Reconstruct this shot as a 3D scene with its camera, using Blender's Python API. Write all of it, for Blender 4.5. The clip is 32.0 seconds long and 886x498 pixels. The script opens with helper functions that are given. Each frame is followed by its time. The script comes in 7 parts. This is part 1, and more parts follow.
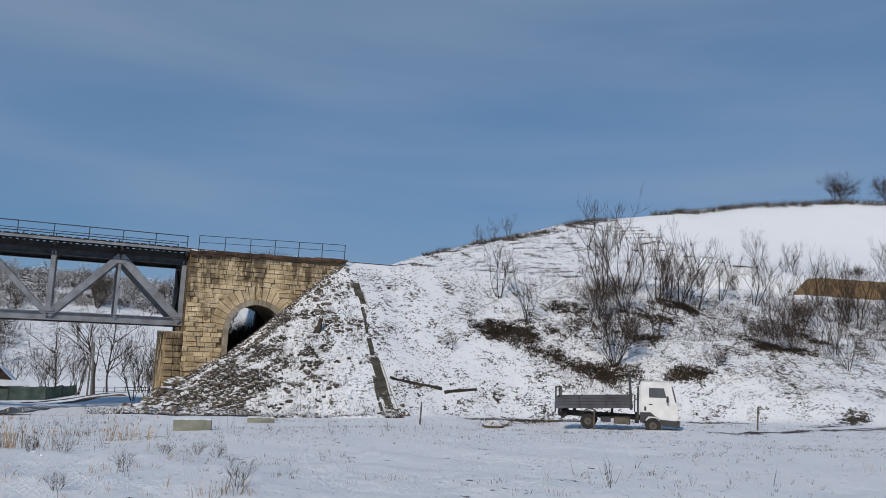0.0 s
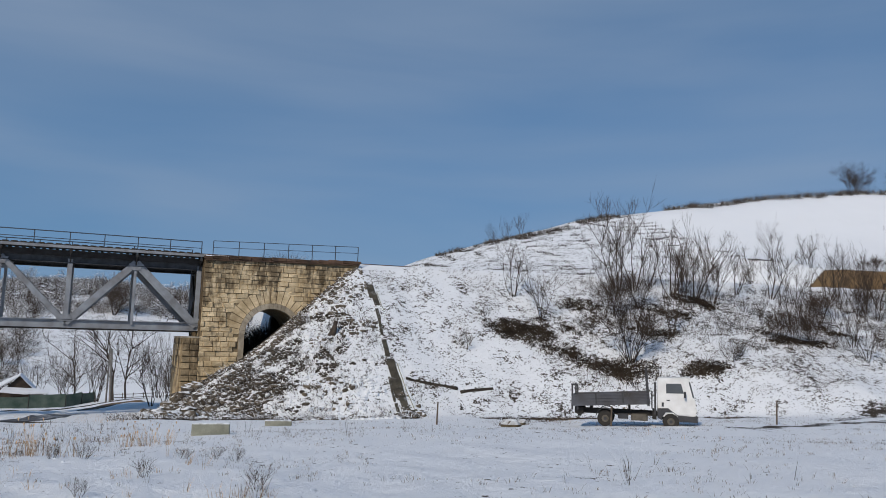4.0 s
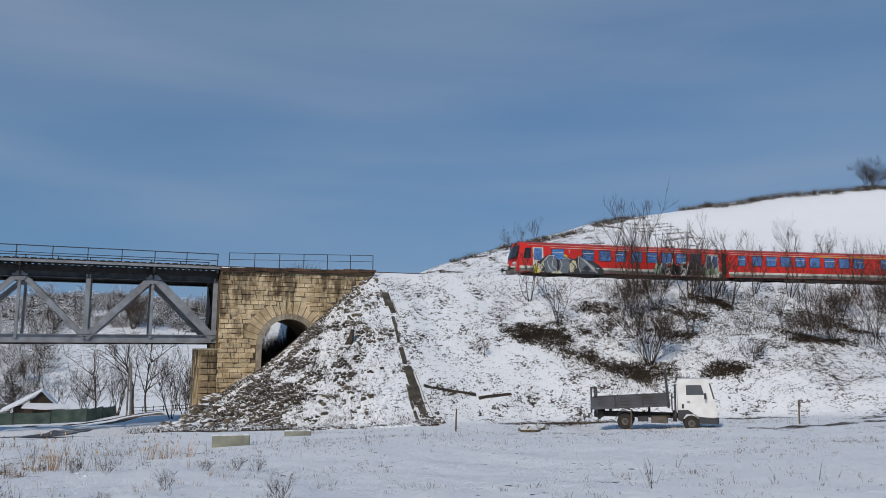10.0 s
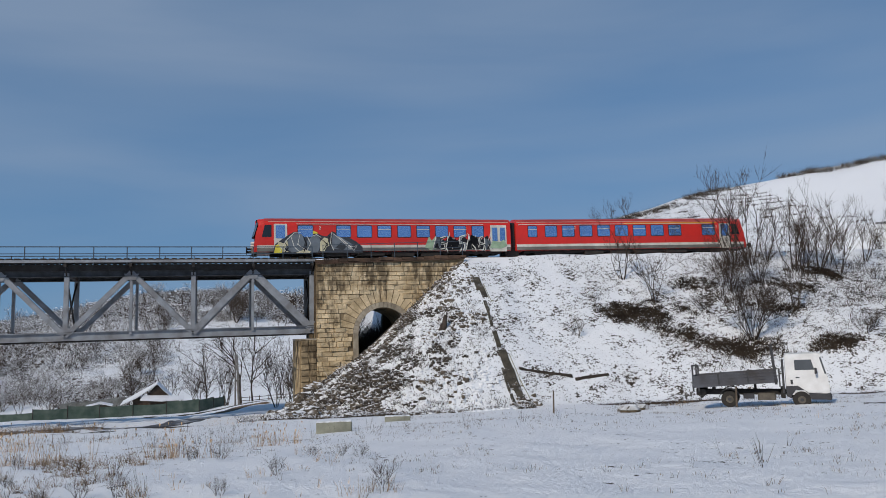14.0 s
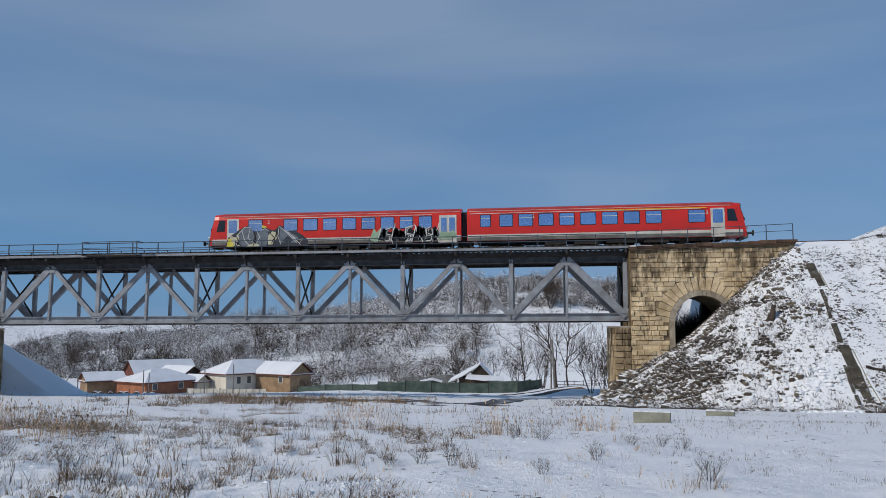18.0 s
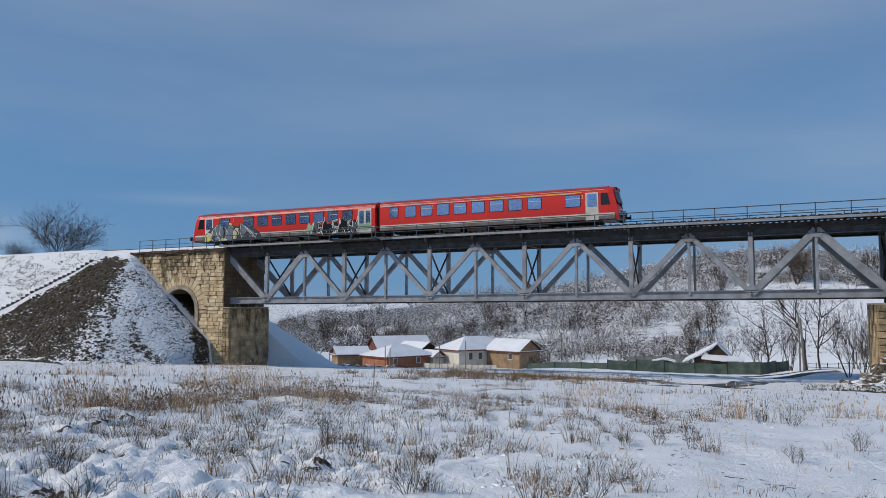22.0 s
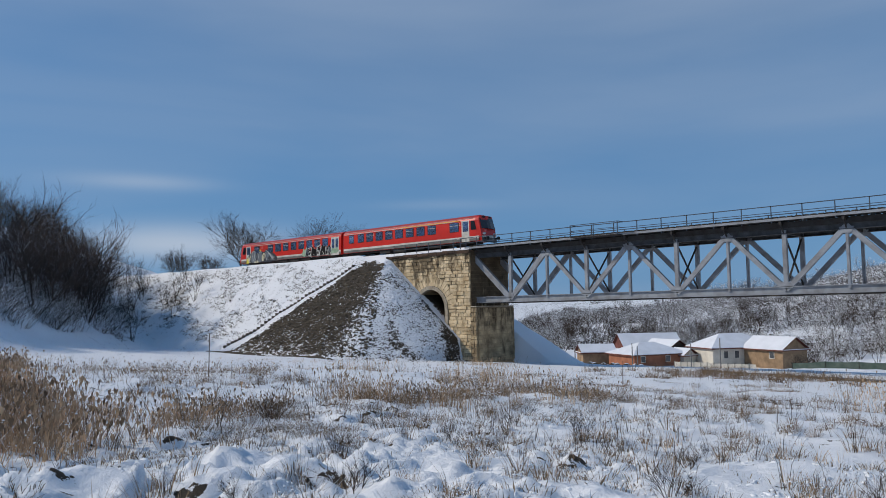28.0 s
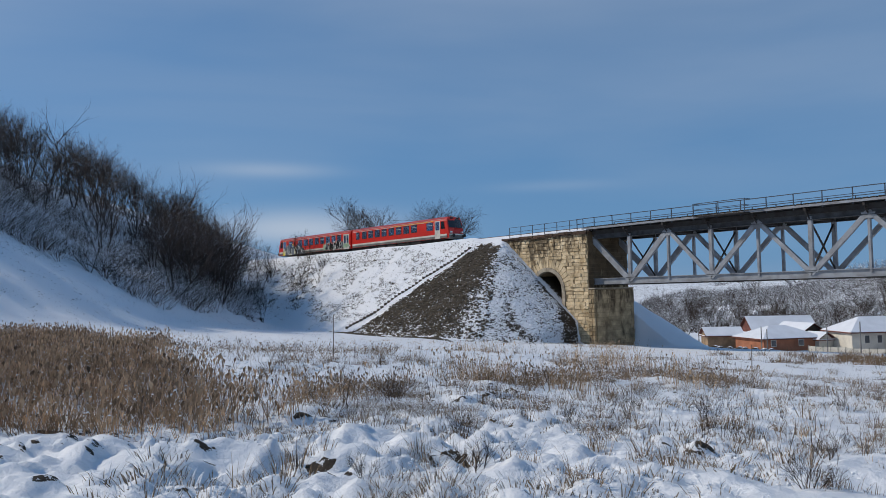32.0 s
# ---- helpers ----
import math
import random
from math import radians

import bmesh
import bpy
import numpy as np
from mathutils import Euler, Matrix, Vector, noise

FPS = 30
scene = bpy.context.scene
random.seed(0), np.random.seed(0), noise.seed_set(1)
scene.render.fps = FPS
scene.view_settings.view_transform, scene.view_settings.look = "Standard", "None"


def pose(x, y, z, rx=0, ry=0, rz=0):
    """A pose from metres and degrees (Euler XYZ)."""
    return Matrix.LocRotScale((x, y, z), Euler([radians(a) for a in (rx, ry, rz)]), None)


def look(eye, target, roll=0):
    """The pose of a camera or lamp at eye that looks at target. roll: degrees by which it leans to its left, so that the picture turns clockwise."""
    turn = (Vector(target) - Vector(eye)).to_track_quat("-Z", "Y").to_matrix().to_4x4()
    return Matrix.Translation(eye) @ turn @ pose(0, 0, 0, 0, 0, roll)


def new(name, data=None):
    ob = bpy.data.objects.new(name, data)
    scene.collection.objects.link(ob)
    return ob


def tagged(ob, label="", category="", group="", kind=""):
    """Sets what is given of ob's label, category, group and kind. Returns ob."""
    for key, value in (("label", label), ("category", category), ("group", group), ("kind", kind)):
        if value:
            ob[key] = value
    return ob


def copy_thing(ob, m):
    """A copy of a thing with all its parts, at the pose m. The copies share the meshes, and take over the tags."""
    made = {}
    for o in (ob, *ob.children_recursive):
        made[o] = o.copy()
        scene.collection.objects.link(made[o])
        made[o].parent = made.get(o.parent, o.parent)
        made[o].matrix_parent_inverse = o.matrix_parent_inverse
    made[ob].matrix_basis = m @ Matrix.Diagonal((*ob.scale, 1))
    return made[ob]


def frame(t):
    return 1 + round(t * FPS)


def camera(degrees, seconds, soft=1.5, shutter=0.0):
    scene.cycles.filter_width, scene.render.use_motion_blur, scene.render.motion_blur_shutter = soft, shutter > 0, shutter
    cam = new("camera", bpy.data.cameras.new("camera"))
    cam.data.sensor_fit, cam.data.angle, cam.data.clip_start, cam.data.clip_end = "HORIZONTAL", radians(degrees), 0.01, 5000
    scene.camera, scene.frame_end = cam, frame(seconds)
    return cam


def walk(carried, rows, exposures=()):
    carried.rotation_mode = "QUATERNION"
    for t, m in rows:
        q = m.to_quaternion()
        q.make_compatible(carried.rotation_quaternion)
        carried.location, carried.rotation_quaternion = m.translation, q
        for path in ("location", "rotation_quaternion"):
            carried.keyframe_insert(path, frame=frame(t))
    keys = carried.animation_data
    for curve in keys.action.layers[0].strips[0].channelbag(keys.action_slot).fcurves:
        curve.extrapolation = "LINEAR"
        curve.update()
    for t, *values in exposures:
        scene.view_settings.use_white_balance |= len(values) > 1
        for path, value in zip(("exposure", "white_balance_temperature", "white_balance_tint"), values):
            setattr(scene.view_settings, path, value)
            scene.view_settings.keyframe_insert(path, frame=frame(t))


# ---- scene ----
# ---- camera ----
cam = camera(61.05, 32.0, soft=0.75)
walk(cam, [(t, pose(x, y, z, rx, ry, rz)) for t, x, y, z, rx, ry, rz in [
    (0, 0.176, -0.015, 1.70, 97.422, -2.850, -25.978),
    (0.5, 0.176, -0.015, 1.70, 97.305, -2.806, -25.841),
    (1, 0.175, -0.015, 1.70, 97.168, -2.818, -25.737),
    (1.5, 0.175, -0.015, 1.70, 97.086, -2.704, -25.580),
    (2, 0.174, -0.015, 1.70, 97.125, -2.538, -25.443),
    (2.5, 0.174, -0.014, 1.70, 97.144, -2.378, -25.330),
    (3, 0.173, -0.014, 1.70, 97.223, -2.091, -25.170),
    (3.5, 0.173, -0.014, 1.70, 97.269, -1.854, -24.994),
    (5.5, 0.171, -0.013, 1.70, 97.856, -1.416, -24.539),
    (6, 0.171, -0.013, 1.70, 97.961, -1.316, -24.430),
    (6.5, 0.170, -0.013, 1.70, 98.064, -1.229, -24.333),
    (7, 0.170, -0.013, 1.70, 98.124, -1.096, -24.232),
    (7.5, 0.170, -0.012, 1.70, 98.158, -1.049, -24.122),
    (8, 0.169, -0.012, 1.70, 98.181, -1.072, -24.041),
    (8.5, 0.169, -0.012, 1.70, 98.190, -0.912, -23.893),
    (9, 0.168, -0.012, 1.70, 98.093, -0.832, -23.765),
    (9.5, 0.168, -0.012, 1.70, 97.927, -0.729, -23.642),
    (10, 0.168, -0.012, 1.70, 97.839, -0.414, -23.558),
    (10.5, 0.167, -0.011, 1.70, 97.737, 0.042, -23.403),
    (11, 0.167, -0.011, 1.70, 97.616, 0.339, -23.278),
    (11.5, 0.167, -0.011, 1.70, 97.511, 0.492, -23.207),
    (12, 0.167, -0.011, 1.70, 97.385, 0.704, -23.080),
    (12.5, 0.165, -0.010, 1.70, 97.203, 0.903, -22.613),
    (13, 0.160, -0.008, 1.70, 96.946, 1.198, -21.479),
    (13.5, 0.151, -0.005, 1.70, 96.796, 1.652, -19.259),
    (14, 0.140, -0.001, 1.70, 96.695, 1.525, -16.508),
    (14.5, 0.126, 0.002, 1.70, 96.460, 1.342, -13.182),
    (15, 0.111, 0.006, 1.70, 96.259, 1.124, -9.694),
    (15.5, 0.094, 0.008, 1.70, 96.109, 0.742, -5.943),
    (17.5, 0.046, 0.008, 1.70, 96.270, -0.453, 4.991),
    (18, 0.038, 0.008, 1.70, 95.979, -0.205, 6.864),
    (18.5, 0.030, 0.007, 1.70, 95.509, -0.111, 8.601),
    (19, 0.020, 0.005, 1.70, 95.085, -0.030, 10.893),
    (19.5, 0.011, 0.003, 1.70, 94.828, -0.052, 13.151),
    (20, 0.000, 0.000, 1.70, 94.753, -0.148, 15.682),
    (20.5, -0.010, -0.003, 1.70, 94.664, -0.147, 18.182),
    (21, -0.018, -0.006, 1.70, 94.425, -0.115, 20.015),
    (21.5, -0.026, -0.009, 1.70, 94.297, -0.105, 22.007),
    (22, -0.034, -0.012, 1.70, 94.271, -0.060, 23.947),
    (22.5, -0.042, -0.016, 1.70, 94.277, -0.070, 25.844),
    (23, -0.048, -0.019, 1.70, 94.270, -0.054, 27.594),
    (23.5, -0.055, -0.023, 1.70, 94.265, -0.047, 29.237),
    (24, -0.060, -0.026, 1.70, 94.208, 0.000, 30.756),
    (24.5, -0.067, -0.030, 1.70, 94.160, 0.138, 32.508),
    (25, -0.073, -0.034, 1.70, 94.155, 0.285, 34.305),
    (25.5, -0.080, -0.039, 1.70, 94.150, 0.395, 36.075),
    (27.5, -0.096, -0.052, 1.70, 94.216, 0.794, 41.001),
    (28, -0.101, -0.056, 1.70, 94.228, 0.866, 42.257),
    (28.5, -0.105, -0.060, 1.70, 94.255, 0.971, 43.660),
    (29, -0.110, -0.065, 1.70, 94.237, 1.006, 45.207),
    (29.5, -0.114, -0.069, 1.70, 94.139, 1.005, 46.700),
    (30, -0.119, -0.074, 1.70, 93.858, 0.967, 48.109),
    (30.5, -0.122, -0.078, 1.70, 93.538, 0.971, 49.413),
    (31, -0.125, -0.082, 1.70, 93.226, 0.967, 50.441),
    (31.5, -0.127, -0.084, 1.70, 93.071, 1.015, 51.001),
    (32, -0.127, -0.084, 1.70, 93.006, 1.012, 51.069),
]], exposures=[(0.0, -0.06, 6650.0, 10.0), (13.0, -0.06, 6650.0, 10.0), (20.0, 0.06, 6480.0, 10.0), (32.0, 0.08, 6480.0, 10.0)])

# ---- world, sun ----
SUN_AZ, SUN_EL = radians(-127), radians(36)
world = bpy.data.worlds.new("winter_sky")
scene.world = world
world.use_nodes = True
wn, wl = world.node_tree.nodes, world.node_tree.links
sky = wn.new("ShaderNodeTexSky")
sky.sky_type = "NISHITA"
sky.sun_disc = False
sky.sun_elevation, sky.sun_rotation = SUN_EL, SUN_AZ
sky.air_density, sky.dust_density, sky.ozone_density = 1.0, 0.0, 5.0
sky.altitude = 1500
background = wn["Background"]
# thin cirrus veils over the clear sky
sky_co, sky_map = wn.new("ShaderNodeTexCoord"), wn.new("ShaderNodeMapping")
wl.new(sky_co.outputs["Generated"], sky_map.inputs["Vector"])
sky_map.inputs["Rotation"].default_value = (0.0, radians(6), radians(20))
sky_map.inputs["Scale"].default_value = (0.9, 0.9, 5.2)
veil = wn.new("ShaderNodeTexNoise")
veil.inputs["Scale"].default_value, veil.inputs["Detail"].default_value = 1.6, 5
veil.inputs["Roughness"].default_value, veil.inputs["Distortion"].default_value = 0.42, 0.3
wl.new(sky_map.outputs[0], veil.inputs["Vector"])
veil_range = wn.new("ShaderNodeMapRange")
veil_range.inputs["From Min"].default_value, veil_range.inputs["From Max"].default_value = 0.40, 0.80
veil_range.inputs["To Max"].default_value = 0.50
higher, veil_sum = wn.new("ShaderNodeMapRange"), wn.new("ShaderNodeMath")
higher.inputs["From Min"].default_value, higher.inputs["From Max"].default_value = 0.13, 0.34
higher.inputs["To Min"].default_value, higher.inputs["To Max"].default_value = -0.06, 0.13
veil_sum.operation = "ADD"
wl.new(veil.outputs["Fac"], veil_sum.inputs[0])
wl.new(higher.outputs[0], veil_sum.inputs[1])
thin, veil_all = wn.new("ShaderNodeMapRange"), wn.new("ShaderNodeMath")
thin.inputs["From Min"].default_value, thin.inputs["From Max"].default_value = 0.44, 0.70
thin.inputs["To Min"].default_value, thin.inputs["To Max"].default_value = 0.0, -0.35
veil_all.operation = "ADD"
wl.new(veil_sum.outputs[0], veil_all.inputs[0])
wl.new(thin.outputs[0], veil_all.inputs[1])
wl.new(veil_all.outputs[0], veil_range.inputs["Value"])
veil_mix = wn.new("ShaderNodeMix")
veil_mix.data_type = "RGBA"
wl.new(veil_range.outputs[0], veil_mix.inputs["Factor"])
deep = wn.new("ShaderNodeMix")
deep.data_type = "RGBA"
low_sky, sky_axes = wn.new("ShaderNodeMapRange"), wn.new("ShaderNodeSeparateXYZ")
wl.new(sky_co.outputs["Generated"], sky_axes.inputs[0])
wl.new(sky_axes.outputs["Z"], low_sky.inputs["Value"])
wl.new(sky_axes.outputs["Z"], higher.inputs["Value"])
wl.new(sky_axes.outputs["Z"], thin.inputs["Value"])
low_sky.inputs["From Min"].default_value, low_sky.inputs["From Max"].default_value = 0.0, 0.35
low_sky.inputs["To Min"].default_value, low_sky.inputs["To Max"].default_value = 0.88, 0.5
wl.new(low_sky.outputs[0], deep.inputs["Factor"])
wl.new(sky.outputs[0], deep.inputs["A"])
deep.inputs["B"].default_value = (1.15, 2.8, 5.3, 1)
wl.new(deep.outputs["Result"], veil_mix.inputs["A"])
veil_mix.inputs["B"].default_value = (3.75, 4.7, 6.2, 1)
# two bright low clouds over the far valley
last_sky = veil_mix.outputs["Result"]
for az, el, wide, high, strength in ((-64.5, 9.0, 5.0, 0.6, 0.42), (-62.0, 4.6, 9.0, 1.5, 0.55), (-42.0, 7.6, 5.0, 0.45, 0.14)):
    a, e = radians(az), radians(el)
    terms = []
    for axis, width in (((math.cos(a), -math.sin(a), 0), radians(wide)), ((-math.sin(a) * math.sin(e), -math.cos(a) * math.sin(e), math.cos(e)), radians(high))):
        dot, div = wn.new("ShaderNodeVectorMath"), wn.new("ShaderNodeMath")
        dot.operation, div.operation = "DOT_PRODUCT", "DIVIDE"
        wl.new(sky_co.outputs["Generated"], dot.inputs[0])
        dot.inputs[1].default_value = axis
        wl.new(dot.outputs["Value"], div.inputs[0])
        div.inputs[1].default_value = width
        sq = wn.new("ShaderNodeMath")
        sq.operation = "MULTIPLY"
        wl.new(div.outputs[0], sq.inputs[0])
        wl.new(div.outputs[0], sq.inputs[1])
        terms.append(sq.outputs[0])
    ad, fall, front, amt = (wn.new("ShaderNodeMath") for _ in range(4))
    ad.operation = "ADD"
    wl.new(terms[0], ad.inputs[0])
    wl.new(terms[1], ad.inputs[1])
    frayed = wn.new("ShaderNodeMath")
    frayed.operation = "MULTIPLY_ADD"
    wl.new(veil.outputs["Fac"], frayed.inputs[0])
    frayed.inputs[1].default_value = 3.0
    wl.new(ad.outputs[0], frayed.inputs[2])
    fall.operation = "POWER"
    fall.inputs[0].default_value = 0.3
    wl.new(frayed.outputs[0], fall.inputs[1])
    ahead = wn.new("ShaderNodeVectorMath")
    ahead.operation = "DOT_PRODUCT"
    wl.new(sky_co.outputs["Generated"], ahead.inputs[0])
    ahead.inputs[1].default_value = (math.sin(a), math.cos(a), 0)
    front.operation = "GREATER_THAN"
    wl.new(ahead.outputs["Value"], front.inputs[0])
    amt.operation = "MULTIPLY"
    wl.new(fall.outputs[0], amt.inputs[0])
    wl.new(front.outputs[0], amt.inputs[1])
    gain = wn.new("ShaderNodeMath")
    gain.operation = "MULTIPLY"
    gain.use_clamp = True
    wl.new(amt.outputs[0], gain.inputs[0])
    gain.inputs[1].default_value = strength * 6.0
    cloud = wn.new("ShaderNodeMix")
    cloud.data_type = "RGBA"
    wl.new(gain.outputs[0], cloud.inputs["Factor"])
    wl.new(last_sky, cloud.inputs["A"])
    cloud.inputs["B"].default_value = (5.0, 5.9, 7.2, 1)
    last_sky = cloud.outputs["Result"]
wl.new(last_sky, background.inputs[0])
background.inputs[1].default_value = 0.083
sun = new("sun", bpy.data.lights.new("sun", "SUN"))
sun.data.energy, sun.data.angle, sun.data.color = 2.55, radians(0.6), (1.0, 0.91, 0.79)
sun.matrix_world = look((math.sin(SUN_AZ) * 60 * math.cos(SUN_EL), math.cos(SUN_AZ) * 60 * math.cos(SUN_EL), 60 * math.sin(SUN_EL)), (0, 0, 0))

# ---- materials ----
def material(name, color, rough=0.7, metal=0.0, vary=0.15, scale=3.0, bump=0.1, bump_scale=25.0, color2=None, spec=0.3, island=0.0):
    """A surface with two scales of colour variation and a fine relief."""
    m = bpy.data.materials.new(name)
    m.use_nodes = True
    n, l = m.node_tree.nodes, m.node_tree.links
    b = n["Principled BSDF"]
    b.inputs["Roughness"].default_value, b.inputs["Metallic"].default_value = rough, metal
    b.inputs["Specular IOR Level"].default_value = spec
    co = n.new("ShaderNodeTexCoord")
    big, fine = n.new("ShaderNodeTexNoise"), n.new("ShaderNodeTexNoise")
    big.inputs["Scale"].default_value, big.inputs["Detail"].default_value = scale, 5
    fine.inputs["Scale"].default_value, fine.inputs["Detail"].default_value = bump_scale, 6
    for t in (big, fine):
        l.new(co.outputs["Object"], t.inputs["Vector"])
    mix = n.new("ShaderNodeMix")
    mix.data_type = "RGBA"
    c2 = color2 or tuple(c * (1 - 2.2 * vary) for c in color)
    mix.inputs["A"].default_value = (*[min(1, c * (1 + vary)) for c in color], 1)
    mix.inputs["B"].default_value = (*c2, 1)
    ramp = n.new("ShaderNodeValToRGB")
    ramp.color_ramp.elements[0].position, ramp.color_ramp.elements[1].position = 0.35, 0.7
    l.new(big.outputs["Fac"], ramp.inputs["Fac"])
    l.new(ramp.outputs["Color"], mix.inputs["Factor"])
    out = mix.outputs["Result"]
    hs = n.new("ShaderNodeHueSaturation")
    l.new(out, hs.inputs["Color"])
    ma = n.new("ShaderNodeMath")
    ma.operation = "MULTIPLY_ADD"
    ma.inputs[1].default_value, ma.inputs[2].default_value = 2 * vary, 1 - vary
    l.new(fine.outputs["Fac"], ma.inputs[0])
    val = ma.outputs[0]
    if island:
        oi, gi = n.new("ShaderNodeObjectInfo"), n.new("ShaderNodeNewGeometry")
        ad = n.new("ShaderNodeMath")
        ad.operation = "ADD"
        l.new(oi.outputs["Random"], ad.inputs[0])
        l.new(gi.outputs["Random Per Island"], ad.inputs[1])
        m2 = n.new("ShaderNodeMath")
        m2.operation = "MULTIPLY_ADD"
        m2.inputs[1].default_value, m2.inputs[2].default_value = island, -island
        l.new(ad.outputs[0], m2.inputs[0])
        a2 = n.new("ShaderNodeMath")
        a2.operation = "ADD"
        l.new(val, a2.inputs[0])
        l.new(m2.outputs[0], a2.inputs[1])
        val = a2.outputs[0]
    l.new(val, hs.inputs["Value"])
    l.new(hs.outputs["Color"], b.inputs["Base Color"])
    if bump:
        bp = n.new("ShaderNodeBump")
        bp.inputs["Strength"].default_value, bp.inputs["Distance"].default_value = bump, 0.05
        l.new(fine.outputs["Fac"], bp.inputs["Height"])
        l.new(bp.outputs["Normal"], b.inputs["Normal"])
    return m


def snow_capped(m, amount=0.5, scale=2.0, low=0.35, high=0.75):
    """Snow lying on the faces of a material that look upwards, broken by noise."""
    n, l = m.node_tree.nodes, m.node_tree.links
    b = n["Principled BSDF"]
    src = b.inputs["Base Color"].links[0].from_socket
    geo, co, tex, sep = (n.new("ShaderNode" + k) for k in ("NewGeometry", "TexCoord", "TexNoise", "SeparateXYZ"))
    tex.inputs["Scale"].default_value, tex.inputs["Detail"].default_value = scale, 6
    l.new(co.outputs["Object"], tex.inputs["Vector"])
    l.new(geo.outputs["Normal"], sep.inputs[0])
    ad = n.new("ShaderNodeMath")
    ad.operation = "MULTIPLY_ADD"
    ad.inputs[1].default_value, ad.inputs[2].default_value = 0.6, amount - 0.5
    l.new(tex.outputs["Fac"], ad.inputs[0])
    mu = n.new("ShaderNodeMath")
    mu.operation = "ADD"
    l.new(ad.outputs[0], mu.inputs[0])
    ms = n.new("ShaderNodeMath")
    ms.operation = "MULTIPLY"
    ms.inputs[1].default_value = 0.5
    l.new(sep.outputs["Z"], ms.inputs[0])
    l.new(ms.outputs[0], mu.inputs[1])
    rp = n.new("ShaderNodeMapRange")
    rp.inputs["From Min"].default_value, rp.inputs["From Max"].default_value = low, high
    l.new(mu.outputs[0], rp.inputs["Value"])
    mx = n.new("ShaderNodeMix")
    mx.data_type = "RGBA"
    l.new(rp.outputs[0], mx.inputs["Factor"])
    l.new(src, mx.inputs["A"])
    mx.inputs["B"].default_value = (0.82, 0.84, 0.87, 1)
    l.new(mx.outputs["Result"], b.inputs["Base Color"])
    return m


M_STEEL = material("grey_bridge_paint", (0.28, 0.30, 0.325), 0.55, 0.0, 0.12, 1.2, 0.08, 30, (0.20, 0.20, 0.205))
# bridge paint darkened for the shadow the walkway casts on the top chord
M_CHORD = material("shaded_chord_paint", (0.075, 0.078, 0.082), 0.65, 0.0, 0.2, 1.5, 0.08, 30, (0.045, 0.042, 0.04))
# steel set near black, with the shade below the deck put into its colour
M_STEEL_DARK = material("shade_darkened_steel", (0.04, 0.038, 0.036), 0.7, 0.0, 0.2, 2.0, 0.1, 30, (0.03, 0.022, 0.018))
M_RAILING = material("blue_grey_railing_paint", (0.065, 0.085, 0.11), 0.5, 0.0, 0.1, 2.0, 0.05, 30)
M_RUST = material("rusty_rail_steel", (0.09, 0.055, 0.04), 0.7, 0.3, 0.2, 3.0, 0.15, 40)
M_TIE = material("dark_oak_sleeper", (0.05, 0.04, 0.03), 0.85, 0.0, 0.25, 3.0, 0.3, 30)
M_STONE = material("ochre_ashlar_stone", (0.59, 0.47, 0.30), 0.92, 0.0, 0.22, 1.1, 1.0, 7, (0.42, 0.31, 0.175), island=0.3)


def streaked(m, dark=(0.05, 0.032, 0.018), amount=0.5, top=8.4, reach=3.4):
    """Dark runs of soot and rust that hang from the top of a wall, with blotches below."""
    n, l = m.node_tree.nodes, m.node_tree.links
    b = n["Principled BSDF"]
    src = b.inputs["Base Color"].links[0].from_socket
    geo, sep = n.new("ShaderNodeNewGeometry"), n.new("ShaderNodeSeparateXYZ")
    l.new(geo.outputs["Position"], sep.inputs[0])

    def runs(scale, stretch, detail):
        mp, t = n.new("ShaderNodeMapping"), n.new("ShaderNodeTexNoise")
        mp.inputs["Scale"].default_value = (1, 1, stretch)
        l.new(geo.outputs["Position"], mp.inputs["Vector"])
        l.new(mp.outputs[0], t.inputs["Vector"])
        t.inputs["Scale"].default_value, t.inputs["Detail"].default_value = scale, detail
        return t.outputs["Fac"]

    def calc(kind, a, c, d=0.0):
        t = n.new("ShaderNodeMath")
        t.operation = kind
        for i, v in enumerate((a, c, d)):
            if isinstance(v, (int, float)):
                t.inputs[i].default_value = v
            else:
                l.new(v, t.inputs[i])
        return t.outputs[0]

    depth = calc("MULTIPLY_ADD", sep.outputs["Z"], 1 / reach, 1 - top / reach)
    hang = calc("MAXIMUM", depth, -0.25)
    wide = calc("MULTIPLY", runs(0.8, 0.10, 4), 1.0)
    fine = calc("MULTIPLY", runs(3.6, 0.35, 6), 0.62)
    total = calc("ADD", calc("ADD", wide, fine), calc("MULTIPLY", hang, 0.17))
    mr, mx = n.new("ShaderNodeMapRange"), n.new("ShaderNodeMix")
    l.new(total, mr.inputs["Value"])
    mr.inputs["From Min"].default_value, mr.inputs["From Max"].default_value = 0.83, 0.99
    mr.inputs["To Max"].default_value = amount
    mx.data_type = "RGBA"
    l.new(mr.outputs[0], mx.inputs["Factor"])
    l.new(src, mx.inputs["A"])
    mx.inputs["B"].default_value = (*dark, 1)
    l.new(mx.outputs["Result"], b.inputs["Base Color"])
    return m


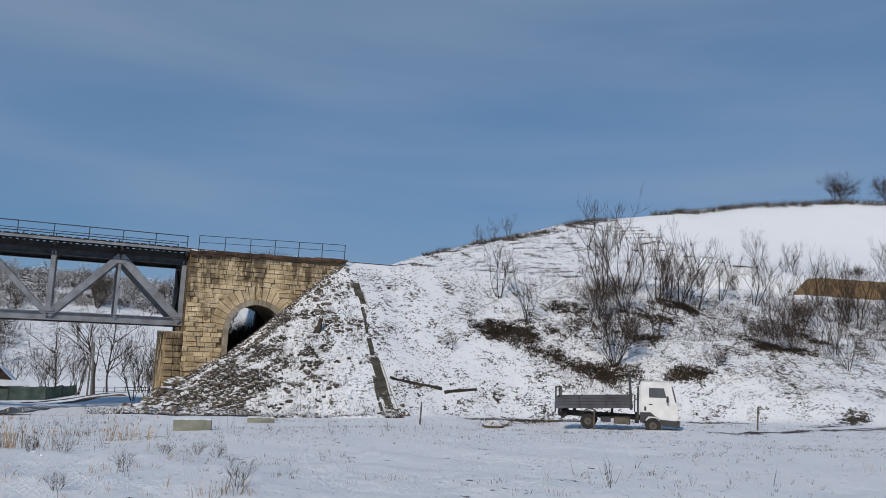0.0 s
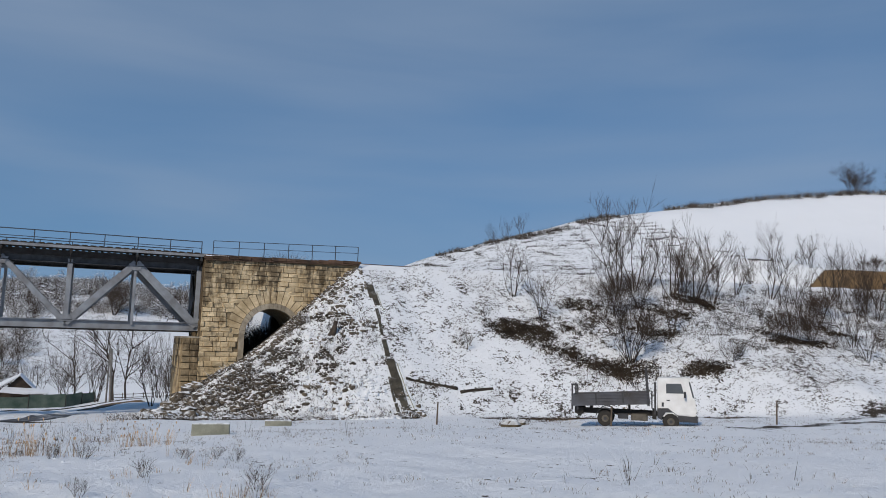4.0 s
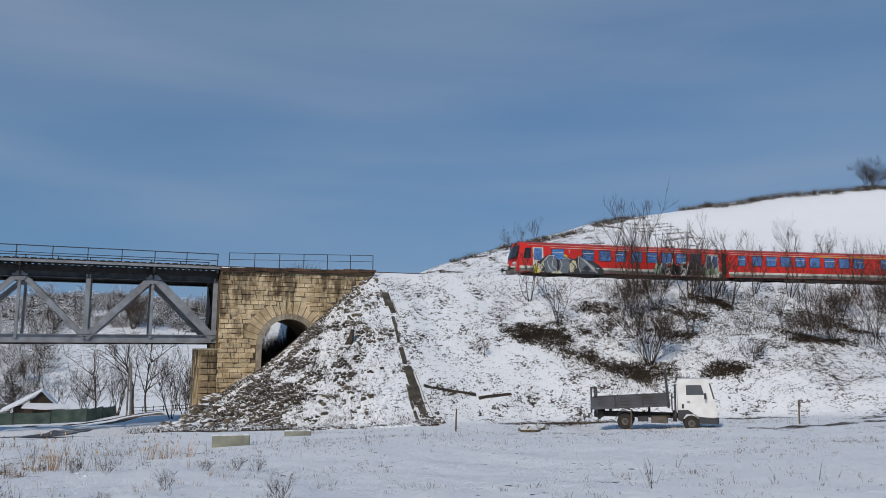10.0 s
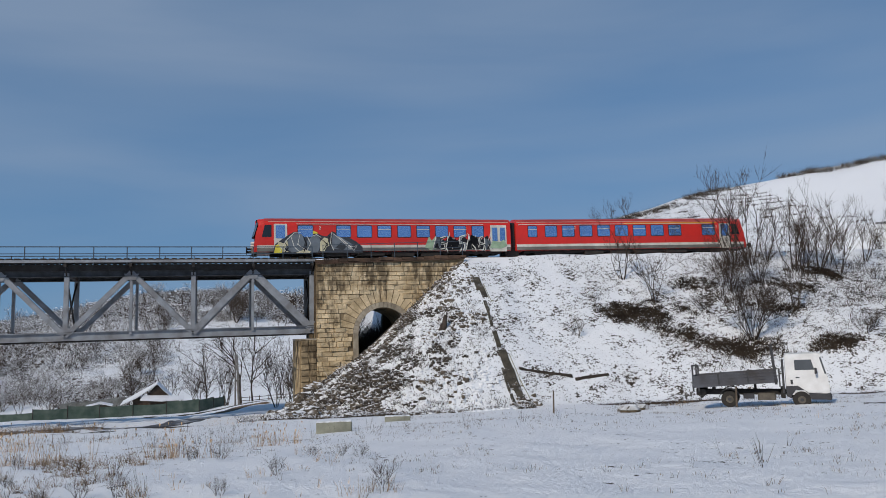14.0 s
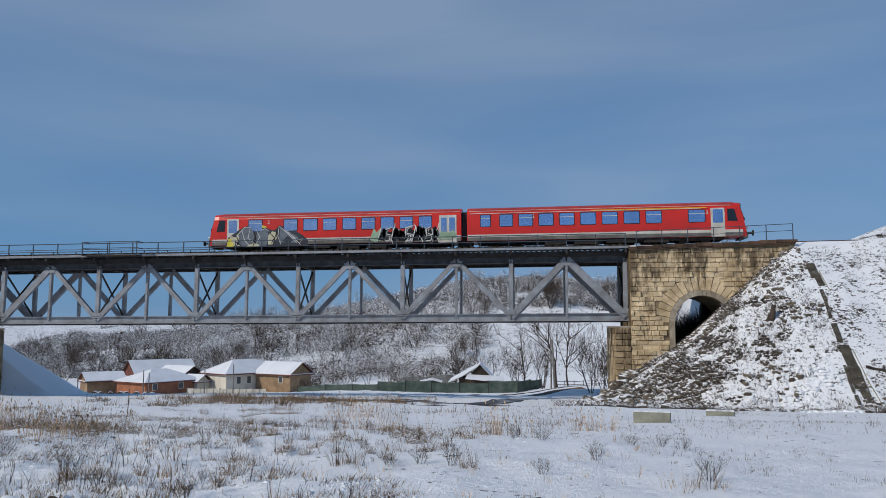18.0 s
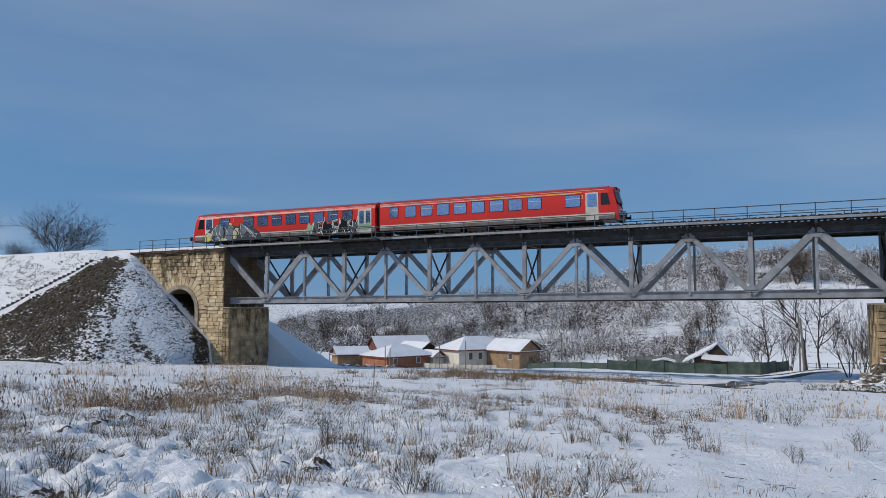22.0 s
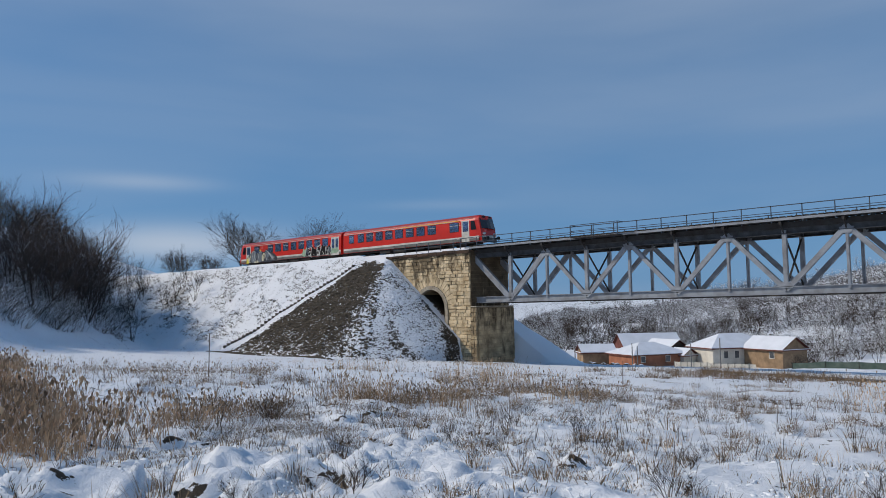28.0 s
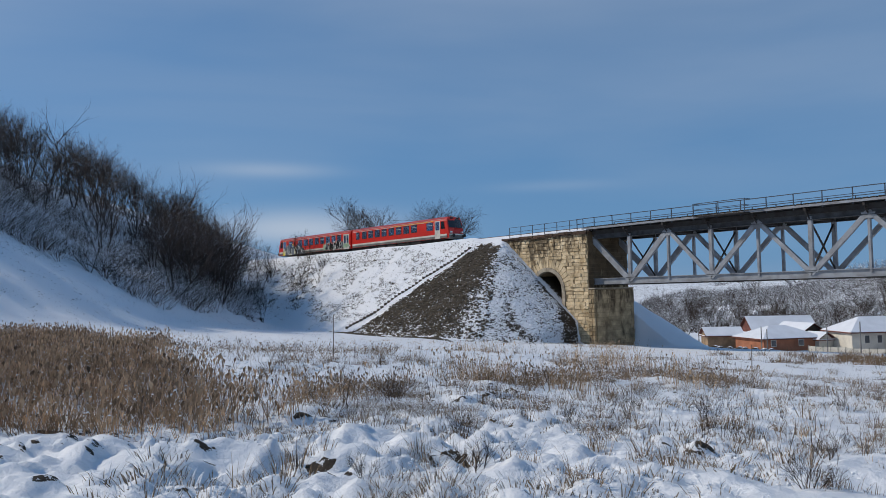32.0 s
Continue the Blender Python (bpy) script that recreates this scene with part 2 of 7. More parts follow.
streaked(M_STONE, amount=0.8)
M_PIER = streaked(material("stained_pier_stone", (0.42, 0.32, 0.19), 0.92, 0.0, 0.22, 0.9, 0.9, 9, (0.15, 0.11, 0.065), island=0.35), amount=0.8, top=2.0, reach=3.0)
M_TILE_SNOW = material("drifted_snow", (0.84, 0.86, 0.9), 0.7, 0.0, 0.04, 2.0, 0.3, 12)
M_MORTAR = material("lime_mortar", (0.26, 0.195, 0.115), 0.95, 0.0, 0.15, 2.0, 0.4, 20)
M_RING = material("grey_cut_stone", (0.40, 0.345, 0.265), 0.9, 0.0, 0.15, 1.5, 0.4, 20, (0.27, 0.225, 0.165))
M_COPING = material("rusty_sooty_coping", (0.10, 0.06, 0.04), 0.9, 0.0, 0.3, 1.2, 0.6, 12, (0.035, 0.026, 0.02), island=0.5)
M_CONCRETE = material("weathered_concrete", (0.34, 0.33, 0.29), 0.9, 0.0, 0.15, 1.5, 0.3, 25, (0.24, 0.23, 0.19))
M_BARK = material("grey_brown_bark", (0.065, 0.05, 0.04), 0.9, 0.0, 0.25, 2.0, 0.2, 30)
M_TWIG = material("thin_brown_twigs", (0.062, 0.043, 0.032), 0.9, 0.0, 0.25, 0.6, 0.0, 30)
M_GRASS = material("dry_straw_grass", (0.42, 0.295, 0.18), 0.9, 0.0, 0.3, 0.5, 0.0, 20, (0.16, 0.11, 0.07), island=0.7)
M_REED = snow_capped(material("brown_dry_reed", (0.36, 0.245, 0.15), 0.9, 0.0, 0.3, 1.5, 0.0, 20, (0.10, 0.068, 0.045), island=0.95), 0.45, 7.0, 0.52, 0.6)

# ---- mesh helpers ----
class Shape:
    """Vertices and faces that become one mesh."""

    def __init__(self):
        self.v, self.f = [], []

    def add(self, vs, fs):
        n = len(self.v)
        self.v += [tuple(p) for p in vs]
        self.f += [tuple(i + n for i in f) for f in fs]
        return self

    def box(self, x0, y0, z0, x1, y1, z1, m=None, c=0.0):
        """A box; c chamfers its upright edges and its top."""
        if c:
            ring = [(x0 + c, y0), (x1 - c, y0), (x1, y0 + c), (x1, y1 - c), (x1 - c, y1), (x0 + c, y1), (x0, y1 - c), (x0, y0 + c)]
            inner = [(x0 + 1.6 * c, y0 + c), (x1 - 1.6 * c, y0 + c), (x1 - c, y0 + 1.6 * c), (x1 - c, y1 - 1.6 * c), (x1 - 1.6 * c, y1 - c), (x0 + 1.6 * c, y1 - c), (x0 + c, y1 - 1.6 * c), (x0 + c, y0 + 1.6 * c)]
            vs = [(*p, z0) for p in ring] + [(*p, z1 - c) for p in ring] + [(*p, z1) for p in inner]
            fs = [tuple(range(7, -1, -1)), tuple(range(16, 24))]
            for k in (0, 8):
                fs += [(k + i, k + (i + 1) % 8, k + 8 + (i + 1) % 8, k + 8 + i) for i in range(8)]
        else:
            vs = [(x0, y0, z0), (x1, y0, z0), (x1, y1, z0), (x0, y1, z0), (x0, y0, z1), (x1, y0, z1), (x1, y1, z1), (x0, y1, z1)]
            fs = [(3, 2, 1, 0), (4, 5, 6, 7), (0, 1, 5, 4), (1, 2, 6, 5), (2, 3, 7, 6), (3, 0, 4, 7)]
        if m is not None:
            vs = [m @ Vector(p) for p in vs]
        return self.add(vs, fs)

    def beam(self, p, q, w, h, up=(0, 0, 1)):
        """A bar from p to q, w wide across and h high."""
        p, q = Vector(p), Vector(q)
        d = (q - p).normalized()
        s = d.cross(Vector(up))
        s = s.normalized() if s.length > 1e-4 else Vector((0, 1, 0))
        u = s.cross(d)
        vs = [e + s * a * w / 2 + u * b * h / 2 for e in (p, q) for a, b in ((-1, -1), (1, -1), (1, 1), (-1, 1))]
        return self.add(vs, [(0, 1, 2, 3), (7, 6, 5, 4), (1, 0, 4, 5), (2, 1, 5, 6), (3, 2, 6, 7), (0, 3, 7, 4)])

    def tube(self, p, q, r0, r1, n=6, caps=True):
        p, q = Vector(p), Vector(q)
        d = (q - p).normalized()
        s = d.orthogonal().normalized()
        u = d.cross(s)
        vs = [e + (s * math.cos(2 * math.pi * i / n) + u * math.sin(2 * math.pi * i / n)) * r for e, r in ((p, r0), (q, r1)) for i in range(n)]
        fs = [(i, (i + 1) % n, n + (i + 1) % n, n + i) for i in range(n)]
        if caps:
            fs += [tuple(range(n - 1, -1, -1)), tuple(range(n, 2 * n))]
        return self.add(vs, fs)

    def loft(self, rings, closed=True, caps=True):
        """Skin over rings of equally many points."""
        n = len(rings[0])
        fs = []
        for k in range(len(rings) - 1):
            for i in range(n if closed else n - 1):
                j = (i + 1) % n
                fs.append((k * n + i, k * n + j, (k + 1) * n + j, (k + 1) * n + i))
        if caps:
            fs += [tuple(range(n - 1, -1, -1)), tuple(range((len(rings) - 1) * n, len(rings) * n))]
        return self.add([p for r in rings for p in r], fs)

    def prism(self, outline, y0, y1):
        """An outline of (x, z) pushed from y0 to y1."""
        return self.loft([[(x, y0, z) for x, z in outline], [(x, y1, z) for x, z in outline]])

    def mesh(self, name, mat=None, smooth=False):
        me = bpy.data.meshes.new(name)
        me.from_pydata(self.v, [], self.f)
        if mat:
            me.materials.append(mat)
        if smooth:
            me.shade_smooth()
        me.update()
        return me


def part(name, shape, mat, parent, label="", smooth=False):
    me = shape.mesh(name, mat, smooth) if isinstance(shape, Shape) else shape
    ob = new(name, me)
    ob.parent = parent
    if label:
        ob["label"] = label
    return ob


def thing(name, label, category, at=(0, 0, 0), turn=0.0, group="", kind="", shape=None, mat=None, smooth=False):
    ob = new(name, shape.mesh(name, mat, smooth) if shape else None)
    ob.matrix_world = pose(*at, 0, 0, turn)
    return tagged(ob, label, category, group, kind)


# ---- ground ----
def smax(a, b, k):
    return 0.5 * (a + b + np.sqrt((a - b) ** 2 + k * k))


def step(a, b, v):
    t = np.clip((v - a) / (b - a), 0, 1)
    return t * t * (3 - 2 * t)


X0, PANEL, Y0, WT = -53.28, 4.666, 64.04, 4.43
GRADE, TRUSS = 0.0083, 5.96


def grade(x):
    """Height of the bottom of the truss under x."""
    return 1.96 + GRADE * (x - X0)


def rail_z(x):
    return 8.32 + GRADE * (x - X0)


def track_y(x):
    x = np.asarray(x, float)
    return 66.3 - 0.0015 * np.maximum(x - 2, 0) ** 2 - 0.00035 * np.maximum(-50 - x, 0) ** 2


def lattice(x, y, size, seed=0):
    """Value noise between -1 and 1."""
    x, y = np.asarray(x, float) / size, np.asarray(y, float) / size
    i, j = np.floor(x), np.floor(y)
    u, v = x - i, y - j
    u, v = u * u * (3 - 2 * u), v * v * (3 - 2 * v)

    def rnd(a, b):
        h = np.sin(a * 127.1 + b * 311.7 + seed * 74.7) * 43758.5453
        return 2 * (h - np.floor(h)) - 1

    return (rnd(i, j) * (1 - u) + rnd(i + 1, j) * u) * (1 - v) + (rnd(i, j + 1) * (1 - u) + rnd(i + 1, j + 1) * u) * v


def wobble(x, y, size, seed=0.0):
    """A smooth, repeatable unevenness between about -1 and 1."""
    x, y = np.asarray(x, float) / size, np.asarray(y, float) / size
    return (np.sin(1.7 * x + 0.9 * y + seed) + np.sin(-0.8 * x + 1.9 * y + 2.1 * seed + 1) + np.sin(2.3 * x - 1.3 * y + 0.7 * seed + 4) + np.sin(0.6 * x + 2.7 * y + 3 * seed)) / 3


def ground_z(x, y):
    x, y = np.asarray(x, float), np.asarray(y, float)
    field = -0.069 * 0.5 * (y + np.sqrt(y * y + 9)) + 0.1 - 0.065 * np.maximum(y - 80, 0) * step(-26, -44, x)
    field = smax(field, -8.7 + 0 * y, 0.8) + 0.10 * wobble(x, y, 6) + 0.06 * lattice(x, y, 1.6, 2)
    field = field - 0.4 * step(-22, -45, x) * step(10, 28, y)
    # clods and hummocks of the unmown corner
    rough = step(-2.5, -6, x) * step(-3, 1, y) * step(48, 30, y)
    near = step(30, 18, y)
    wx, wy = x + 0.25 * lattice(x, y, 0.6, 61), y + 0.25 * lattice(x, y, 0.6, 62)
    clod = step(0.02, 0.40, lattice(wx, wy, 1.15, 11) + 0.35 * lattice(wx, wy, 0.45, 12))
    clump = step(0.10, 0.45, lattice(wx, wy, 0.42, 63) + 0.4 * lattice(x, y, 0.2, 64))
    crumb = lattice(x, y, 0.34, 3) + 0.6 * lattice(x, y, 0.17, 4)
    patchy = np.clip(0.55 + 0.8 * lattice(x, y, 2.1, 6), 0.1, 1.2)
    stand = np.clip(0.5 + 0.9 * lattice(x, y, 4.2, 65) - 0.9 * step(-14, -4, x), 0.12, 1)
    field = field + rough * (0.10 * lattice(x, y, 2.6, 7) + near * stand * (0.025 * clod + 0.05 * clump) + (0.035 + 0.03 * step(14, 9, np.hypot(x, y))) * crumb * patchy + 0.04 * lattice(x, y, 0.7, 9))
    for mx, my, r, h in ((-9.4, 2.1, 0.7, 0.16), (-8.5, 3.1, 0.8, 0.22), (-7.6, 5.3, 1.2, 0.20), (-8.6, 4.8, 0.7, 0.12), (-6.2, 6.3, 0.7, 0.13), (-11.0, 6.3, 0.9, 0.16), (-9.5, 9.0, 0.9, 0.14), (-12.6, 10.6, 1.2, 0.18)):
        lump = np.hypot(wx - mx, wy - my) / r + 0.4 * lattice(x, y, 0.5, 66) + 0.25 * lattice(x, y, 0.22, 68)
        field = field + 0.55 * h * step(0.95, 0.66, lump + 0.25 * lattice(x, y, 0.16, 79))
    creased = step(15, 9, np.hypot(x, y)) * step(-3, -6, x)
    field = field + creased * (0.03 * lattice(wx, wy, 0.5, 151) + 0.03 * lattice(x, y, 0.24, 152))
    field = field + step(16, 10, np.hypot(x, y)) * step(-3, -5, x) * np.clip(0.75 + 0.7 * lattice(x, y, 1.3, 69), 0.35, 1.3) * (0.06 * lattice(x, y, 0.2, 70) + 0.045 * lattice(x, y, 0.13, 78))
    field = field + near * (0.02 * lattice(x, y, 0.7, 9) + 0.012 * crumb) + 0.03 * lattice(x, y * 0.5, 0.8, 13)
    # the lane rises behind the bridge
    field = field + 1.1 * step(-4, 6, x) * step(66, 90, y) * step(118, 97, y)
    # the wooded hill across the valley
    top = 12 + 14.0 * np.exp(-((x + 12) / 60) ** 2) + 5 * np.exp(-((x - 60) / 60) ** 2)
    far = top * step(128, 270, y + 0.1 * x) - 0.02 * np.maximum(y - 300, 0)
    z = field + far
    # embankments with their cones
    ty = track_y(x)
    w = np.abs(y - ty)
    crest = rail_z(x) - 0.62
    for side in (1, -1):
        end = 20.6 if side > 0 else -66.3
        out = np.maximum((end - x) * side, 0)
        across = np.maximum(w - 3.2, 0)
        if side > 0:
            out = out + 5 * step(62.6, 64.2, y) * step(9.5, 7.8, x) + 3.4 * step(64, 69, y) * step(18.5, 14.5, x)
        gentle = step(24, 52, x) if side > 0 else 0
        slope = (0.78 - 0.37 * gentle) if side > 0 else 0.86
        slope = np.where(y > ty, 0.7, slope)
        shelf = step(23, 27, x * 1.0) if side > 0 else step(-69, -72, x)
        lip = shelf * (0.12 + 0.40 * np.exp(-((w - 3.3) / 0.9) ** 2))
        bank = crest + lip - slope * np.hypot(out, across) + (0.16 * lattice(x, y, 2.2, 5) + (0.10 if side > 0 else 0.17 * step(-70, -75, x + 0.9 * (62 - y)) + 0.06) * lattice(x, y * 1.7, 0.9, 6)) * np.clip(across / 3, 0, 1)
        if side > 0:
            bank = bank - 0.9 * np.exp(-((x - 12.5) / 4.0) ** 2) * step(57, 62, y) * step(70, 63, y)
        else:
            bank = bank - 7 * step(70.4, 69.2, y) * step(-55.0, -53.6, x)
        z = smax(z, bank, 0.35)
    # the hill behind the line
    rise = 28 * (1 - np.exp(-np.maximum(x - 32.5, 0) / 53))
    back = y - ty
    hill = crest - 0.3 + rise * step(4.0, 52, back) - 0.9 * step(20, 40, 46 - x) * np.maximum(back - 6, 0)
    hill = hill + 3.8 * step(76, 80, x + 1.5 * lattice(x, y, 3, 8)) * step(3.7, 5.4, back + 0.5 * lattice(x, y, 2.5, 9)) * step(38, 9, back)
    hill = hill + 0.35 * lattice(x, y, 7, 21) * step(8, 16, back) - 0.05 * np.maximum(back - 52, 0)
    z = np.where(x > 15, smax(z, np.where(back > 3.4, hill, -50), 0.3), z)
    # the wooded hill on the sunny side
    u = -(x + 54) * 0.673 - (y - 8.6) * 0.74
    left = -0.067 * y + 26 * step(-4, 62, u) ** 0.8
    left = left + (0.12 * lattice(x, y, 3.5, 291) + 0.06 * lattice(x, y, 1.2, 292)) * step(0, 10, u)
    z = z + (smax(z, left, 1.0) - z) * step(-4, 9, u)
    return z


def reed_density(x, y):
    """1 inside the reed bed, 0 on the open snow, ragged between."""
    d, a = np.hypot(x, y), np.degrees(np.arctan2(x, y))
    a = a + 3.0 * lattice(x, y, 2.6, 71) + 2.2 * lattice(x, y, 0.8, 72)
    d = d + 1.3 * lattice(x, y, 1.8, 73)
    first = np.interp(a, (-80, -75, -71.5, -68, -60, -52), (9.6, 9.8, 11.0, 12.2, 12.8, 13.2))
    last = np.interp(a, (-80, -76, -73.5, -71.5, -70, -64, -60, -56, -52), (44, 40, 33, 24, 19, 17.5, 16.3, 13.2, 12.6))
    holes = step(-0.7, -0.2, lattice(x, y, 1.4, 76) + 0.6 * lattice(x, y, 0.6, 77) + 0.5 * step(-66, -74, a))
    return step(0, 0.8, d - first) * step(0, 1.5, last - d) * (a < -52) * (a > -125) * holes


def cutting(x, y):
    """The raw earth face behind the line."""
    back = y - track_y(x)
    return step(76, 78, x) * step(3.4, 3.9, back) * step(7.0, 5.6, back + 0.6 * lattice(x, y, 1.5, 9))


# thawed places on the slope: x, y, half length, half width, turn, amount
SLOPE_PATCHES = ((32.6, 54.2, 4.4, 2.0, -26, 0.60), (34.6, 51.2, 3.2, 1.0, -40, 0.52), (37.6, 47.6, 4.4, 1.5, -38, 0.60), (43.4, 44.2, 2.8, 1.2, -30, 0.62), (39.4, 56.0, 2.4, 1.2, -35, 0.56), (51.2, 54.0, 3.0, 1.9, -40, 0.62), (46.0, 52.5, 3.0, 1.2, -40, 0.52), (53.5, 45.0, 3.2, 1.6, -35, 0.56), (59.0, 47.0, 2.6, 1.2, -35, 0.5), (42.5, 50.5, 3.0, 1.0, -38, 0.52))


def bare_amount(x, y):
    """How much of the ground shows through the snow, 0 to 1."""
    ty = track_y(x)
    z = ground_z(x, y)
    b = 0 * x
    # rubble cone before the arch
    b = np.maximum(b, 0.52 * np.exp(-(((x - 9.5) / 7.0) ** 2 + ((y - 55) / 8) ** 2) ** 2))
    b = np.maximum(b, 0.60 * np.exp(-((y - 62.5 + 0.75 * np.maximum(x - 12, 0)) / 3.2) ** 2) * step(5, 8, x) * step(20, 14, x) * step(64, 63.4, y))
    b = np.maximum(b, 0.40 * step(4, 7, x) * step(24, 12, x) * step(46, 49, y) * step(63, 61, y))
    b = np.maximum(b, 0.425 * step(12, 16, x) * np.where(x < 24, step(47, 50, y), step(31, 26, ty - y)) * step(3, 4, ty - y))
    # dirt along the foot of the wall
    b = np.maximum(b, 0.60 * step(61.2, 62.4, y + 0.5 * lattice(x, y, 1.2, 141)) * step(63.4, 63.1, y) * step(5.5, 7.0, x) * step(21, 19, x))
    # no snow lies under the arches
    b = np.maximum(b, 0.8 * step(63.0, 63.8, y) * step(70.4, 69.8, y) * np.maximum(step(10.6, 11.2, x) * step(16.6, 16.0, x), step(-62.0, -61.4, x) * step(-56.0, -56.6, x)))
    # the thawed face of the far cone, beside the steps
    a = np.degrees(np.arctan2(x + 66.6, -(y - 63)))
    r = np.hypot(x + 66.6, y - 63)
    right_of_steps = x + 71.0 + (62 - y) * 0.92
    face = step(0.9, 1.5, right_of_steps - 0.11 * (62 - y) + 0.5 * lattice(x, y, 1.4, 201)) * (1 - step(22, 44, a)) * step(-3.9, -3.2, z) * step(0.3, 1.6, r) * step(63, 62.3, y) * step(47.2, 48.6, y)
    b = np.maximum(b, face * (0.66 - 0.17 * step(5, 40, a) - 0.06 * step(1, -3, z)))
    b = np.maximum(b, 0.455 * step(20, 30, a) * step(92, 86, a) * step(16.5, 15, r) * step(0.5, 2.5, r))
    ragged = 0.7 * lattice(x, y, 1.6, 202) + 0.4 * lattice(x, y, 0.6, 203)
    b = np.maximum(b, 0.58 * step(1.5, 0.5, np.abs(y - 56.9 + 0.28 * (x + 60) + ragged)) * step(-61.2, -59.4, x) * step(-53.8, -55.2, x))
    b = np.maximum(b, 0.62 * step(60.9, 61.7, y + 0.28 * (x + 57) + ragged) * step(63.0, 62.7, y) * step(-61.5, -60, x) * step(-53.6, -54.6, x))
    b = np.maximum(b, 0.36 * step(-66, -70, x) * step(46, 52, y) * step(63.5, 62.5, y))
    # thawed patches among the shrubs on the slope
    def patch(px, py, rx, ry, turn=0.0):
        c, s = math.cos(radians(turn)), math.sin(radians(turn))
        u, v = (x - px) * c + (y - py) * s, -(x - px) * s + (y - py) * c
        return np.exp(-((u / rx) ** 2 + (v / ry) ** 2) ** 2)
    for px, py, rx, ry, turn, k in SLOPE_PATCHES:
        b = np.maximum(b, k * patch(px, py, rx, ry, turn))
    b = np.maximum(b, 0.46 * step(28, 36, x) * step(5, 8, ty - y) * step(20, 14, ty - y))
    # the cutting behind the line
    b = np.maximum(b, 0.98 * cutting(x, y))
    # sheep paths of the brow
    b = np.maximum(b, 0.43 * step(28, 36, x) * step(88, 70, x) * step(7, 12, y - ty))
    # farm track
    rut = np.abs(y - np.interp(x, (20, 25, 31, 37, 50, 70), (27.6, 27.5, 27.7, 29.6, 32.2, 33.6)))
    b = np.maximum(b, 0.60 * step(0.85, 0.4, np.abs(rut - 0.2)) * step(25, 30, x) * step(70, 60, x))
    b = np.maximum(b, 0.55 * patch(47.0, 34.6, 7.5, 1.3, 10))
    b = np.maximum(b, 0.62 * patch(-4.0, 49.0, 7.0, 1.0, 4))
    b = np.maximum(b, 0.55 * patch(-13.0, 56.0, 5.0, 1.2, -6))
    b = np.maximum(b, 0.75 * patch(4.8, 126, 2.2, 9, -25))
    b = np.maximum(b, 0.75 * patch(-4.0, 52.0, 4.2, 1.0, -28))
    b = np.maximum(b, 0.49 * patch(-17.0, 50.5, 8.5, 4.0, -40))
    road2 = np.abs(y - (84 + 4 * np.sin((x + 5) / 9)))
    b = np.maximum(b, 0.8 * step(2.2, 1.2, road2) * step(-16, -10, x) * step(14, 8, x))
    # stubble of the field
    b = np.maximum(b, 0.31 * step(4, 12, y) * step(60, 50, y))
    b = np.maximum(b, 0.32 * step(-2, -12, x) * step(-2, 3, y) * step(56, 44, y))
    # snow has slid off the steep sides of the hummocks
    e = 0.12
    steep = np.hypot(ground_z(x + e, y) - z, ground_z(x, y + e) - z) / e
    b = np.maximum(b, 0.56 * step(0.5, 0.85, steep) * step(-2, -6, x) * step(30, 18, y) * step(-1, 1, y) * step(0.05, 0.3, lattice(x, y, 0.8, 67)))
    # trampled litter under the reeds
    b = np.maximum(b, 0.40 * reed_density(x, y))
    # leaf litter under the wood
    u = -(x + 54) * 0.673 - (y - 8.6) * 0.74
    b = np.maximum(b, 0.38 * step(8, 14, u))
    b = np.maximum(b, 0.42 * step(138, 150, y) * step(25, 10, x))
    return b


def spread(a, b, fine0, fine1, s, grow=1.12):
    """Grid lines that lie s apart between fine0 and fine1 and wider outside."""
    mid = list(np.arange(fine0, fine1 + s / 2, s))
    lo, d = [fine0], s
    while lo[-1] > a:
        d *= grow
        lo.append(lo[-1] - d)
    hi, d = [mid[-1]], s
    while hi[-1] < b:
        d *= grow
        hi.append(hi[-1] + d)
    return np.array(lo[:0:-1] + mid + hi[1:])


M_GROUND = bpy.data.materials.new("snowy_ground")


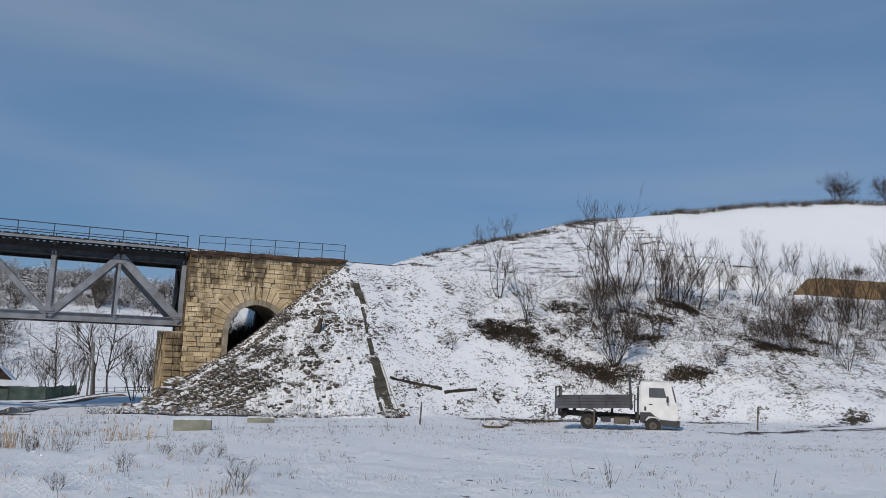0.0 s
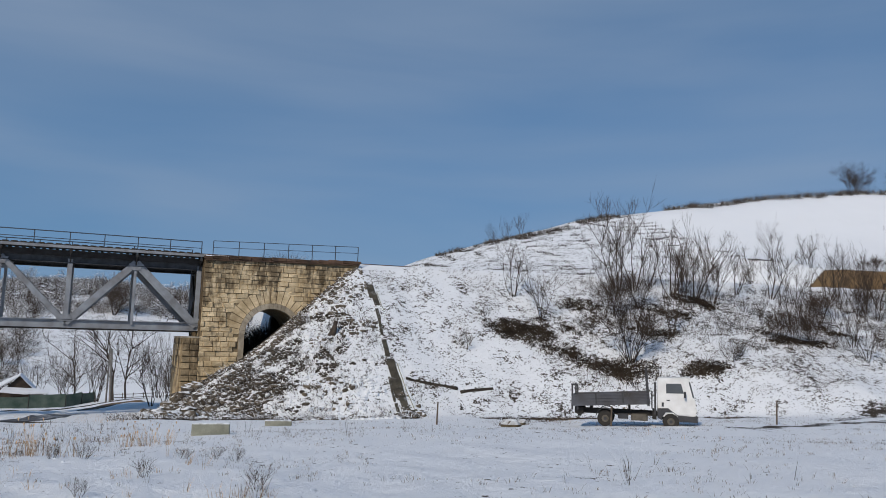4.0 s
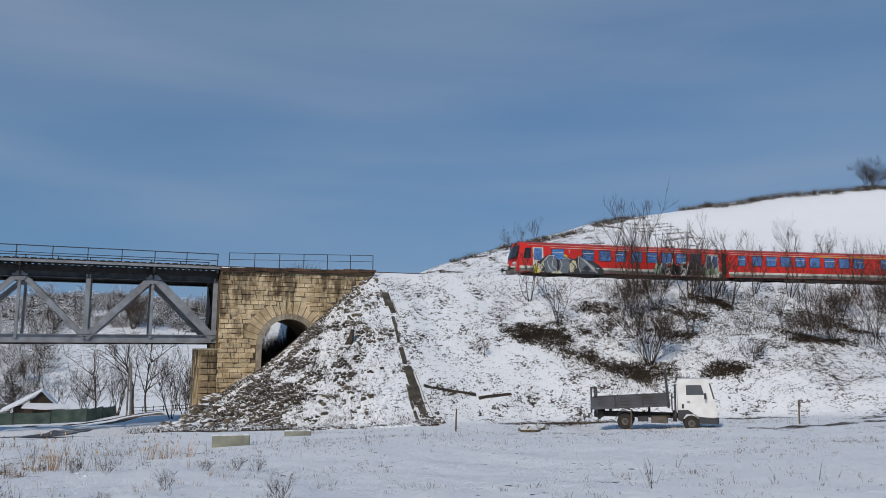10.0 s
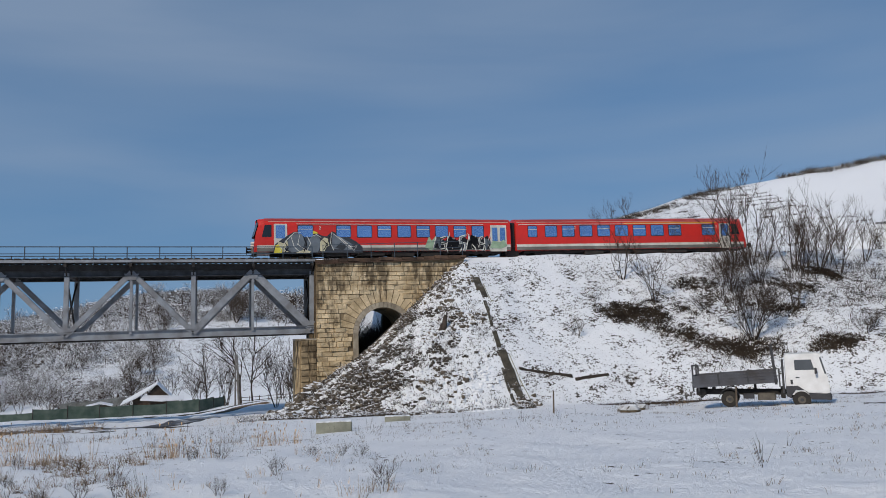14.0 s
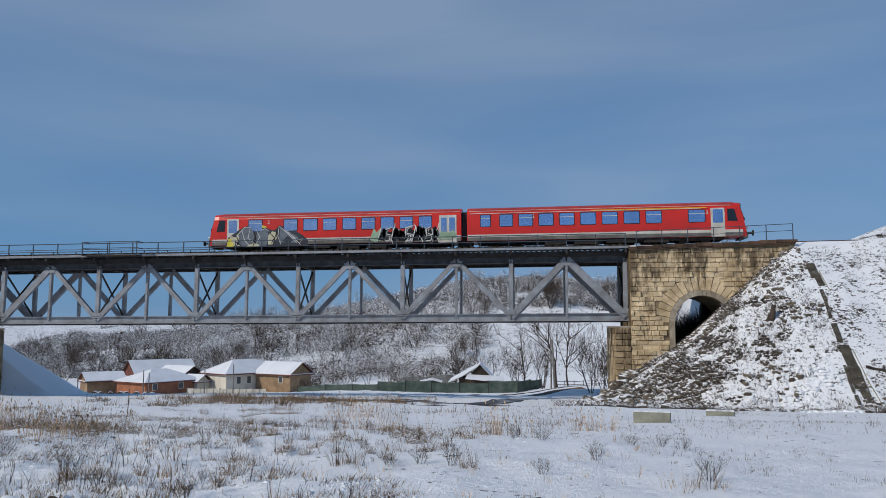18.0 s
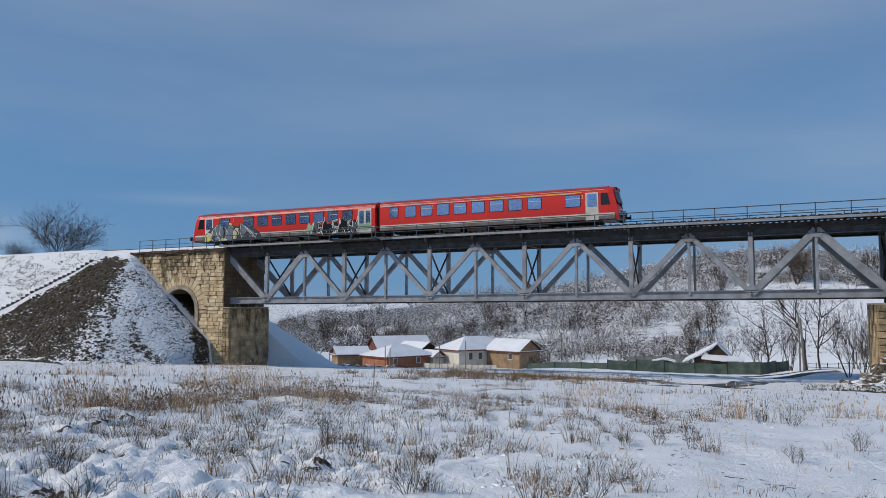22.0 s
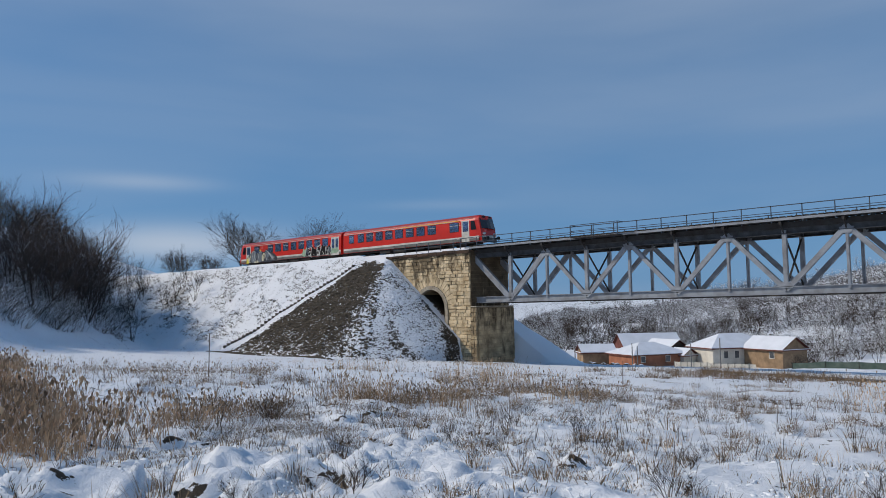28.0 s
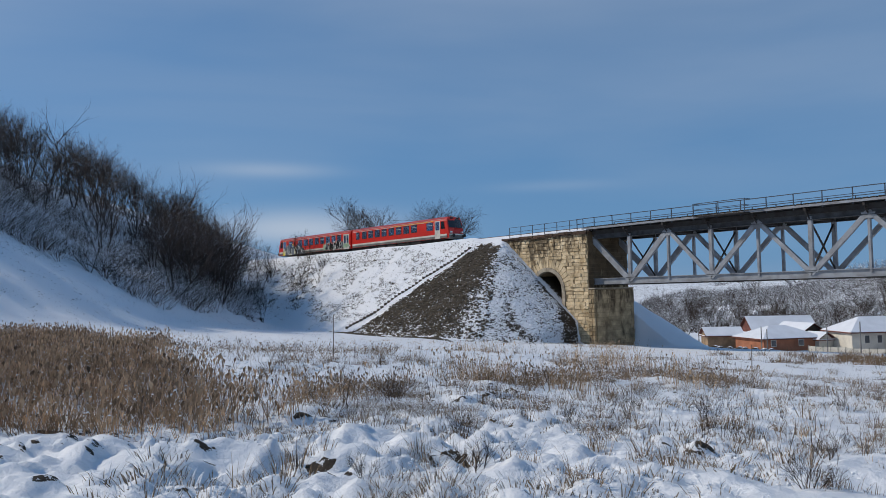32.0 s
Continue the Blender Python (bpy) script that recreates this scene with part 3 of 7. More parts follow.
def ground_material(m):
    m.use_nodes = True
    n, l = m.node_tree.nodes, m.node_tree.links
    b = n["Principled BSDF"]
    b.inputs["Roughness"].default_value = 0.75
    b.inputs["Specular IOR Level"].default_value = 0.25
    co = n.new("ShaderNodeTexCoord")

    def tex(scale, detail=6, rough=0.55):
        t = n.new("ShaderNodeTexNoise")
        t.inputs["Scale"].default_value, t.inputs["Detail"].default_value, t.inputs["Roughness"].default_value = scale, detail, rough
        l.new(co.outputs["Object"], t.inputs["Vector"])
        return t.outputs["Fac"]

    def op(kind, a, c, d=0.0):
        t = n.new("ShaderNodeMath")
        t.operation = kind
        for i, v in enumerate((a, c, d)):
            if isinstance(v, (int, float)):
                t.inputs[i].default_value = v
            else:
                l.new(v, t.inputs[i])
        return t.outputs[0]

    def mixed(fac, a, c):
        t = n.new("ShaderNodeMix")
        t.data_type = "RGBA"
        for key, v in (("Factor", fac), ("A", a), ("B", c)):
            if isinstance(v, tuple):
                t.inputs[key].default_value = (*v, 1)
            else:
                l.new(v, t.inputs[key])
        return t.outputs["Result"]

    at = n.new("ShaderNodeAttribute")
    at.attribute_name = "bare"
    flatten = n.new("ShaderNodeMapping")
    flatten.inputs["Scale"].default_value = (1, 1, 1.6)
    l.new(co.outputs["Object"], flatten.inputs["Vector"])

    def layered(scale, detail, rough):
        t = n.new("ShaderNodeTexNoise")
        t.inputs["Scale"].default_value, t.inputs["Detail"].default_value, t.inputs["Roughness"].default_value = scale, detail, rough
        l.new(flatten.outputs[0], t.inputs["Vector"])
        return t.outputs["Fac"]

    coarse, mid, fine = tex(0.5, 4), layered(2.2, 6, 0.7), tex(6.5, 5, 0.72)
    pattern = op("ADD", op("MULTIPLY", coarse, 0.22), op("ADD", op("MULTIPLY", mid, 0.36), op("MULTIPLY", fine, 0.42)))
    mask = n.new("ShaderNodeMapRange")
    l.new(op("SUBTRACT", op("MULTIPLY_ADD", at.outputs["Fac"], 0.42, 0.285), pattern), mask.inputs["Value"])
    mask.inputs["From Min"].default_value, mask.inputs["From Max"].default_value = -0.004, 0.010
    soil = mixed(tex(0.9), (0.098, 0.072, 0.047), (0.037, 0.03, 0.024))
    soil = mixed(op("MULTIPLY", fine, 0.8), soil, (0.022, 0.019, 0.016))
    tan = n.new("ShaderNodeAttribute")
    tan.attribute_name = "tan"
    soil = mixed(tan.outputs["Fac"], soil, mixed(tex(1.3), (0.25, 0.165, 0.08), (0.14, 0.09, 0.048)))
    snow = mixed(tex(0.25, 4), (0.88, 0.90, 0.93), (0.83, 0.85, 0.88))
    l.new(mixed(mask.outputs[0], snow, soil), b.inputs["Base Color"])
    bp = n.new("ShaderNodeBump")
    bp.inputs["Strength"].default_value, bp.inputs["Distance"].default_value = 0.47, 0.15
    l.new(op("ADD", op("MULTIPLY", tex(2.6, 8, 0.68), 1.5), op("ADD", op("ADD", op("MULTIPLY", tex(8, 6, 0.7), 0.9), op("MULTIPLY", tex(26, 4, 0.6), 0.12)), op("MULTIPLY", mask.outputs[0], -0.3))), bp.inputs["Height"])
    l.new(bp.outputs["Normal"], b.inputs["Normal"])


ground_material(M_GROUND)


def build_ground():
    xs = np.concatenate([spread(-2600, -30, -90, -30, 0.5)[:-1], np.arange(-30, -17, 0.22), np.arange(-17, -3.5, 0.06), np.arange(-3.5, 4, 0.1), np.arange(4, 12, 0.2), spread(12, 2600, 12, 66, 0.45)])
    xs = np.unique(np.round(xs, 3))
    ys = np.concatenate([spread(-1800, 0.3, -1, 0.3, 0.24)[:-1], np.arange(0.3, 10, 0.06), np.arange(10, 14, 0.1), np.arange(14, 26, 0.2), spread(26, 2600, 26, 112, 0.5)])
    ys = np.unique(ys[(ys <= 26.2) | (ys > 26.5)])
    gx, gy = np.meshgrid(xs, ys)
    gz = ground_z(gx, gy)
    nx, ny = len(xs), len(ys)
    vs = np.stack([gx.ravel(), gy.ravel(), gz.ravel()], 1)
    i = np.arange(nx * ny).reshape(ny, nx)
    quads = np.stack([i[:-1, :-1], i[:-1, 1:], i[1:, 1:], i[1:, :-1]], -1).reshape(-1, 4)
    me = bpy.data.meshes.new("ground")
    me.from_pydata(vs.tolist(), [], quads.tolist())
    me.materials.append(M_GROUND)
    me.shade_smooth()
    at = me.attributes.new("bare", "FLOAT", "POINT")
    at.data.foreach_set("value", np.ascontiguousarray(bare_amount(gx, gy).ravel(), dtype=np.float32))
    tan = me.attributes.new("tan", "FLOAT", "POINT")
    tan.data.foreach_set("value", np.ascontiguousarray(cutting(gx, gy).ravel(), dtype=np.float32))
    me.update()
    return tagged(new("ground", me), "rolling snow-covered ground with thawed brown patches", "ground", kind="structure")


build_ground()


def gz(x, y):
    return float(ground_z(x, y))

# ---- bridge ----
def build_bridge():
    bridge = thing("truss_bridge", "grey riveted steel deck truss railway bridge on stone piers", "bridge")
    near, far = Y0, Y0 + WT
    xk = [X0 - 0.42] + [X0 + 0.1 + PANEL * k for k in range(1, 13)] + [X0 + PANEL * 13 + 0.26]
    low = lambda k: grade(xk[k]) + 0.22
    high = lambda k: grade(xk[k]) + TRUSS - 0.86
    for y, who in ((near, "near"), (far, "far")):
        s = Shape()
        s.beam((xk[0] - 0.25, y, low(0) - 0.03), (xk[13] + 0.25, y, low(13) - 0.03), 0.06, 0.62)
        chord = part("bottom_chord", s, M_STEEL, bridge)
        for h in (0.27, -0.33):
            part("flange", Shape().beam((xk[0] - 0.25, y, low(0) + h), (xk[13] + 0.25, y, low(13) + h), 0.42, 0.05), M_STEEL, chord)
        # top chord: the overhang's shadow is painted in, darker than the other members
        s = Shape()
        s.beam((xk[0] - 0.25, y, high(0) - 0.05), (xk[13] + 0.25, y, high(13) - 0.05), 0.05, 0.46)
        chord = part("top_chord", s, M_CHORD, bridge, "dark grey top chord with the walkway's shadow in its colour")
        for h in (0.2, -0.28):
            part("flange", Shape().beam((xk[0] - 0.25, y, high(0) + h), (xk[13] + 0.25, y, high(13) + h), 0.42, 0.05), M_CHORD, chord)
        for k in range(13):
            a, b = (high, low) if k % 2 == 0 else (low, high)
            p, q = Vector((xk[k], y, a(k))), Vector((xk[k + 1], y, b(k + 1)))
            d = (q - p).normalized()
            s = Shape()
            side = Vector((d.z, 0, -d.x))
            w = {0: 0.54, 12: 0.54, 1: 0.46, 11: 0.46}.get(k, 0.33)
            for off in (-w / 2, w / 2):
                s.beam(p + side * off, q + side * off, 0.04, 0.3, (0, 1, 0))
            for e in (-0.15, 0.15):
                s.beam(p + Vector((0, e, 0)), q + Vector((0, e, 0)), 0.03, w + 0.06, side)
            part("diagonal", s, M_STEEL, bridge)
        for k in range(14):
            wide = 0.30 if k % 2 or k in (0, 13) else 0.16
            s = Shape()
            s.beam((xk[k] - wide / 2, y, low(k)), (xk[k] - wide / 2, y, high(k)), 0.3, 0.05, (1, 0, 0))
            s.beam((xk[k] + wide / 2, y, low(k)), (xk[k] + wide / 2, y, high(k)), 0.3, 0.05, (1, 0, 0))
            s.box(xk[k] - wide / 2, y - 0.16, low(k), xk[k] + wide / 2, y - 0.12, high(k))
            s.box(xk[k] - wide / 2, y + 0.12, low(k), xk[k] + wide / 2, y + 0.16, high(k))
            part("post", s, M_STEEL, bridge)
            g = Shape()
            z = low(k) + 0.15 if k % 2 else high(k) - 0.1
            t = 1 if k % 2 else -1
            w = 0.55 if k not in (0, 13) else 0.45
            for dy in (-0.21, 0.18):
                g.prism([(xk[k] - w, z), (xk[k] + w, z), (xk[k] + w * 0.55, z + t * 0.5), (xk[k] - w * 0.55, z + t * 0.5)], y + dy, y + dy + 0.03)
            part("gusset_plate", g, M_STEEL, bridge)
    # beams and braces below the deck, their shade painted in by the dark steel
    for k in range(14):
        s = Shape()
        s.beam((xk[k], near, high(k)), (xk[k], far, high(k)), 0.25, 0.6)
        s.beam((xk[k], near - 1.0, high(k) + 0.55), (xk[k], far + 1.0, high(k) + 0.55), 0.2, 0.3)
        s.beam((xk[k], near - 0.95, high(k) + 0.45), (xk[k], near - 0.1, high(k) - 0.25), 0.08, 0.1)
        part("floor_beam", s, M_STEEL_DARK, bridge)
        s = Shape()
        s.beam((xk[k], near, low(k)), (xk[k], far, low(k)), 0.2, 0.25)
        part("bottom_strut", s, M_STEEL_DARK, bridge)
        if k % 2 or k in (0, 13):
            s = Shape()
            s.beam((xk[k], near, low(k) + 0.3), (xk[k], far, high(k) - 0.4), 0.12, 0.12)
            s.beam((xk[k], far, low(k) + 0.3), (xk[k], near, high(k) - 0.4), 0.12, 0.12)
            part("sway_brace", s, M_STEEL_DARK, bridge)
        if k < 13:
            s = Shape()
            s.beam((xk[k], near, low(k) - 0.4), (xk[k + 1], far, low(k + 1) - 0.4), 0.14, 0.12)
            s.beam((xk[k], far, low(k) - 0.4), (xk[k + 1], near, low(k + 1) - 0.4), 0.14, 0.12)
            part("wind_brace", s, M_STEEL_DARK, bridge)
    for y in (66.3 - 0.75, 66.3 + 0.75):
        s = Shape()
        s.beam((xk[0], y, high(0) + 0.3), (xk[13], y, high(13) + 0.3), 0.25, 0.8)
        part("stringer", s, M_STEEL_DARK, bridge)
    # unseen plates added to close the deck and keep sun off the far truss
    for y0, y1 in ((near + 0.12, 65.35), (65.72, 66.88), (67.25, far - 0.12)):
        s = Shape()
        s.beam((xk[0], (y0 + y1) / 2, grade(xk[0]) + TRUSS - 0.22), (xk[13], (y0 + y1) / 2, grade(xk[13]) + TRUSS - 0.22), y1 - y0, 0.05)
        part("shading_deck_plate", s, M_STEEL_DARK, bridge)
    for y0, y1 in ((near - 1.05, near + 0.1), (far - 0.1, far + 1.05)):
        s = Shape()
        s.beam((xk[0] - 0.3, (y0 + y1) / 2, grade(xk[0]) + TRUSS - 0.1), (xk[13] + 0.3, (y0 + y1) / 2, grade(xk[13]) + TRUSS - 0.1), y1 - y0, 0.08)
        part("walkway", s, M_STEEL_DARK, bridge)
        s = Shape()
        e = y0 if y0 < near else y1
        s.beam((xk[0] - 0.3, e, grade(xk[0]) + TRUSS - 0.04), (xk[13] + 0.3, e, grade(xk[13]) + TRUSS - 0.04), 0.04, 0.2)
        part("edge_strip", s, M_STEEL, bridge)
    # beams under the walkway edge, also in the steel darkened for shade
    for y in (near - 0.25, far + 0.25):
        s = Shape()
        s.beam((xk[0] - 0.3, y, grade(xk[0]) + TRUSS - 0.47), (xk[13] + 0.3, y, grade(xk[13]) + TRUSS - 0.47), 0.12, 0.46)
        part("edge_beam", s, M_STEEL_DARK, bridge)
    for y in (near - 1.0, far + 1.0):
        railing = part("railing", Shape().box(0, 0, 0, 0.01, 0.01, 0.01), M_RAILING, bridge)
        s = Shape()
        a, b = xk[0] - 1.0, xk[13]
        for h, t in ((1.08, 0.07), (0.55, 0.05)):
            s.beam((a, y, grade(a) + TRUSS + h), (b, y, grade(b) + TRUSS + h), t, t)
        railing.data = s.mesh("railing", M_RAILING)
        n = 27
        for i in range(n):
            x = a + (b - a - 0.05) * i / (n - 1)
            part("railing_post", Shape().box(x - 0.035, y - 0.035, grade(x) + TRUSS - 0.3, x + 0.035, y + 0.035, grade(x) + TRUSS + 1.1), M_RAILING, bridge)
    # refuge bay on the walkway
    a, b, y = -39.7, -34.6, near - 1.0
    s = Shape()
    for h, t in ((1.1, 0.06), (0.55, 0.045)):
        for p, q in (((a, y), (a, y - 1.0)), ((a, y - 1.0), (b, y - 1.0)), ((b, y - 1.0), (b, y))):
            s.beam((*p, grade(p[0]) + TRUSS + h), (*q, grade(q[0]) + TRUSS + h), t, t)
    refuge = part("refuge_bay", s, M_RAILING, bridge)
    part("refuge_floor", Shape().box(a, y - 1.05, grade(a) + TRUSS - 0.12, b, y, grade(a) + TRUSS - 0.04), M_STEEL_DARK, refuge)
    for x in (a, (a + b) / 2, b):
        part("railing_post", Shape().box(x - 0.035, y - 1.03, grade(x) + TRUSS - 0.1, x + 0.035, y - 0.97, grade(x) + TRUSS + 1.1), M_RAILING, refuge)
    return bridge


def ashlar(a, b, z0, z1, y0, d, rnd):
    """A hewn block whose face stands d proud, with an uneven, chamfered front."""
    g, c = 0.012, 0.035
    ring = [(a + g, z0 + g), (b - g, z0 + g), (b - g, z1 - g), (a + g, z1 - g)]
    face = [(a + g + c, z0 + g + c), (b - g - c, z0 + g + c), (b - g - c, z1 - g - c), (a + g + c, z1 - g - c)]
    rings = [[(x, y0 + 0.1, z) for x, z in ring], [(x, y0 - d * 0.5, z) for x, z in ring], [(x + rnd.uniform(-0.025, 0.025), y0 - d - rnd.uniform(-0.03, 0.05), z + rnd.uniform(-0.025, 0.025)) for x, z in face]]
    return Shape().loft(rings)


def build_abutment(side):
    """A stone abutment with an arched passage; side 1 is the one under the hill."""
    x_in = 7.9 if side > 0 else -53.3
    x_out = x_in + side * 13.05
    top_in, top_out = (8.28, 8.76) if side > 0 else (7.58, 7.42)
    cx = x_in + side * (5.7 if side > 0 else 6.0)
    crown = 4.38 if side > 0 else 3.42
    r = 2.22
    spring = crown - r
    y0, y1 = 63.05, 69.8
    ab = thing("stone_abutment", "ochre ashlar stone bridge abutment with an arched passage", "abutment")
    # core with the passage cut through
    lo, hi = min(x_in, x_out), max(x_in, x_out)
    s = Shape()
    base = -6.0
    n = 16
    arc = [(cx - r * math.cos(math.pi * i / n), spring + r * math.sin(math.pi * i / n)) for i in range(n + 1)]
    tl, tr = (top_in, top_out) if side > 0 else (top_out, top_in)
    for y in (y0, y1):
        k = len(s.v)
        s.v += [(lo, y, base), (lo, y, spring), (lo, y, tl), (hi, y, base), (hi, y, spring), (hi, y, tr)]
        s.v += [(cx - r, y, base), (cx + r, y, base)]
        s.v += [(a, y, b) for a, b in arc]
        s.v += [(a, y, tl + (tr - tl) * (a - lo) / (hi - lo)) for a, b in arc]
        A, T = k + 8, k + 8 + n + 1
        fs = [(k, k + 6, A, k + 1), (k + 1, A, T, k + 2), (k + 7, k + 3, k + 4, A + n), (A + n, k + 4, k + 5, T + n)]
        fs += [(A + i, A + i + 1, T + i + 1, T + i) for i in range(n)]
        s.f += fs if y == y0 else [f[::-1] for f in fs]
    h = len(s.v) // 2
    A = 8
    s.f += [(A + i, h + A + i, h + A + i + 1, A + i + 1) for i in range(n)]
    s.f += [(6, h + 6, h + A, A), (A + n, h + A + n, h + 7, 7), (0, 1, h + 1, h), (1, 2, h + 2, h + 1), (3, h + 3, h + 4, 4), (4, h + 4, h + 5, 5)]
    T = 8 + n + 1
    s.f += [(2, T, h + T, h + 2), (T + n, 5, h + 5, h + T + n)] + [(T + i, T + i + 1, h + T + i + 1, h + T + i) for i in range(n)]
    part("wall_core", s, M_MORTAR, ab)
    # the lower pier that carries the truss
    px0, px1 = (6.62, 7.9) if side > 0 else (-53.3, -52.5)
    ptop = 1.76 if side > 0 else 1.36
    part("bearing_pier", Shape().box(px0 + 0.06, y0 + 0.06, -6, px1 - 0.06, y1 - 0.1, ptop), M_MORTAR, ab)
    part("bearing_slab", Shape().box(px0 - 0.05, y0 - 0.05, ptop, px1 + 0.0, y1, ptop + 0.12), M_RING, ab)
    # coping
    crnd = random.Random(31 + side)
    u = -0.1
    while u < 13.1:
        wd = min(crnd.uniform(0.7, 1.3), 13.2 - u)
        zc = top_in + (top_out - top_in) * (u + wd / 2) / 13.05 + 0.03
        a, b = sorted((x_in + side * u, x_in + side * (u + wd - 0.02)))
        d = crnd.uniform(0.0, 0.10)
        part("coping_stone", Shape().box(a, y0 - 0.24 - d, zc - 0.14, b, y0 + 0.5, zc + crnd.uniform(0.05, 0.13), c=0.025), M_COPING, ab, "rusty dark coping stone")
        u += wd
    part("ledge", Shape().beam((x_in, y0 - 0.06, top_in - 0.18), (x_out, y0 - 0.06, top_out - 0.18), 0.4, 0.12), M_COPING, ab)
    if side < 0:
        for a, b in ((0.0, 3.4), (3.9, 6.0), (7.2, 11.8)):
            u, v = x_in - a, x_in - b
            zu, zv = (top_in + (top_out - top_in) * k / 13.05 + 0.18 for k in (a, b))
            part("coping_snow", Shape().beam((u, y0 + 0.05, zu), (v, y0 + 0.05, zv), 0.5, 0.1), M_TILE_SNOW, ab, "strip of snow on the coping")
    # ring of voussoirs
    m = 22
    part("arch_jamb", Shape().box(cx - r - 0.43, y0 - 0.12, base, cx - r, y0 + 0.4, spring), M_RING, ab)
    part("arch_jamb", Shape().box(cx + r, y0 - 0.12, base, cx + r + 0.43, y0 + 0.4, spring), M_RING, ab)
    for i in range(m):
        a0, a1 = math.pi * (i + 0.03) / m, math.pi * (i + 0.97) / m
        o = [(cx + q * math.cos(a), spring + q * math.sin(a)) for q, a in ((r - 0.01, a0), (r + 0.43, a0), (r + 0.43, a1), (r - 0.01, a1))]
        part("voussoir", Shape().prism(o, y0 - 0.12, y0 + 0.4), M_RING, ab)
    for i in range(19):
        a0, a1 = math.pi * (i + 0.06) / 19, math.pi * (i + 0.94) / 19
        q1 = r + 0.45 + (1.35 if i % 2 else 1.08)
        o = [(cx + q * math.cos(a), spring + q * math.sin(a)) for q, a in ((r + 0.45, a0), (q1, a0), (q1, a1), (r + 0.45, a1))]
        part("arch_stone", Shape().prism(o, y0 - 0.05, y0 + 0.3), M_STONE, ab)
    # ashlar courses
    rnd = random.Random(5 + side)
    z, course = -4.4, 0
    while z < max(top_in, top_out) - 0.1:
        hgt = (0.40, 0.36, 0.44, 0.38)[course % 4]
        x = lo + (0.0 if course % 2 else -0.45)
        while x < hi:
            wd = rnd.choice((0.6, 0.75, 0.9, 1.1))
            a, b = max(x, lo), min(x + wd, hi)
            x += wd
            zt = min(z + hgt, min(top_in, top_out) - 0.02)
            if b - a < 0.2 or zt - z < 0.15:
                continue
            mx, mz = (a + b) / 2, (z + zt) / 2
            if mz < spring and abs(mx - cx) < r + 0.62:
                continue
            if mz >= spring - 0.3 and math.hypot(mx - cx, mz - spring) < r + 1.5 and mz > spring:
                continue
            d = 0.02 + rnd.random() * 0.12
            part("stone", ashlar(a, b, z, zt, y0, d, rnd), M_STONE, ab)
        z += hgt
        course += 1
    z = -4.6
    while z < ptop - 0.2:
        mid = px0 + (px1 - px0) * rnd.uniform(0.4, 0.6)
        for a, b in ((px0, mid), (mid, px1)):
            part("pier_stone", ashlar(a, b, z, z + 0.46, y0, 0.05 + rnd.random() * 0.08, rnd), M_PIER, ab)
        xf = px1 if side < 0 else px0
        y = y0 + 0.3
        while y < y1 - 0.2:
            wd = min(rnd.choice((0.8, 1.0, 1.2)), y1 - 0.1 - y)
            d = 0.03 + rnd.random() * 0.04
            q = sorted((xf - (-side) * 0.2, xf + (-side) * d))
            part("pier_stone", Shape().box(q[0], y + 0.015, z, q[1], y + wd - 0.015, z + 0.46), M_PIER, ab)
            y += wd
        z += 0.49
    z, course = ptop + 0.15, 0
    while z < min(top_in, top_out) - 0.3:
        y = y0 + 0.02 - (0.4 if course % 2 else 0.0)
        while y < y1 - 0.1:
            wd = rnd.choice((0.8, 1.0, 1.2))
            a, b = max(y, y0 + 0.02), min(y + wd, y1 - 0.02)
            y += wd
            if b - a > 0.15:
                q = sorted((x_in + side * 0.2, x_in - side * (0.03 + rnd.random() * 0.07)))
                part("stone", Shape().box(q[0], a + 0.015, z, q[1], b - 0.015, z + 0.41), M_PIER, ab)
        z += 0.43
        course += 1
    # railing on the abutment
    rl = part("railing", Shape(), M_RAILING, ab)
    s = Shape()
    a, b = x_in + side * 0.6, x_out - side * 0.1
    if side < 0:
        b = x_out + 1.0
    za, zb = top_in + 0.25, top_out + 0.25
    for hh, t in ((1.15, 0.05), (0.6, 0.04)):
        s.beam((a, y0 + 0.05, za + hh), (b, y0 + 0.05, zb + hh), t, t)
    rl.data = s.mesh("railing", M_RAILING)
    for i in range(7):
        x = a + (b - a) * i / 6
        zz = za + (zb - za) * i / 6
        part("railing_post", Shape().box(x - 0.03, y0 + 0.02, zz - 0.2, x + 0.03, y0 + 0.08, zz + 1.16), M_RAILING, ab)
    return ab


build_bridge()
build_abutment(1)
build_abutment(-1)

# ---- two-car diesel train ----
M_RED = material("traffic_red_paint", (0.66, 0.028, 0.018), 0.34, 0.0, 0.07, 0.4, 0.02, 8, (0.55, 0.028, 0.02), spec=0.5)
M_ROOF = material("dirty_red_roof", (0.50, 0.05, 0.04), 0.4, 0.0, 0.12, 0.6, 0.03, 8, (0.30, 0.035, 0.03))
# pale pink that paints the sun's glint on the roof edge
M_GUTTER = material("gutter_painted_highlight", (0.72, 0.42, 0.36), 0.4, 0.0, 0.08, 1.0, 0.02, 10)
M_PALE = material("light_grey_stripe", (0.66, 0.64, 0.58), 0.5, 0.0, 0.08, 1.0, 0.02, 10, (0.5, 0.47, 0.4))
M_SKIRT = material("dusty_grey_skirt", (0.17, 0.165, 0.15), 0.7, 0.0, 0.15, 1.0, 0.05, 14)
M_UNDER = material("grimy_underframe", (0.035, 0.032, 0.03), 0.8, 0.0, 0.2, 2.0, 0.1, 20)
M_GLASS = material("tinted_window_glass", (0.36, 0.52, 0.80), 0.06, 0.85, 0.08, 0.3, 0.0, 5, spec=0.8)
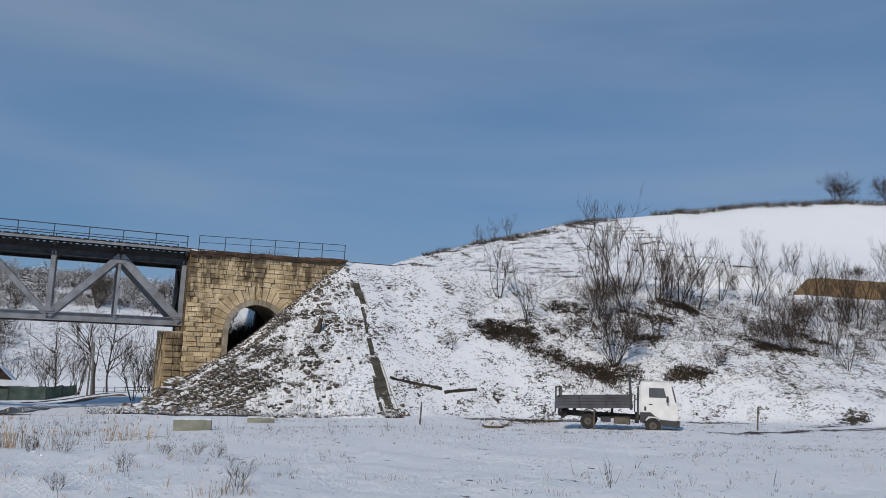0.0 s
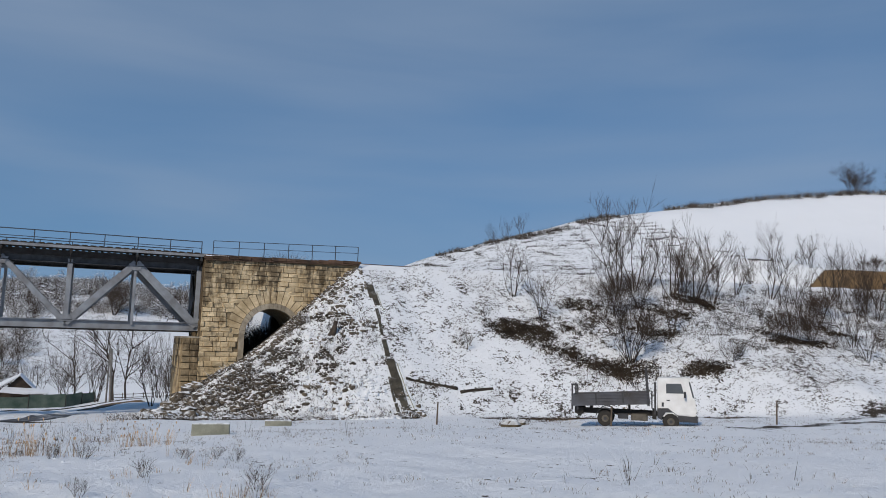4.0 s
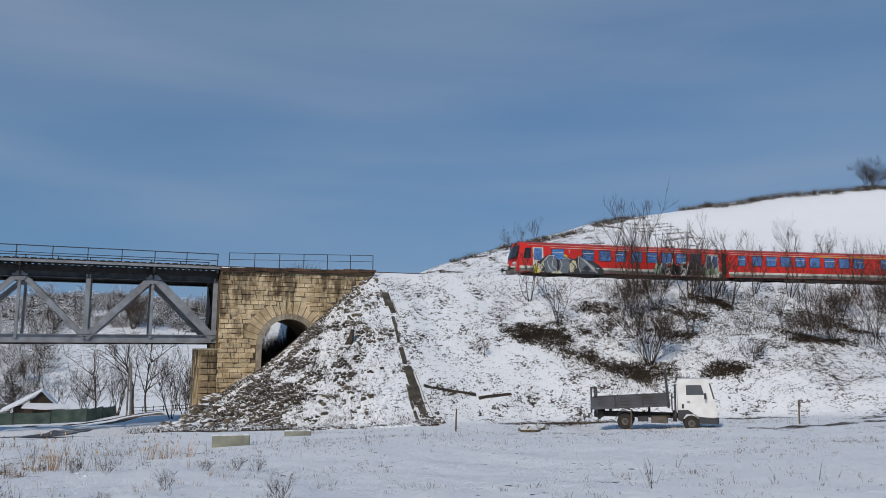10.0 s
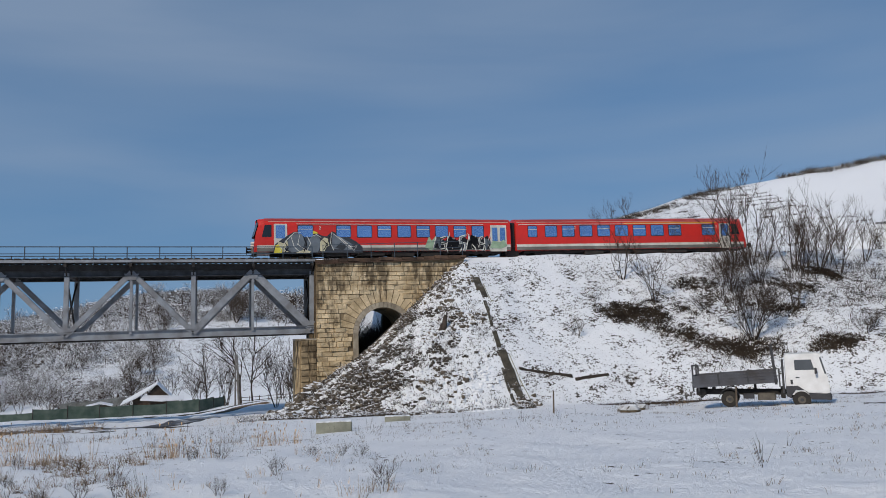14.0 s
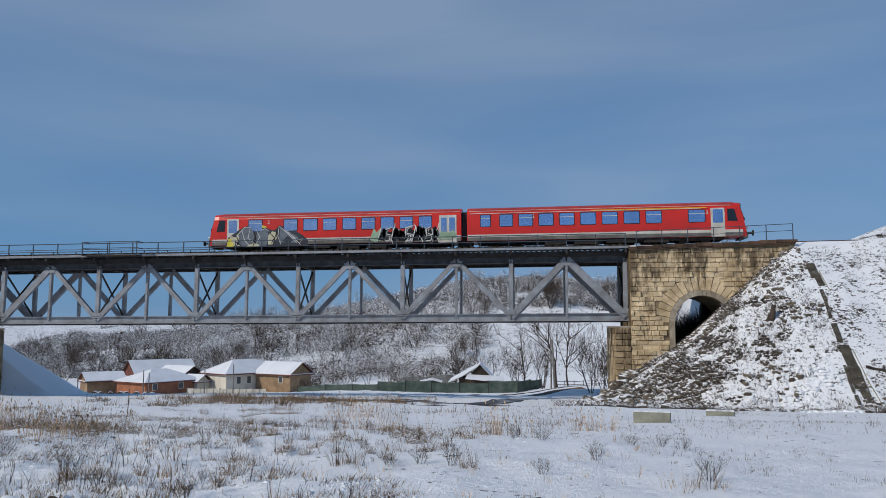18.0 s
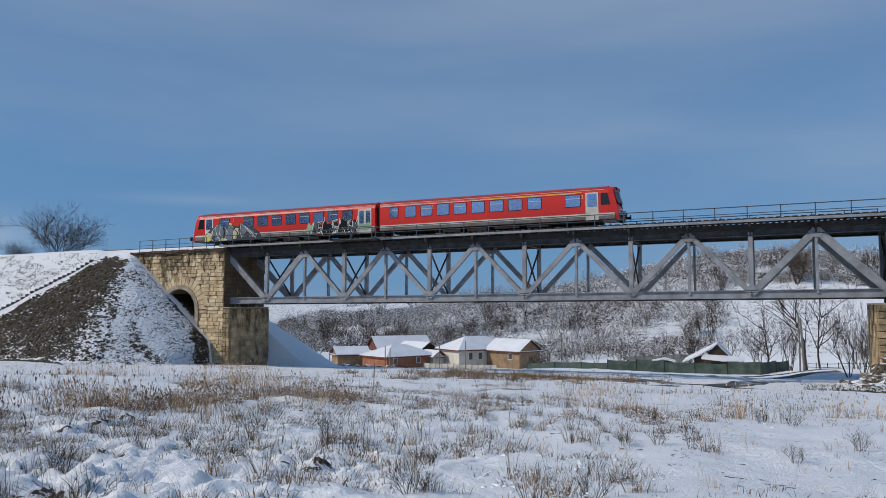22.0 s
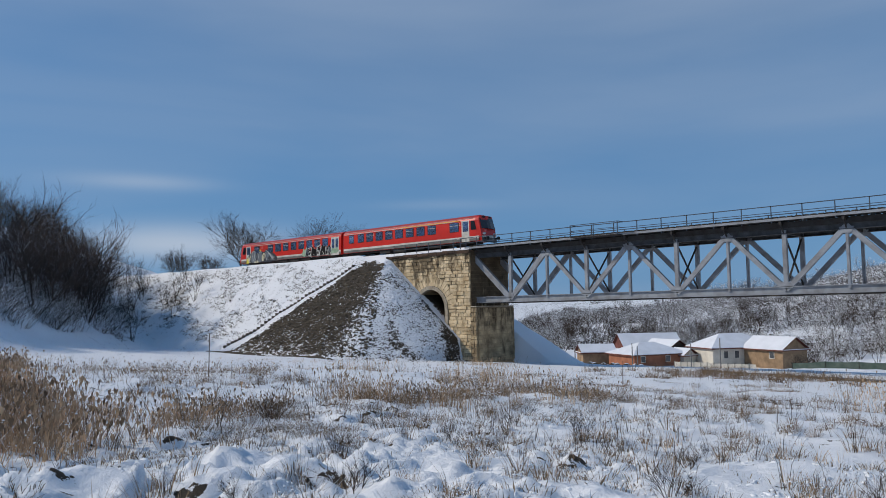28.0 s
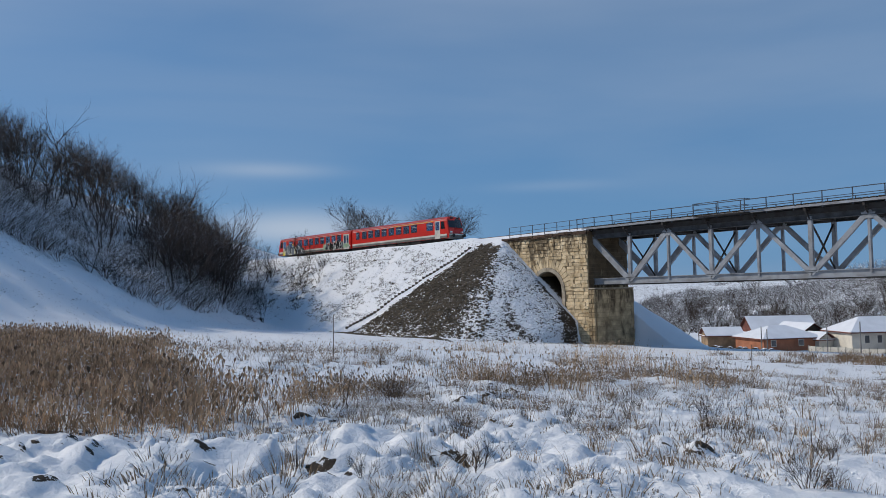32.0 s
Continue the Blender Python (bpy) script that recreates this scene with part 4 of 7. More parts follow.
M_DARKGLASS = material("black_cab_glass", (0.018, 0.022, 0.028), 0.1, 0.0, 0.1, 0.3, 0.0, 5, spec=0.6)
M_RUBBER = material("black_rubber", (0.018, 0.018, 0.02), 0.6, 0.0, 0.1, 2.0, 0.05, 30)
M_YELLOW = material("first_class_yellow", (0.80, 0.42, 0.03), 0.5, 0.0, 0.05, 1.0, 0.0, 10)
M_LAMP = material("lamp_lens", (0.75, 0.75, 0.7), 0.15, 0.0, 0.05, 1.0, 0.0, 10, spec=0.8)
M_CREAM = material("cream_paint", (0.66, 0.62, 0.42), 0.5, 0.0, 0.12, 1.5, 0.0, 10)
M_PAINTS = [material("graffiti_" + n, c, 0.5, 0.0, 0.12, 1.5, 0.0, 10) for n, c in (("charcoal", (0.05, 0.055, 0.065)), ("chalk", (0.72, 0.72, 0.66)), ("yellow", (0.75, 0.65, 0.08)), ("black", (0.012, 0.012, 0.014)), ("green", (0.33, 0.46, 0.31)), ("slate", (0.16, 0.19, 0.22)))]


def flat(points, y, thick=0.006):
    """A thin sheet with an outline of (x, z) on the side at y < 0."""
    return Shape().prism(points, y - thick, y)


def rounded(x0, z0, x1, z1, r=0.08, n=3):
    out = []
    for cx, cz, a in ((x1 - r, z1 - r, 0), (x0 + r, z1 - r, 90), (x0 + r, z0 + r, 180), (x1 - r, z0 + r, 270)):
        out += [(cx + r * math.cos(radians(a + 90 * i / n)), cz + r * math.sin(radians(a + 90 * i / n))) for i in range(n + 1)]
    return out


def body_section(x, top=3.60, half=1.42, low=0.58):
    """Half-open ring of the carriage at x: up the near side, over the roof and down."""
    side = [(-half * 0.97, low), (-half, 0.9), (-half, 2.2), (-half * 0.985, 2.92), (-half * 0.93, 3.22), (-half * 0.74, 3.44), (-half * 0.4, top - 0.03), (0, top)]
    return [(x, y, z) for y, z in side] + [(x, -y, z) for y, z in side[-2::-1]]


def build_car(lead):
    """A railcar with its driving cab at -x; the trailing one is turned by mirroring its x."""
    f = 1 if lead else -1
    car = thing("railcar", "red diesel railcar with graffiti along its side, light stripe" if lead else "red diesel railcar with first-class yellow line and light stripe", "train", group="two-car train")
    X = lambda v: f * (-12.05 + (v + 11.45) * 1.0271) if lead else f * (-12.4 + (v + 11.45) * 1.0423)

    def order(pts):
        return pts if f > 0 else pts[::-1]

    # shell: level skin plus the raked cab
    rings = [body_section(X(11.25))] + [body_section(X(v)) for v in (6, 0, -6, -9.4)]
    rings += [body_section(X(-10.35), 3.56), [(X(-10.75 - 0.28 * (1 - abs(y) / 1.42) - max(0, 3.0 - max(z, 1.5)) * 0.30), y * 0.95, min(z, 3.42)) for _, y, z in body_section(0)]]
    part("body", Shape().loft(rings), M_RED, car)
    roof = []
    for v in (11.2, 4, -4, -10.3):
        roof.append([(X(v), y, z + 0.015) for _, y, z in body_section(0) if z > 3.2])
    part("roof", Shape().loft(roof, closed=False, caps=False), M_ROOF, car, "faded red roof")
    # gutters coloured as the bright highlight along the roof edge
    for sy in (-1, 1):
        part("roof_gutter", Shape().beam((X(-10.0), sy * 1.345, 3.2), (X(11.1), sy * 1.345, 3.2), 0.05, 0.05), M_GUTTER, car, "roof-edge gutter with its sun highlight painted in pale pink")
    for sy in (-1, 1):
        def on_side(pts, t=0.008):
            y = 1.422 * sy
            s = Shape()
            s.prism(pts, y - t if sy < 0 else y, y if sy < 0 else y + t)
            return s

        def rect(x0, x1, z0, z1):
            a, b = sorted((X(x0), X(x1)))
            return [(a, z0), (b, z0), (b, z1), (a, z1)]

        part("waist_stripe", on_side(rect(-10.9, 11.2, 0.90, 1.13)), M_PALE, car, "light grey stripe")
        part("skirt", on_side(rect(-10.9, 11.2, 0.60, 0.895), 0.012), M_SKIRT, car, "grey dusty skirt")
        part("cantrail_line", on_side(rect(-7.7, 8.7 if lead else 11.0, 2.95, 3.0)), M_PALE, car)
        if not lead:
            part("first_class_line", on_side(rect(-8.2, 1.0, 2.99, 3.07), 0.014), M_YELLOW, car, "yellow line over the first-class windows")
        if lead:
            wins = [(-7.57, -6.35), (-4.35, -3.17), (-2.58, -1.36), (-0.81, 0.32), (0.93, 2.06), (2.62, 3.75), (4.31, 5.41), (5.98, 7.05), (7.64, 8.69)]
        else:
            wins = [(-8.0, -6.75), (-4.6, -3.4), (-2.85, -1.65), (-1.1, 0.1), (0.65, 1.85), (2.4, 3.55), (4.1, 5.25), (5.8, 6.9), (7.45, 8.5), (9.3, 10.1)]
        for i, (a, b) in enumerate(wins):
            a, b = sorted((X(a), X(b)))
            w = part("window", on_side(rounded(a - 0.05, 1.78, b + 0.05, 2.88, 0.1), 0.010), M_RUBBER, car)
            part("pane", on_side(rounded(a, 1.83, b, 2.83, 0.08), 0.016), M_GLASS, w)
            if i % 2 == 1 or i == 0:
                part("hopper_bar", on_side([(a, 2.50), (b, 2.50), (b, 2.54), (a, 2.54)], 0.028), M_PALE, w)
        # cab door and cab window
        d = part("cab_door", on_side(rect(-9.54, -8.46, 0.55, 2.98), 0.014), M_PALE, car, "pale grey cab door")
        a, b = sorted((X(-9.4), X(-8.62)))
        part("pane", on_side(rounded(a, 1.72, b, 2.86, 0.08), 0.024), M_GLASS, d)
        a, b = sorted((X(-10.52), X(-9.75)))
        w = part("cab_window", on_side([(a, 1.85), (b, 1.85), (b, 2.88), (a + 0.25, 2.88)] if f > 0 else [(a, 1.85), (b, 1.85), (b - 0.25, 2.88), (a, 2.88)], 0.02), M_DARKGLASS, car)
        if lead:
            d = part("double_door", on_side(rect(9.35, 10.85, 0.5, 2.92), 0.014), M_PALE, car, "pale grey double doors")
            for a in (9.48, 10.22):
                part("pane", on_side(rounded(a, 1.45, a + 0.5, 2.7, 0.06), 0.024), M_GLASS, d)
    # front: windscreen, lamps, buffers
    scr = Shape()
    for lift in (0.045, -0.08):
        rows = []
        for z in (1.96, 2.3, 2.7, 3.16):
            rows.append([(X(-10.75 - 0.28 * (1 - abs(y) / 1.42) - max(0, 3.0 - z) * 0.30) - f * lift, y * (1.0 - 0.05 * (z - 1.96)), z) for y in (-1.24, -0.8, -0.3, 0.3, 0.8, 1.24)])
        scr.loft(rows, closed=False, caps=False)
    part("windscreen", scr, M_DARKGLASS, car, "dark tinted windscreen")
    part("destination_box", Shape().box(min(X(-10.98), X(-10.6)), -0.75, 3.2, max(X(-10.98), X(-10.6)), 0.75, 3.42, c=0.03), M_RUBBER, car)
    low_band = Shape()
    for lift in (0.03, -0.08):
        low_band.loft([[(X(-10.75 - 0.28 * (1 - abs(y) / 1.42) - max(0, 3.0 - max(z, 1.5)) * 0.30) - f * lift, y, z) for y in (-1.3, -0.8, -0.3, 0.3, 0.8, 1.3)] for z in (0.92, 1.12)], closed=False, caps=False)
    part("nose_stripe", low_band, M_PALE, car)
    nose = Shape().box(min(X(-11.35), X(-10.9)), -1.3, 0.45, max(X(-11.35), X(-10.9)), 1.3, 0.95, c=0.1)
    part("nose_apron", nose, M_SKIRT, car)
    for y in (-0.98, 0.98):
        part("headlamp", Shape().tube((X(-11.1), y, 1.35), (X(-11.42), y, 1.35), 0.14, 0.12, 10), M_LAMP, car)
        part("buffer", Shape().tube((X(-11.3), y, 0.85), (X(-11.75), y, 0.85), 0.09, 0.09, 8).tube((X(-11.72), y, 0.85), (X(-11.8), y, 0.85), 0.24, 0.24, 10), M_UNDER, car)
    part("gangway", Shape().box(min(X(11.2), X(11.62)), -1.1, 0.9, max(X(11.2), X(11.62)), 1.1, 3.2, c=0.1), M_RUBBER, car)
    part("coupler", Shape().box(min(X(10.9), X(11.62)), -0.9, 0.15, max(X(10.9), X(11.62)), 0.9, 0.9), M_UNDER, car)
    # running gear
    part("underframe", Shape().box(-10.4, -1.1, 0.36, 10.4, 1.1, 0.62), M_UNDER, car)
    for a, b in ((-5.2, -3.2), (-2.6, -0.2), (0.4, 2.4), (3.0, 4.8)):
        part("equipment_box", Shape().box(X(a) if f > 0 else X(b), -1.25, 0.05 + 0.1 * ((a * 7) % 2), X(b) if f > 0 else X(a), 1.25, 0.6, c=0.05), M_UNDER, car)
    for cx in (-8.0, 8.0):
        bogie = part("bogie", Shape().box(cx - 1.6, -1.08, 0.32, cx + 1.6, -0.92, 0.55).box(cx - 1.6, 0.92, 0.32, cx + 1.6, 1.08, 0.55).box(cx - 0.3, -1.0, 0.3, cx + 0.3, 1.0, 0.5), M_UNDER, car)
        for dx in (-0.95, 0.95):
            for y in (-0.75, 0.75):
                part("wheel", Shape().tube((cx + dx, y - 0.06, 0.38), (cx + dx, y + 0.06, 0.38), 0.38, 0.38, 16), M_UNDER, bogie)
    if lead:
        rnd = random.Random(11)
        y = -1.43

        def blot(pts, layer, mat, label=""):
            part("graffiti" if label else "paint_patch", flat([(a, max(0.42, b)) for a, b in pts], y - 0.004 * layer, 0.003), mat, car, label)

        def stroke(pts, w, layer, mat):
            """A painted line along points of (x, z), thinner at its ends."""
            left, right = [], []
            for i, (a, b) in enumerate(pts):
                p, q = pts[max(0, i - 1)], pts[min(len(pts) - 1, i + 1)]
                dx, dz = q[0] - p[0], q[1] - p[1]
                n = math.hypot(dx, dz) or 1
                k = w * (0.45 if i in (0, len(pts) - 1) else 1.0) / 2
                left.append((a - dz / n * k, max(0.42, b + dx / n * k)))
                right.append((a + dz / n * k, max(0.42, b - dx / n * k)))
            part("paint_stroke", flat(left + right[::-1], y - 0.004 * layer, 0.003), mat, car)

        charcoal, chalk, yellow, black, green, slate = M_PAINTS
        blot([(-10.2, 0.45), (-10.0, 1.2), (-9.3, 1.75), (-8.5, 2.25), (-8.0, 2.35), (-7.5, 2.0), (-7.1, 2.1), (-6.4, 2.15), (-6.0, 1.95), (-5.6, 1.9), (-5.15, 2.35), (-4.5, 2.05), (-3.6, 1.75), (-3.0, 1.4), (-2.5, 0.95), (-2.5, 0.45)], 1, charcoal, "large charcoal, slate and cream graffiti")
        blot([(-9.1, 0.9), (-8.8, 1.8), (-8.3, 2.15), (-7.75, 2.1), (-7.5, 1.4), (-7.7, 0.6), (-8.6, 0.5)], 2, slate)
        blot([(-7.3, 0.5), (-7.3, 1.5), (-6.8, 2.0), (-6.3, 1.95), (-6.1, 1.3), (-6.4, 0.5)], 2, slate)
        blot([(-5.2, 0.8), (-5.1, 2.15), (-4.2, 1.7), (-3.4, 1.2), (-3.6, 0.7)], 2, slate)
        blot([(-4.9, 0.9), (-4.4, 1.35), (-3.9, 1.0), (-4.2, 0.7)], 3, charcoal)
        blot([(-10.0, 0.8), (-9.7, 1.45), (-9.3, 1.3), (-9.0, 1.6), (-8.9, 1.1), (-9.3, 0.75), (-8.8, 0.55), (-9.8, 0.5)], 3, M_CREAM)
        blot([(-6.2, 0.6), (-6.2, 1.4), (-5.85, 1.8), (-5.5, 1.7), (-5.4, 1.1), (-5.7, 0.9), (-5.8, 0.6)], 3, M_CREAM)
        blot([(-8.3, 0.45), (-7.6, 0.75), (-7.0, 0.6), (-7.1, 0.45)], 3, M_CREAM)
        blot([(-10.1, 0.45), (-9.95, 1.15), (-9.65, 1.2), (-9.6, 0.9), (-9.4, 0.75), (-9.45, 0.45)], 4, yellow, "yellow graffiti patch by the cab door")
        blot([(-6.75 + 0.42 * math.cos(radians(a)), 2.05 + 0.3 * math.sin(radians(a))) for a in range(0, 181, 30)], 0, yellow)
        for pts in ([(-9.6, 0.6), (-9.1, 1.5), (-8.4, 2.2), (-7.8, 2.2)], [(-8.7, 2.0), (-8.4, 1.0), (-7.9, 0.5)], [(-7.9, 2.1), (-8.1, 1.2), (-7.4, 0.7)], [(-7.4, 0.5), (-7.0, 1.3), (-7.3, 1.9)], [(-5.2, 2.25), (-4.4, 1.6), (-3.5, 0.7)], [(-5.2, 2.25), (-5.3, 1.3), (-5.0, 0.6)], [(-4.6, 1.9), (-3.8, 1.2), (-3.2, 0.55)], [(-3.6, 1.0), (-3.0, 1.05), (-3.3, 0.65)], [(-6.9, 1.9), (-6.5, 2.05), (-6.1, 1.8)], [(-9.8, 1.0), (-9.3, 0.9), (-9.0, 0.5)]):
            stroke(pts, 0.07, 5, chalk)
        for pts in ([(-9.2, 1.4), (-8.9, 0.9), (-9.2, 0.5)], [(-6.0, 1.6), (-5.6, 1.2), (-5.9, 0.7)], [(-7.6, 1.9), (-7.35, 1.2), (-7.6, 0.5)], [(-5.4, 1.9), (-5.6, 1.0)]):
            stroke(pts, 0.12, 6, black)
        blot([(3.1, 0.9), (3.5, 1.9), (3.75, 1.5), (4.1, 1.9), (4.4, 1.4), (4.2, 0.8), (3.6, 0.65)], 1, green, "pale green, black and white lettering-like graffiti")
        blot([(9.2, 0.8), (9.5, 1.5), (10.2, 1.35), (10.6, 1.6), (10.9, 1.0), (10.3, 0.75)], 7, green)
        blot([(3.9, 0.85), (4.4, 1.7), (5.0, 1.5), (5.4, 1.95), (6.1, 1.55), (6.6, 1.9), (7.2, 1.55), (7.8, 1.95), (8.4, 1.6), (9.0, 1.95), (9.4, 1.3), (9.1, 0.75), (7.0, 0.7), (5.0, 0.65)], 2, black)
        for k in range(9):
            c = 4.15 + 0.62 * k
            h0, h1 = 0.72 + rnd.uniform(-0.1, 0.1), 1.75 + rnd.uniform(-0.1, 0.35)
            lean = rnd.uniform(-0.25, 0.25)
            pts = [(c - 0.3, h0), (c - 0.12 + lean, h1), (c + 0.05, (h0 + h1) / 2), (c + 0.3 + lean, h1 - 0.15), (c + 0.32, h0 + 0.1)]
            if k % 3 == 1:
                pts = [(c + 0.3 + lean, h1), (c - 0.2, h1 - 0.2), (c - 0.25, (h0 + h1) / 2), (c + 0.25, (h0 + h1) / 2 - 0.1), (c + 0.15, h0), (c - 0.3, h0 + 0.05)]
            stroke(pts, 0.26, 3 + 0.2 * k, chalk)
            stroke([(a + 0.02, b - 0.02) for a, b in pts], 0.11, 5 + 0.1 * k, black if k % 4 else slate)
        for a, b, c, d in ((5.2, 0.45, 4.9, 1.0), (6.3, 0.45, 6.6, 1.1), (7.9, 0.5, 7.5, 1.2), (9.3, 0.5, 9.0, 1.1), (5.4, 2.3, 5.2, 1.6), (7.1, 2.2, 7.3, 1.5), (9.3, 2.25, 9.05, 1.5)):
            stroke([(a, b), ((a + c) / 2 + 0.08, (b + d) / 2), (c, d)], 0.09, 6.5, chalk)
    for txt, x in (("2", -5.85), ("2", 6.95)) if lead else (("2", 8.9), ("1", -3.3 + 0.6), ("2", -5.6)):
        cu = bpy.data.curves.new("class_number", "FONT")
        cu.body, cu.size, cu.extrude = txt, 0.42, 0.004
        tmp = bpy.data.objects.new("tmp", cu)
        scene.collection.objects.link(tmp)
        me = bpy.data.meshes.new_from_object(tmp.evaluated_get(bpy.context.evaluated_depsgraph_get()))
        bpy.data.objects.remove(tmp)
        me.materials.append(M_PALE)
        o = part("class_number", me, None, car, "pale class numeral")
        o.matrix_local = pose(X(x) if lead else x, -1.428, 2.5, 90, 0, 0)
    return car


CARS = [build_car(True), build_car(False)]

# ---- track ----
def build_track():
    bed = Shape()
    for x0, x1, st in ((8.0, 176, 2.2), (-140, -53.4, 2.2)):
        n = int((x1 - x0) / st)
        rings = []
        for i in range(n + 1):
            x = x0 + (x1 - x0) * i / n
            y, z = float(track_y(x)), rail_z(x)
            rings.append([(x, y - 2.5, z - 0.66), (x, y - 1.6, z - 0.16), (x, y + 1.6, z - 0.16), (x, y + 2.5, z - 0.66)])
        bed.loft(rings, closed=False, caps=False)
    thing("ballast_bed", "dark gravel ballast bed under the rails", "ballast", kind="structure", shape=bed, mat=M_BALLAST)
    for off in (-0.75, 0.75):
        s = Shape()
        xs = list(np.arange(-140, 178, 3.0))
        rings = []
        for x in xs:
            y, z = float(track_y(x)) + off, rail_z(x)
            rings.append([(x, y - 0.035, z - 0.15), (x, y + 0.035, z - 0.15), (x, y + 0.035, z), (x, y - 0.035, z)])
        s.loft(rings)
        thing("rail", "rusty steel running rail", "rail", group="rails of the line", shape=s, mat=M_RUST)
    # sleepers that show on the bridge
    me = Shape().box(-0.12, -1.3, -0.3, 0.12, 1.3, -0.15).mesh("sleeper", M_TIE)
    rack = thing("bridge_deck", "dark timber sleepers along the bridge deck", "bridge deck")
    for i in range(130):
        x = X0 - 0.2 + i * 0.472
        o = part("sleeper", me, None, rack)
        o.location = (x, 66.3, rail_z(x))
    board = Shape().box(-0.2, 0, 0, 0.2, 1.7, 0.15).mesh("walkway_board", M_TIE)
    for i in range(104):
        x = X0 + i * 0.588
        o = part("walkway_board", board, None, rack)
        o.location = (x, 63.12, grade(x) + TRUSS + 0.05)


M_BALLAST = snow_capped(material("dark_ballast", (0.11, 0.095, 0.08), 0.95, 0.0, 0.3, 4.0, 0.8, 9), 0.95, 1.5)
build_track()

# ---- truck by the farm track ----
M_WHITE = material("dull_white_cab_paint", (0.80, 0.80, 0.79), 0.45, 0.0, 0.05, 1.5, 0.02, 10, (0.68, 0.67, 0.65), spec=0.5)
M_PLASTIC = material("dark_grey_plastic", (0.055, 0.055, 0.06), 0.6, 0.0, 0.12, 2.0, 0.05, 20)
M_BOARD = material("blue_grey_bed_paint", (0.085, 0.09, 0.105), 0.55, 0.0, 0.15, 1.2, 0.04, 15, (0.06, 0.055, 0.055))
M_CABGLASS = material("dark_cab_glass", (0.09, 0.10, 0.11), 0.12, 0.0, 0.1, 0.5, 0.0, 5, spec=0.4)
M_RIM = material("dusty_wheel_rim", (0.13, 0.115, 0.095), 0.7, 0.2, 0.15, 4.0, 0.1, 20)
M_TYRE = material("muddy_tyre", (0.024, 0.023, 0.022), 0.9, 0.0, 0.2, 4.0, 0.2, 20, (0.045, 0.04, 0.033))


def build_truck():
    at = (25.95, 31.9)
    t = thing("flatbed_truck", "small white truck with a blue-grey drop-side bed", "truck", (*at, gz(*at) + 0.02), -40)
    tilt = lambda x: 0.03 * (x + 3)
    ch = Shape()
    for y in (-0.42, 0.42):
        ch.box(-2.6, y - 0.05, 0.58, 2.6, y + 0.05, 0.8)
    ch.box(-2.95, -0.7, 0.55, -2.5, 0.7, 0.86).box(-2.75, -0.95, 0.46, -2.62, 0.95, 0.56).box(-0.25, -0.5, 0.8, -0.15, 0.5, 1.1).box(-2.2, -0.5, 0.8, -2.1, 0.5, 1.02).box(0.95, -0.85, 0.45, 1.15, 0.85, 0.9)
    part("chassis", ch, M_UNDER, t)
    part("fuel_tank", Shape().box(-0.1, -0.98, 0.36, 0.72, -0.5, 0.68, c=0.06), M_RIM, t, "dusty brown fuel tank")
    part("tool_box", Shape().box(-0.75, -0.95, 0.42, -0.25, -0.6, 0.66, c=0.03), M_PLASTIC, t)
    part("snorkel", Shape().box(1.04, -0.9, 0.7, 1.14, -0.8, 2.3), M_PLASTIC, t)
    bed = part("bed", Shape().box(-2.95, -1.06, 0.92, 0.92, 1.06, 1.02, pose(0, 0, 0.22, 0, -3.9, 0)), M_BOARD, t)
    for y in (-1.06, 1.02):
        b = part("side_board", Shape().box(-2.93, y, 1.02, 0.9, y + 0.04, 1.5, pose(0, 0, 0.22, 0, -3.9, 0)), M_BOARD, bed, "blue-grey drop side")
        for z in (1.12, 1.27, 1.42):
            part("rib", Shape().box(-2.9, y - 0.03 if y < 0 else y + 0.04, z, 0.88, y if y < 0 else y + 0.07, z + 0.05, pose(0, 0, 0.22, 0, -3.9, 0)), M_BOARD, b)
        for x in (-1.75, -0.4):
            part("latch", Shape().box(x - 0.04, y - 0.05 if y < 0 else y + 0.04, 1.0, x + 0.04, y if y < 0 else y + 0.09, 1.55, pose(0, 0, 0.22, 0, -3.9, 0)), M_PLASTIC, b)
    part("tailboard", Shape().box(-3.0, -1.06, 0.98, -2.95, 1.06, 1.5, pose(0, 0, 0.22, 0, -3.9, 0)), M_BOARD, bed)
    part("headboard", Shape().box(0.9, -1.06, 1.0, 0.96, 1.06, 1.75).box(0.78, -1.06, 1.0, 0.9, -0.94, 2.9, pose(0, 0, 0.05, 0, -4, 0)).box(0.78, 0.94, 1.0, 0.9, 1.06, 2.9, pose(0, 0, 0.05, 0, -4, 0)), M_PLASTIC, bed)
    for x, y in ((-3.05, -1.0), (-2.78, -1.0), (-3.05, 1.0)):
        part("stake_post", Shape().box(x - 0.04, y - 0.04, 0.75, x + 0.04, y + 0.04, 2.05), M_PLASTIC, bed)
    part("stake_bar", Shape().box(-3.1, -1.04, 2.0, -2.74, -0.96, 2.08), M_PLASTIC, bed)
    side = [(1.2, 0.62), (1.2, 2.44), (1.27, 2.54), (2.62, 2.58), (2.74, 2.5), (2.95, 1.58), (3.02, 1.42), (3.05, 0.62)]
    part("cab", Shape().prism(side, -0.98, 0.98), M_WHITE, t, "dull white painted cab")
    for y, k in ((-0.99, -1), (0.99, 1)):
        a, b = (y - 0.012, y) if k < 0 else (y, y + 0.012)
        low = [(1.2, 0.55), (1.2, 1.02), (1.7, 1.05), (2.15, 0.72), (3.04, 0.68), (3.1, 0.4), (2.25, 0.4), (2.15, 0.68), (1.95, 0.85), (1.6, 0.85), (1.42, 0.6), (1.4, 0.45)]
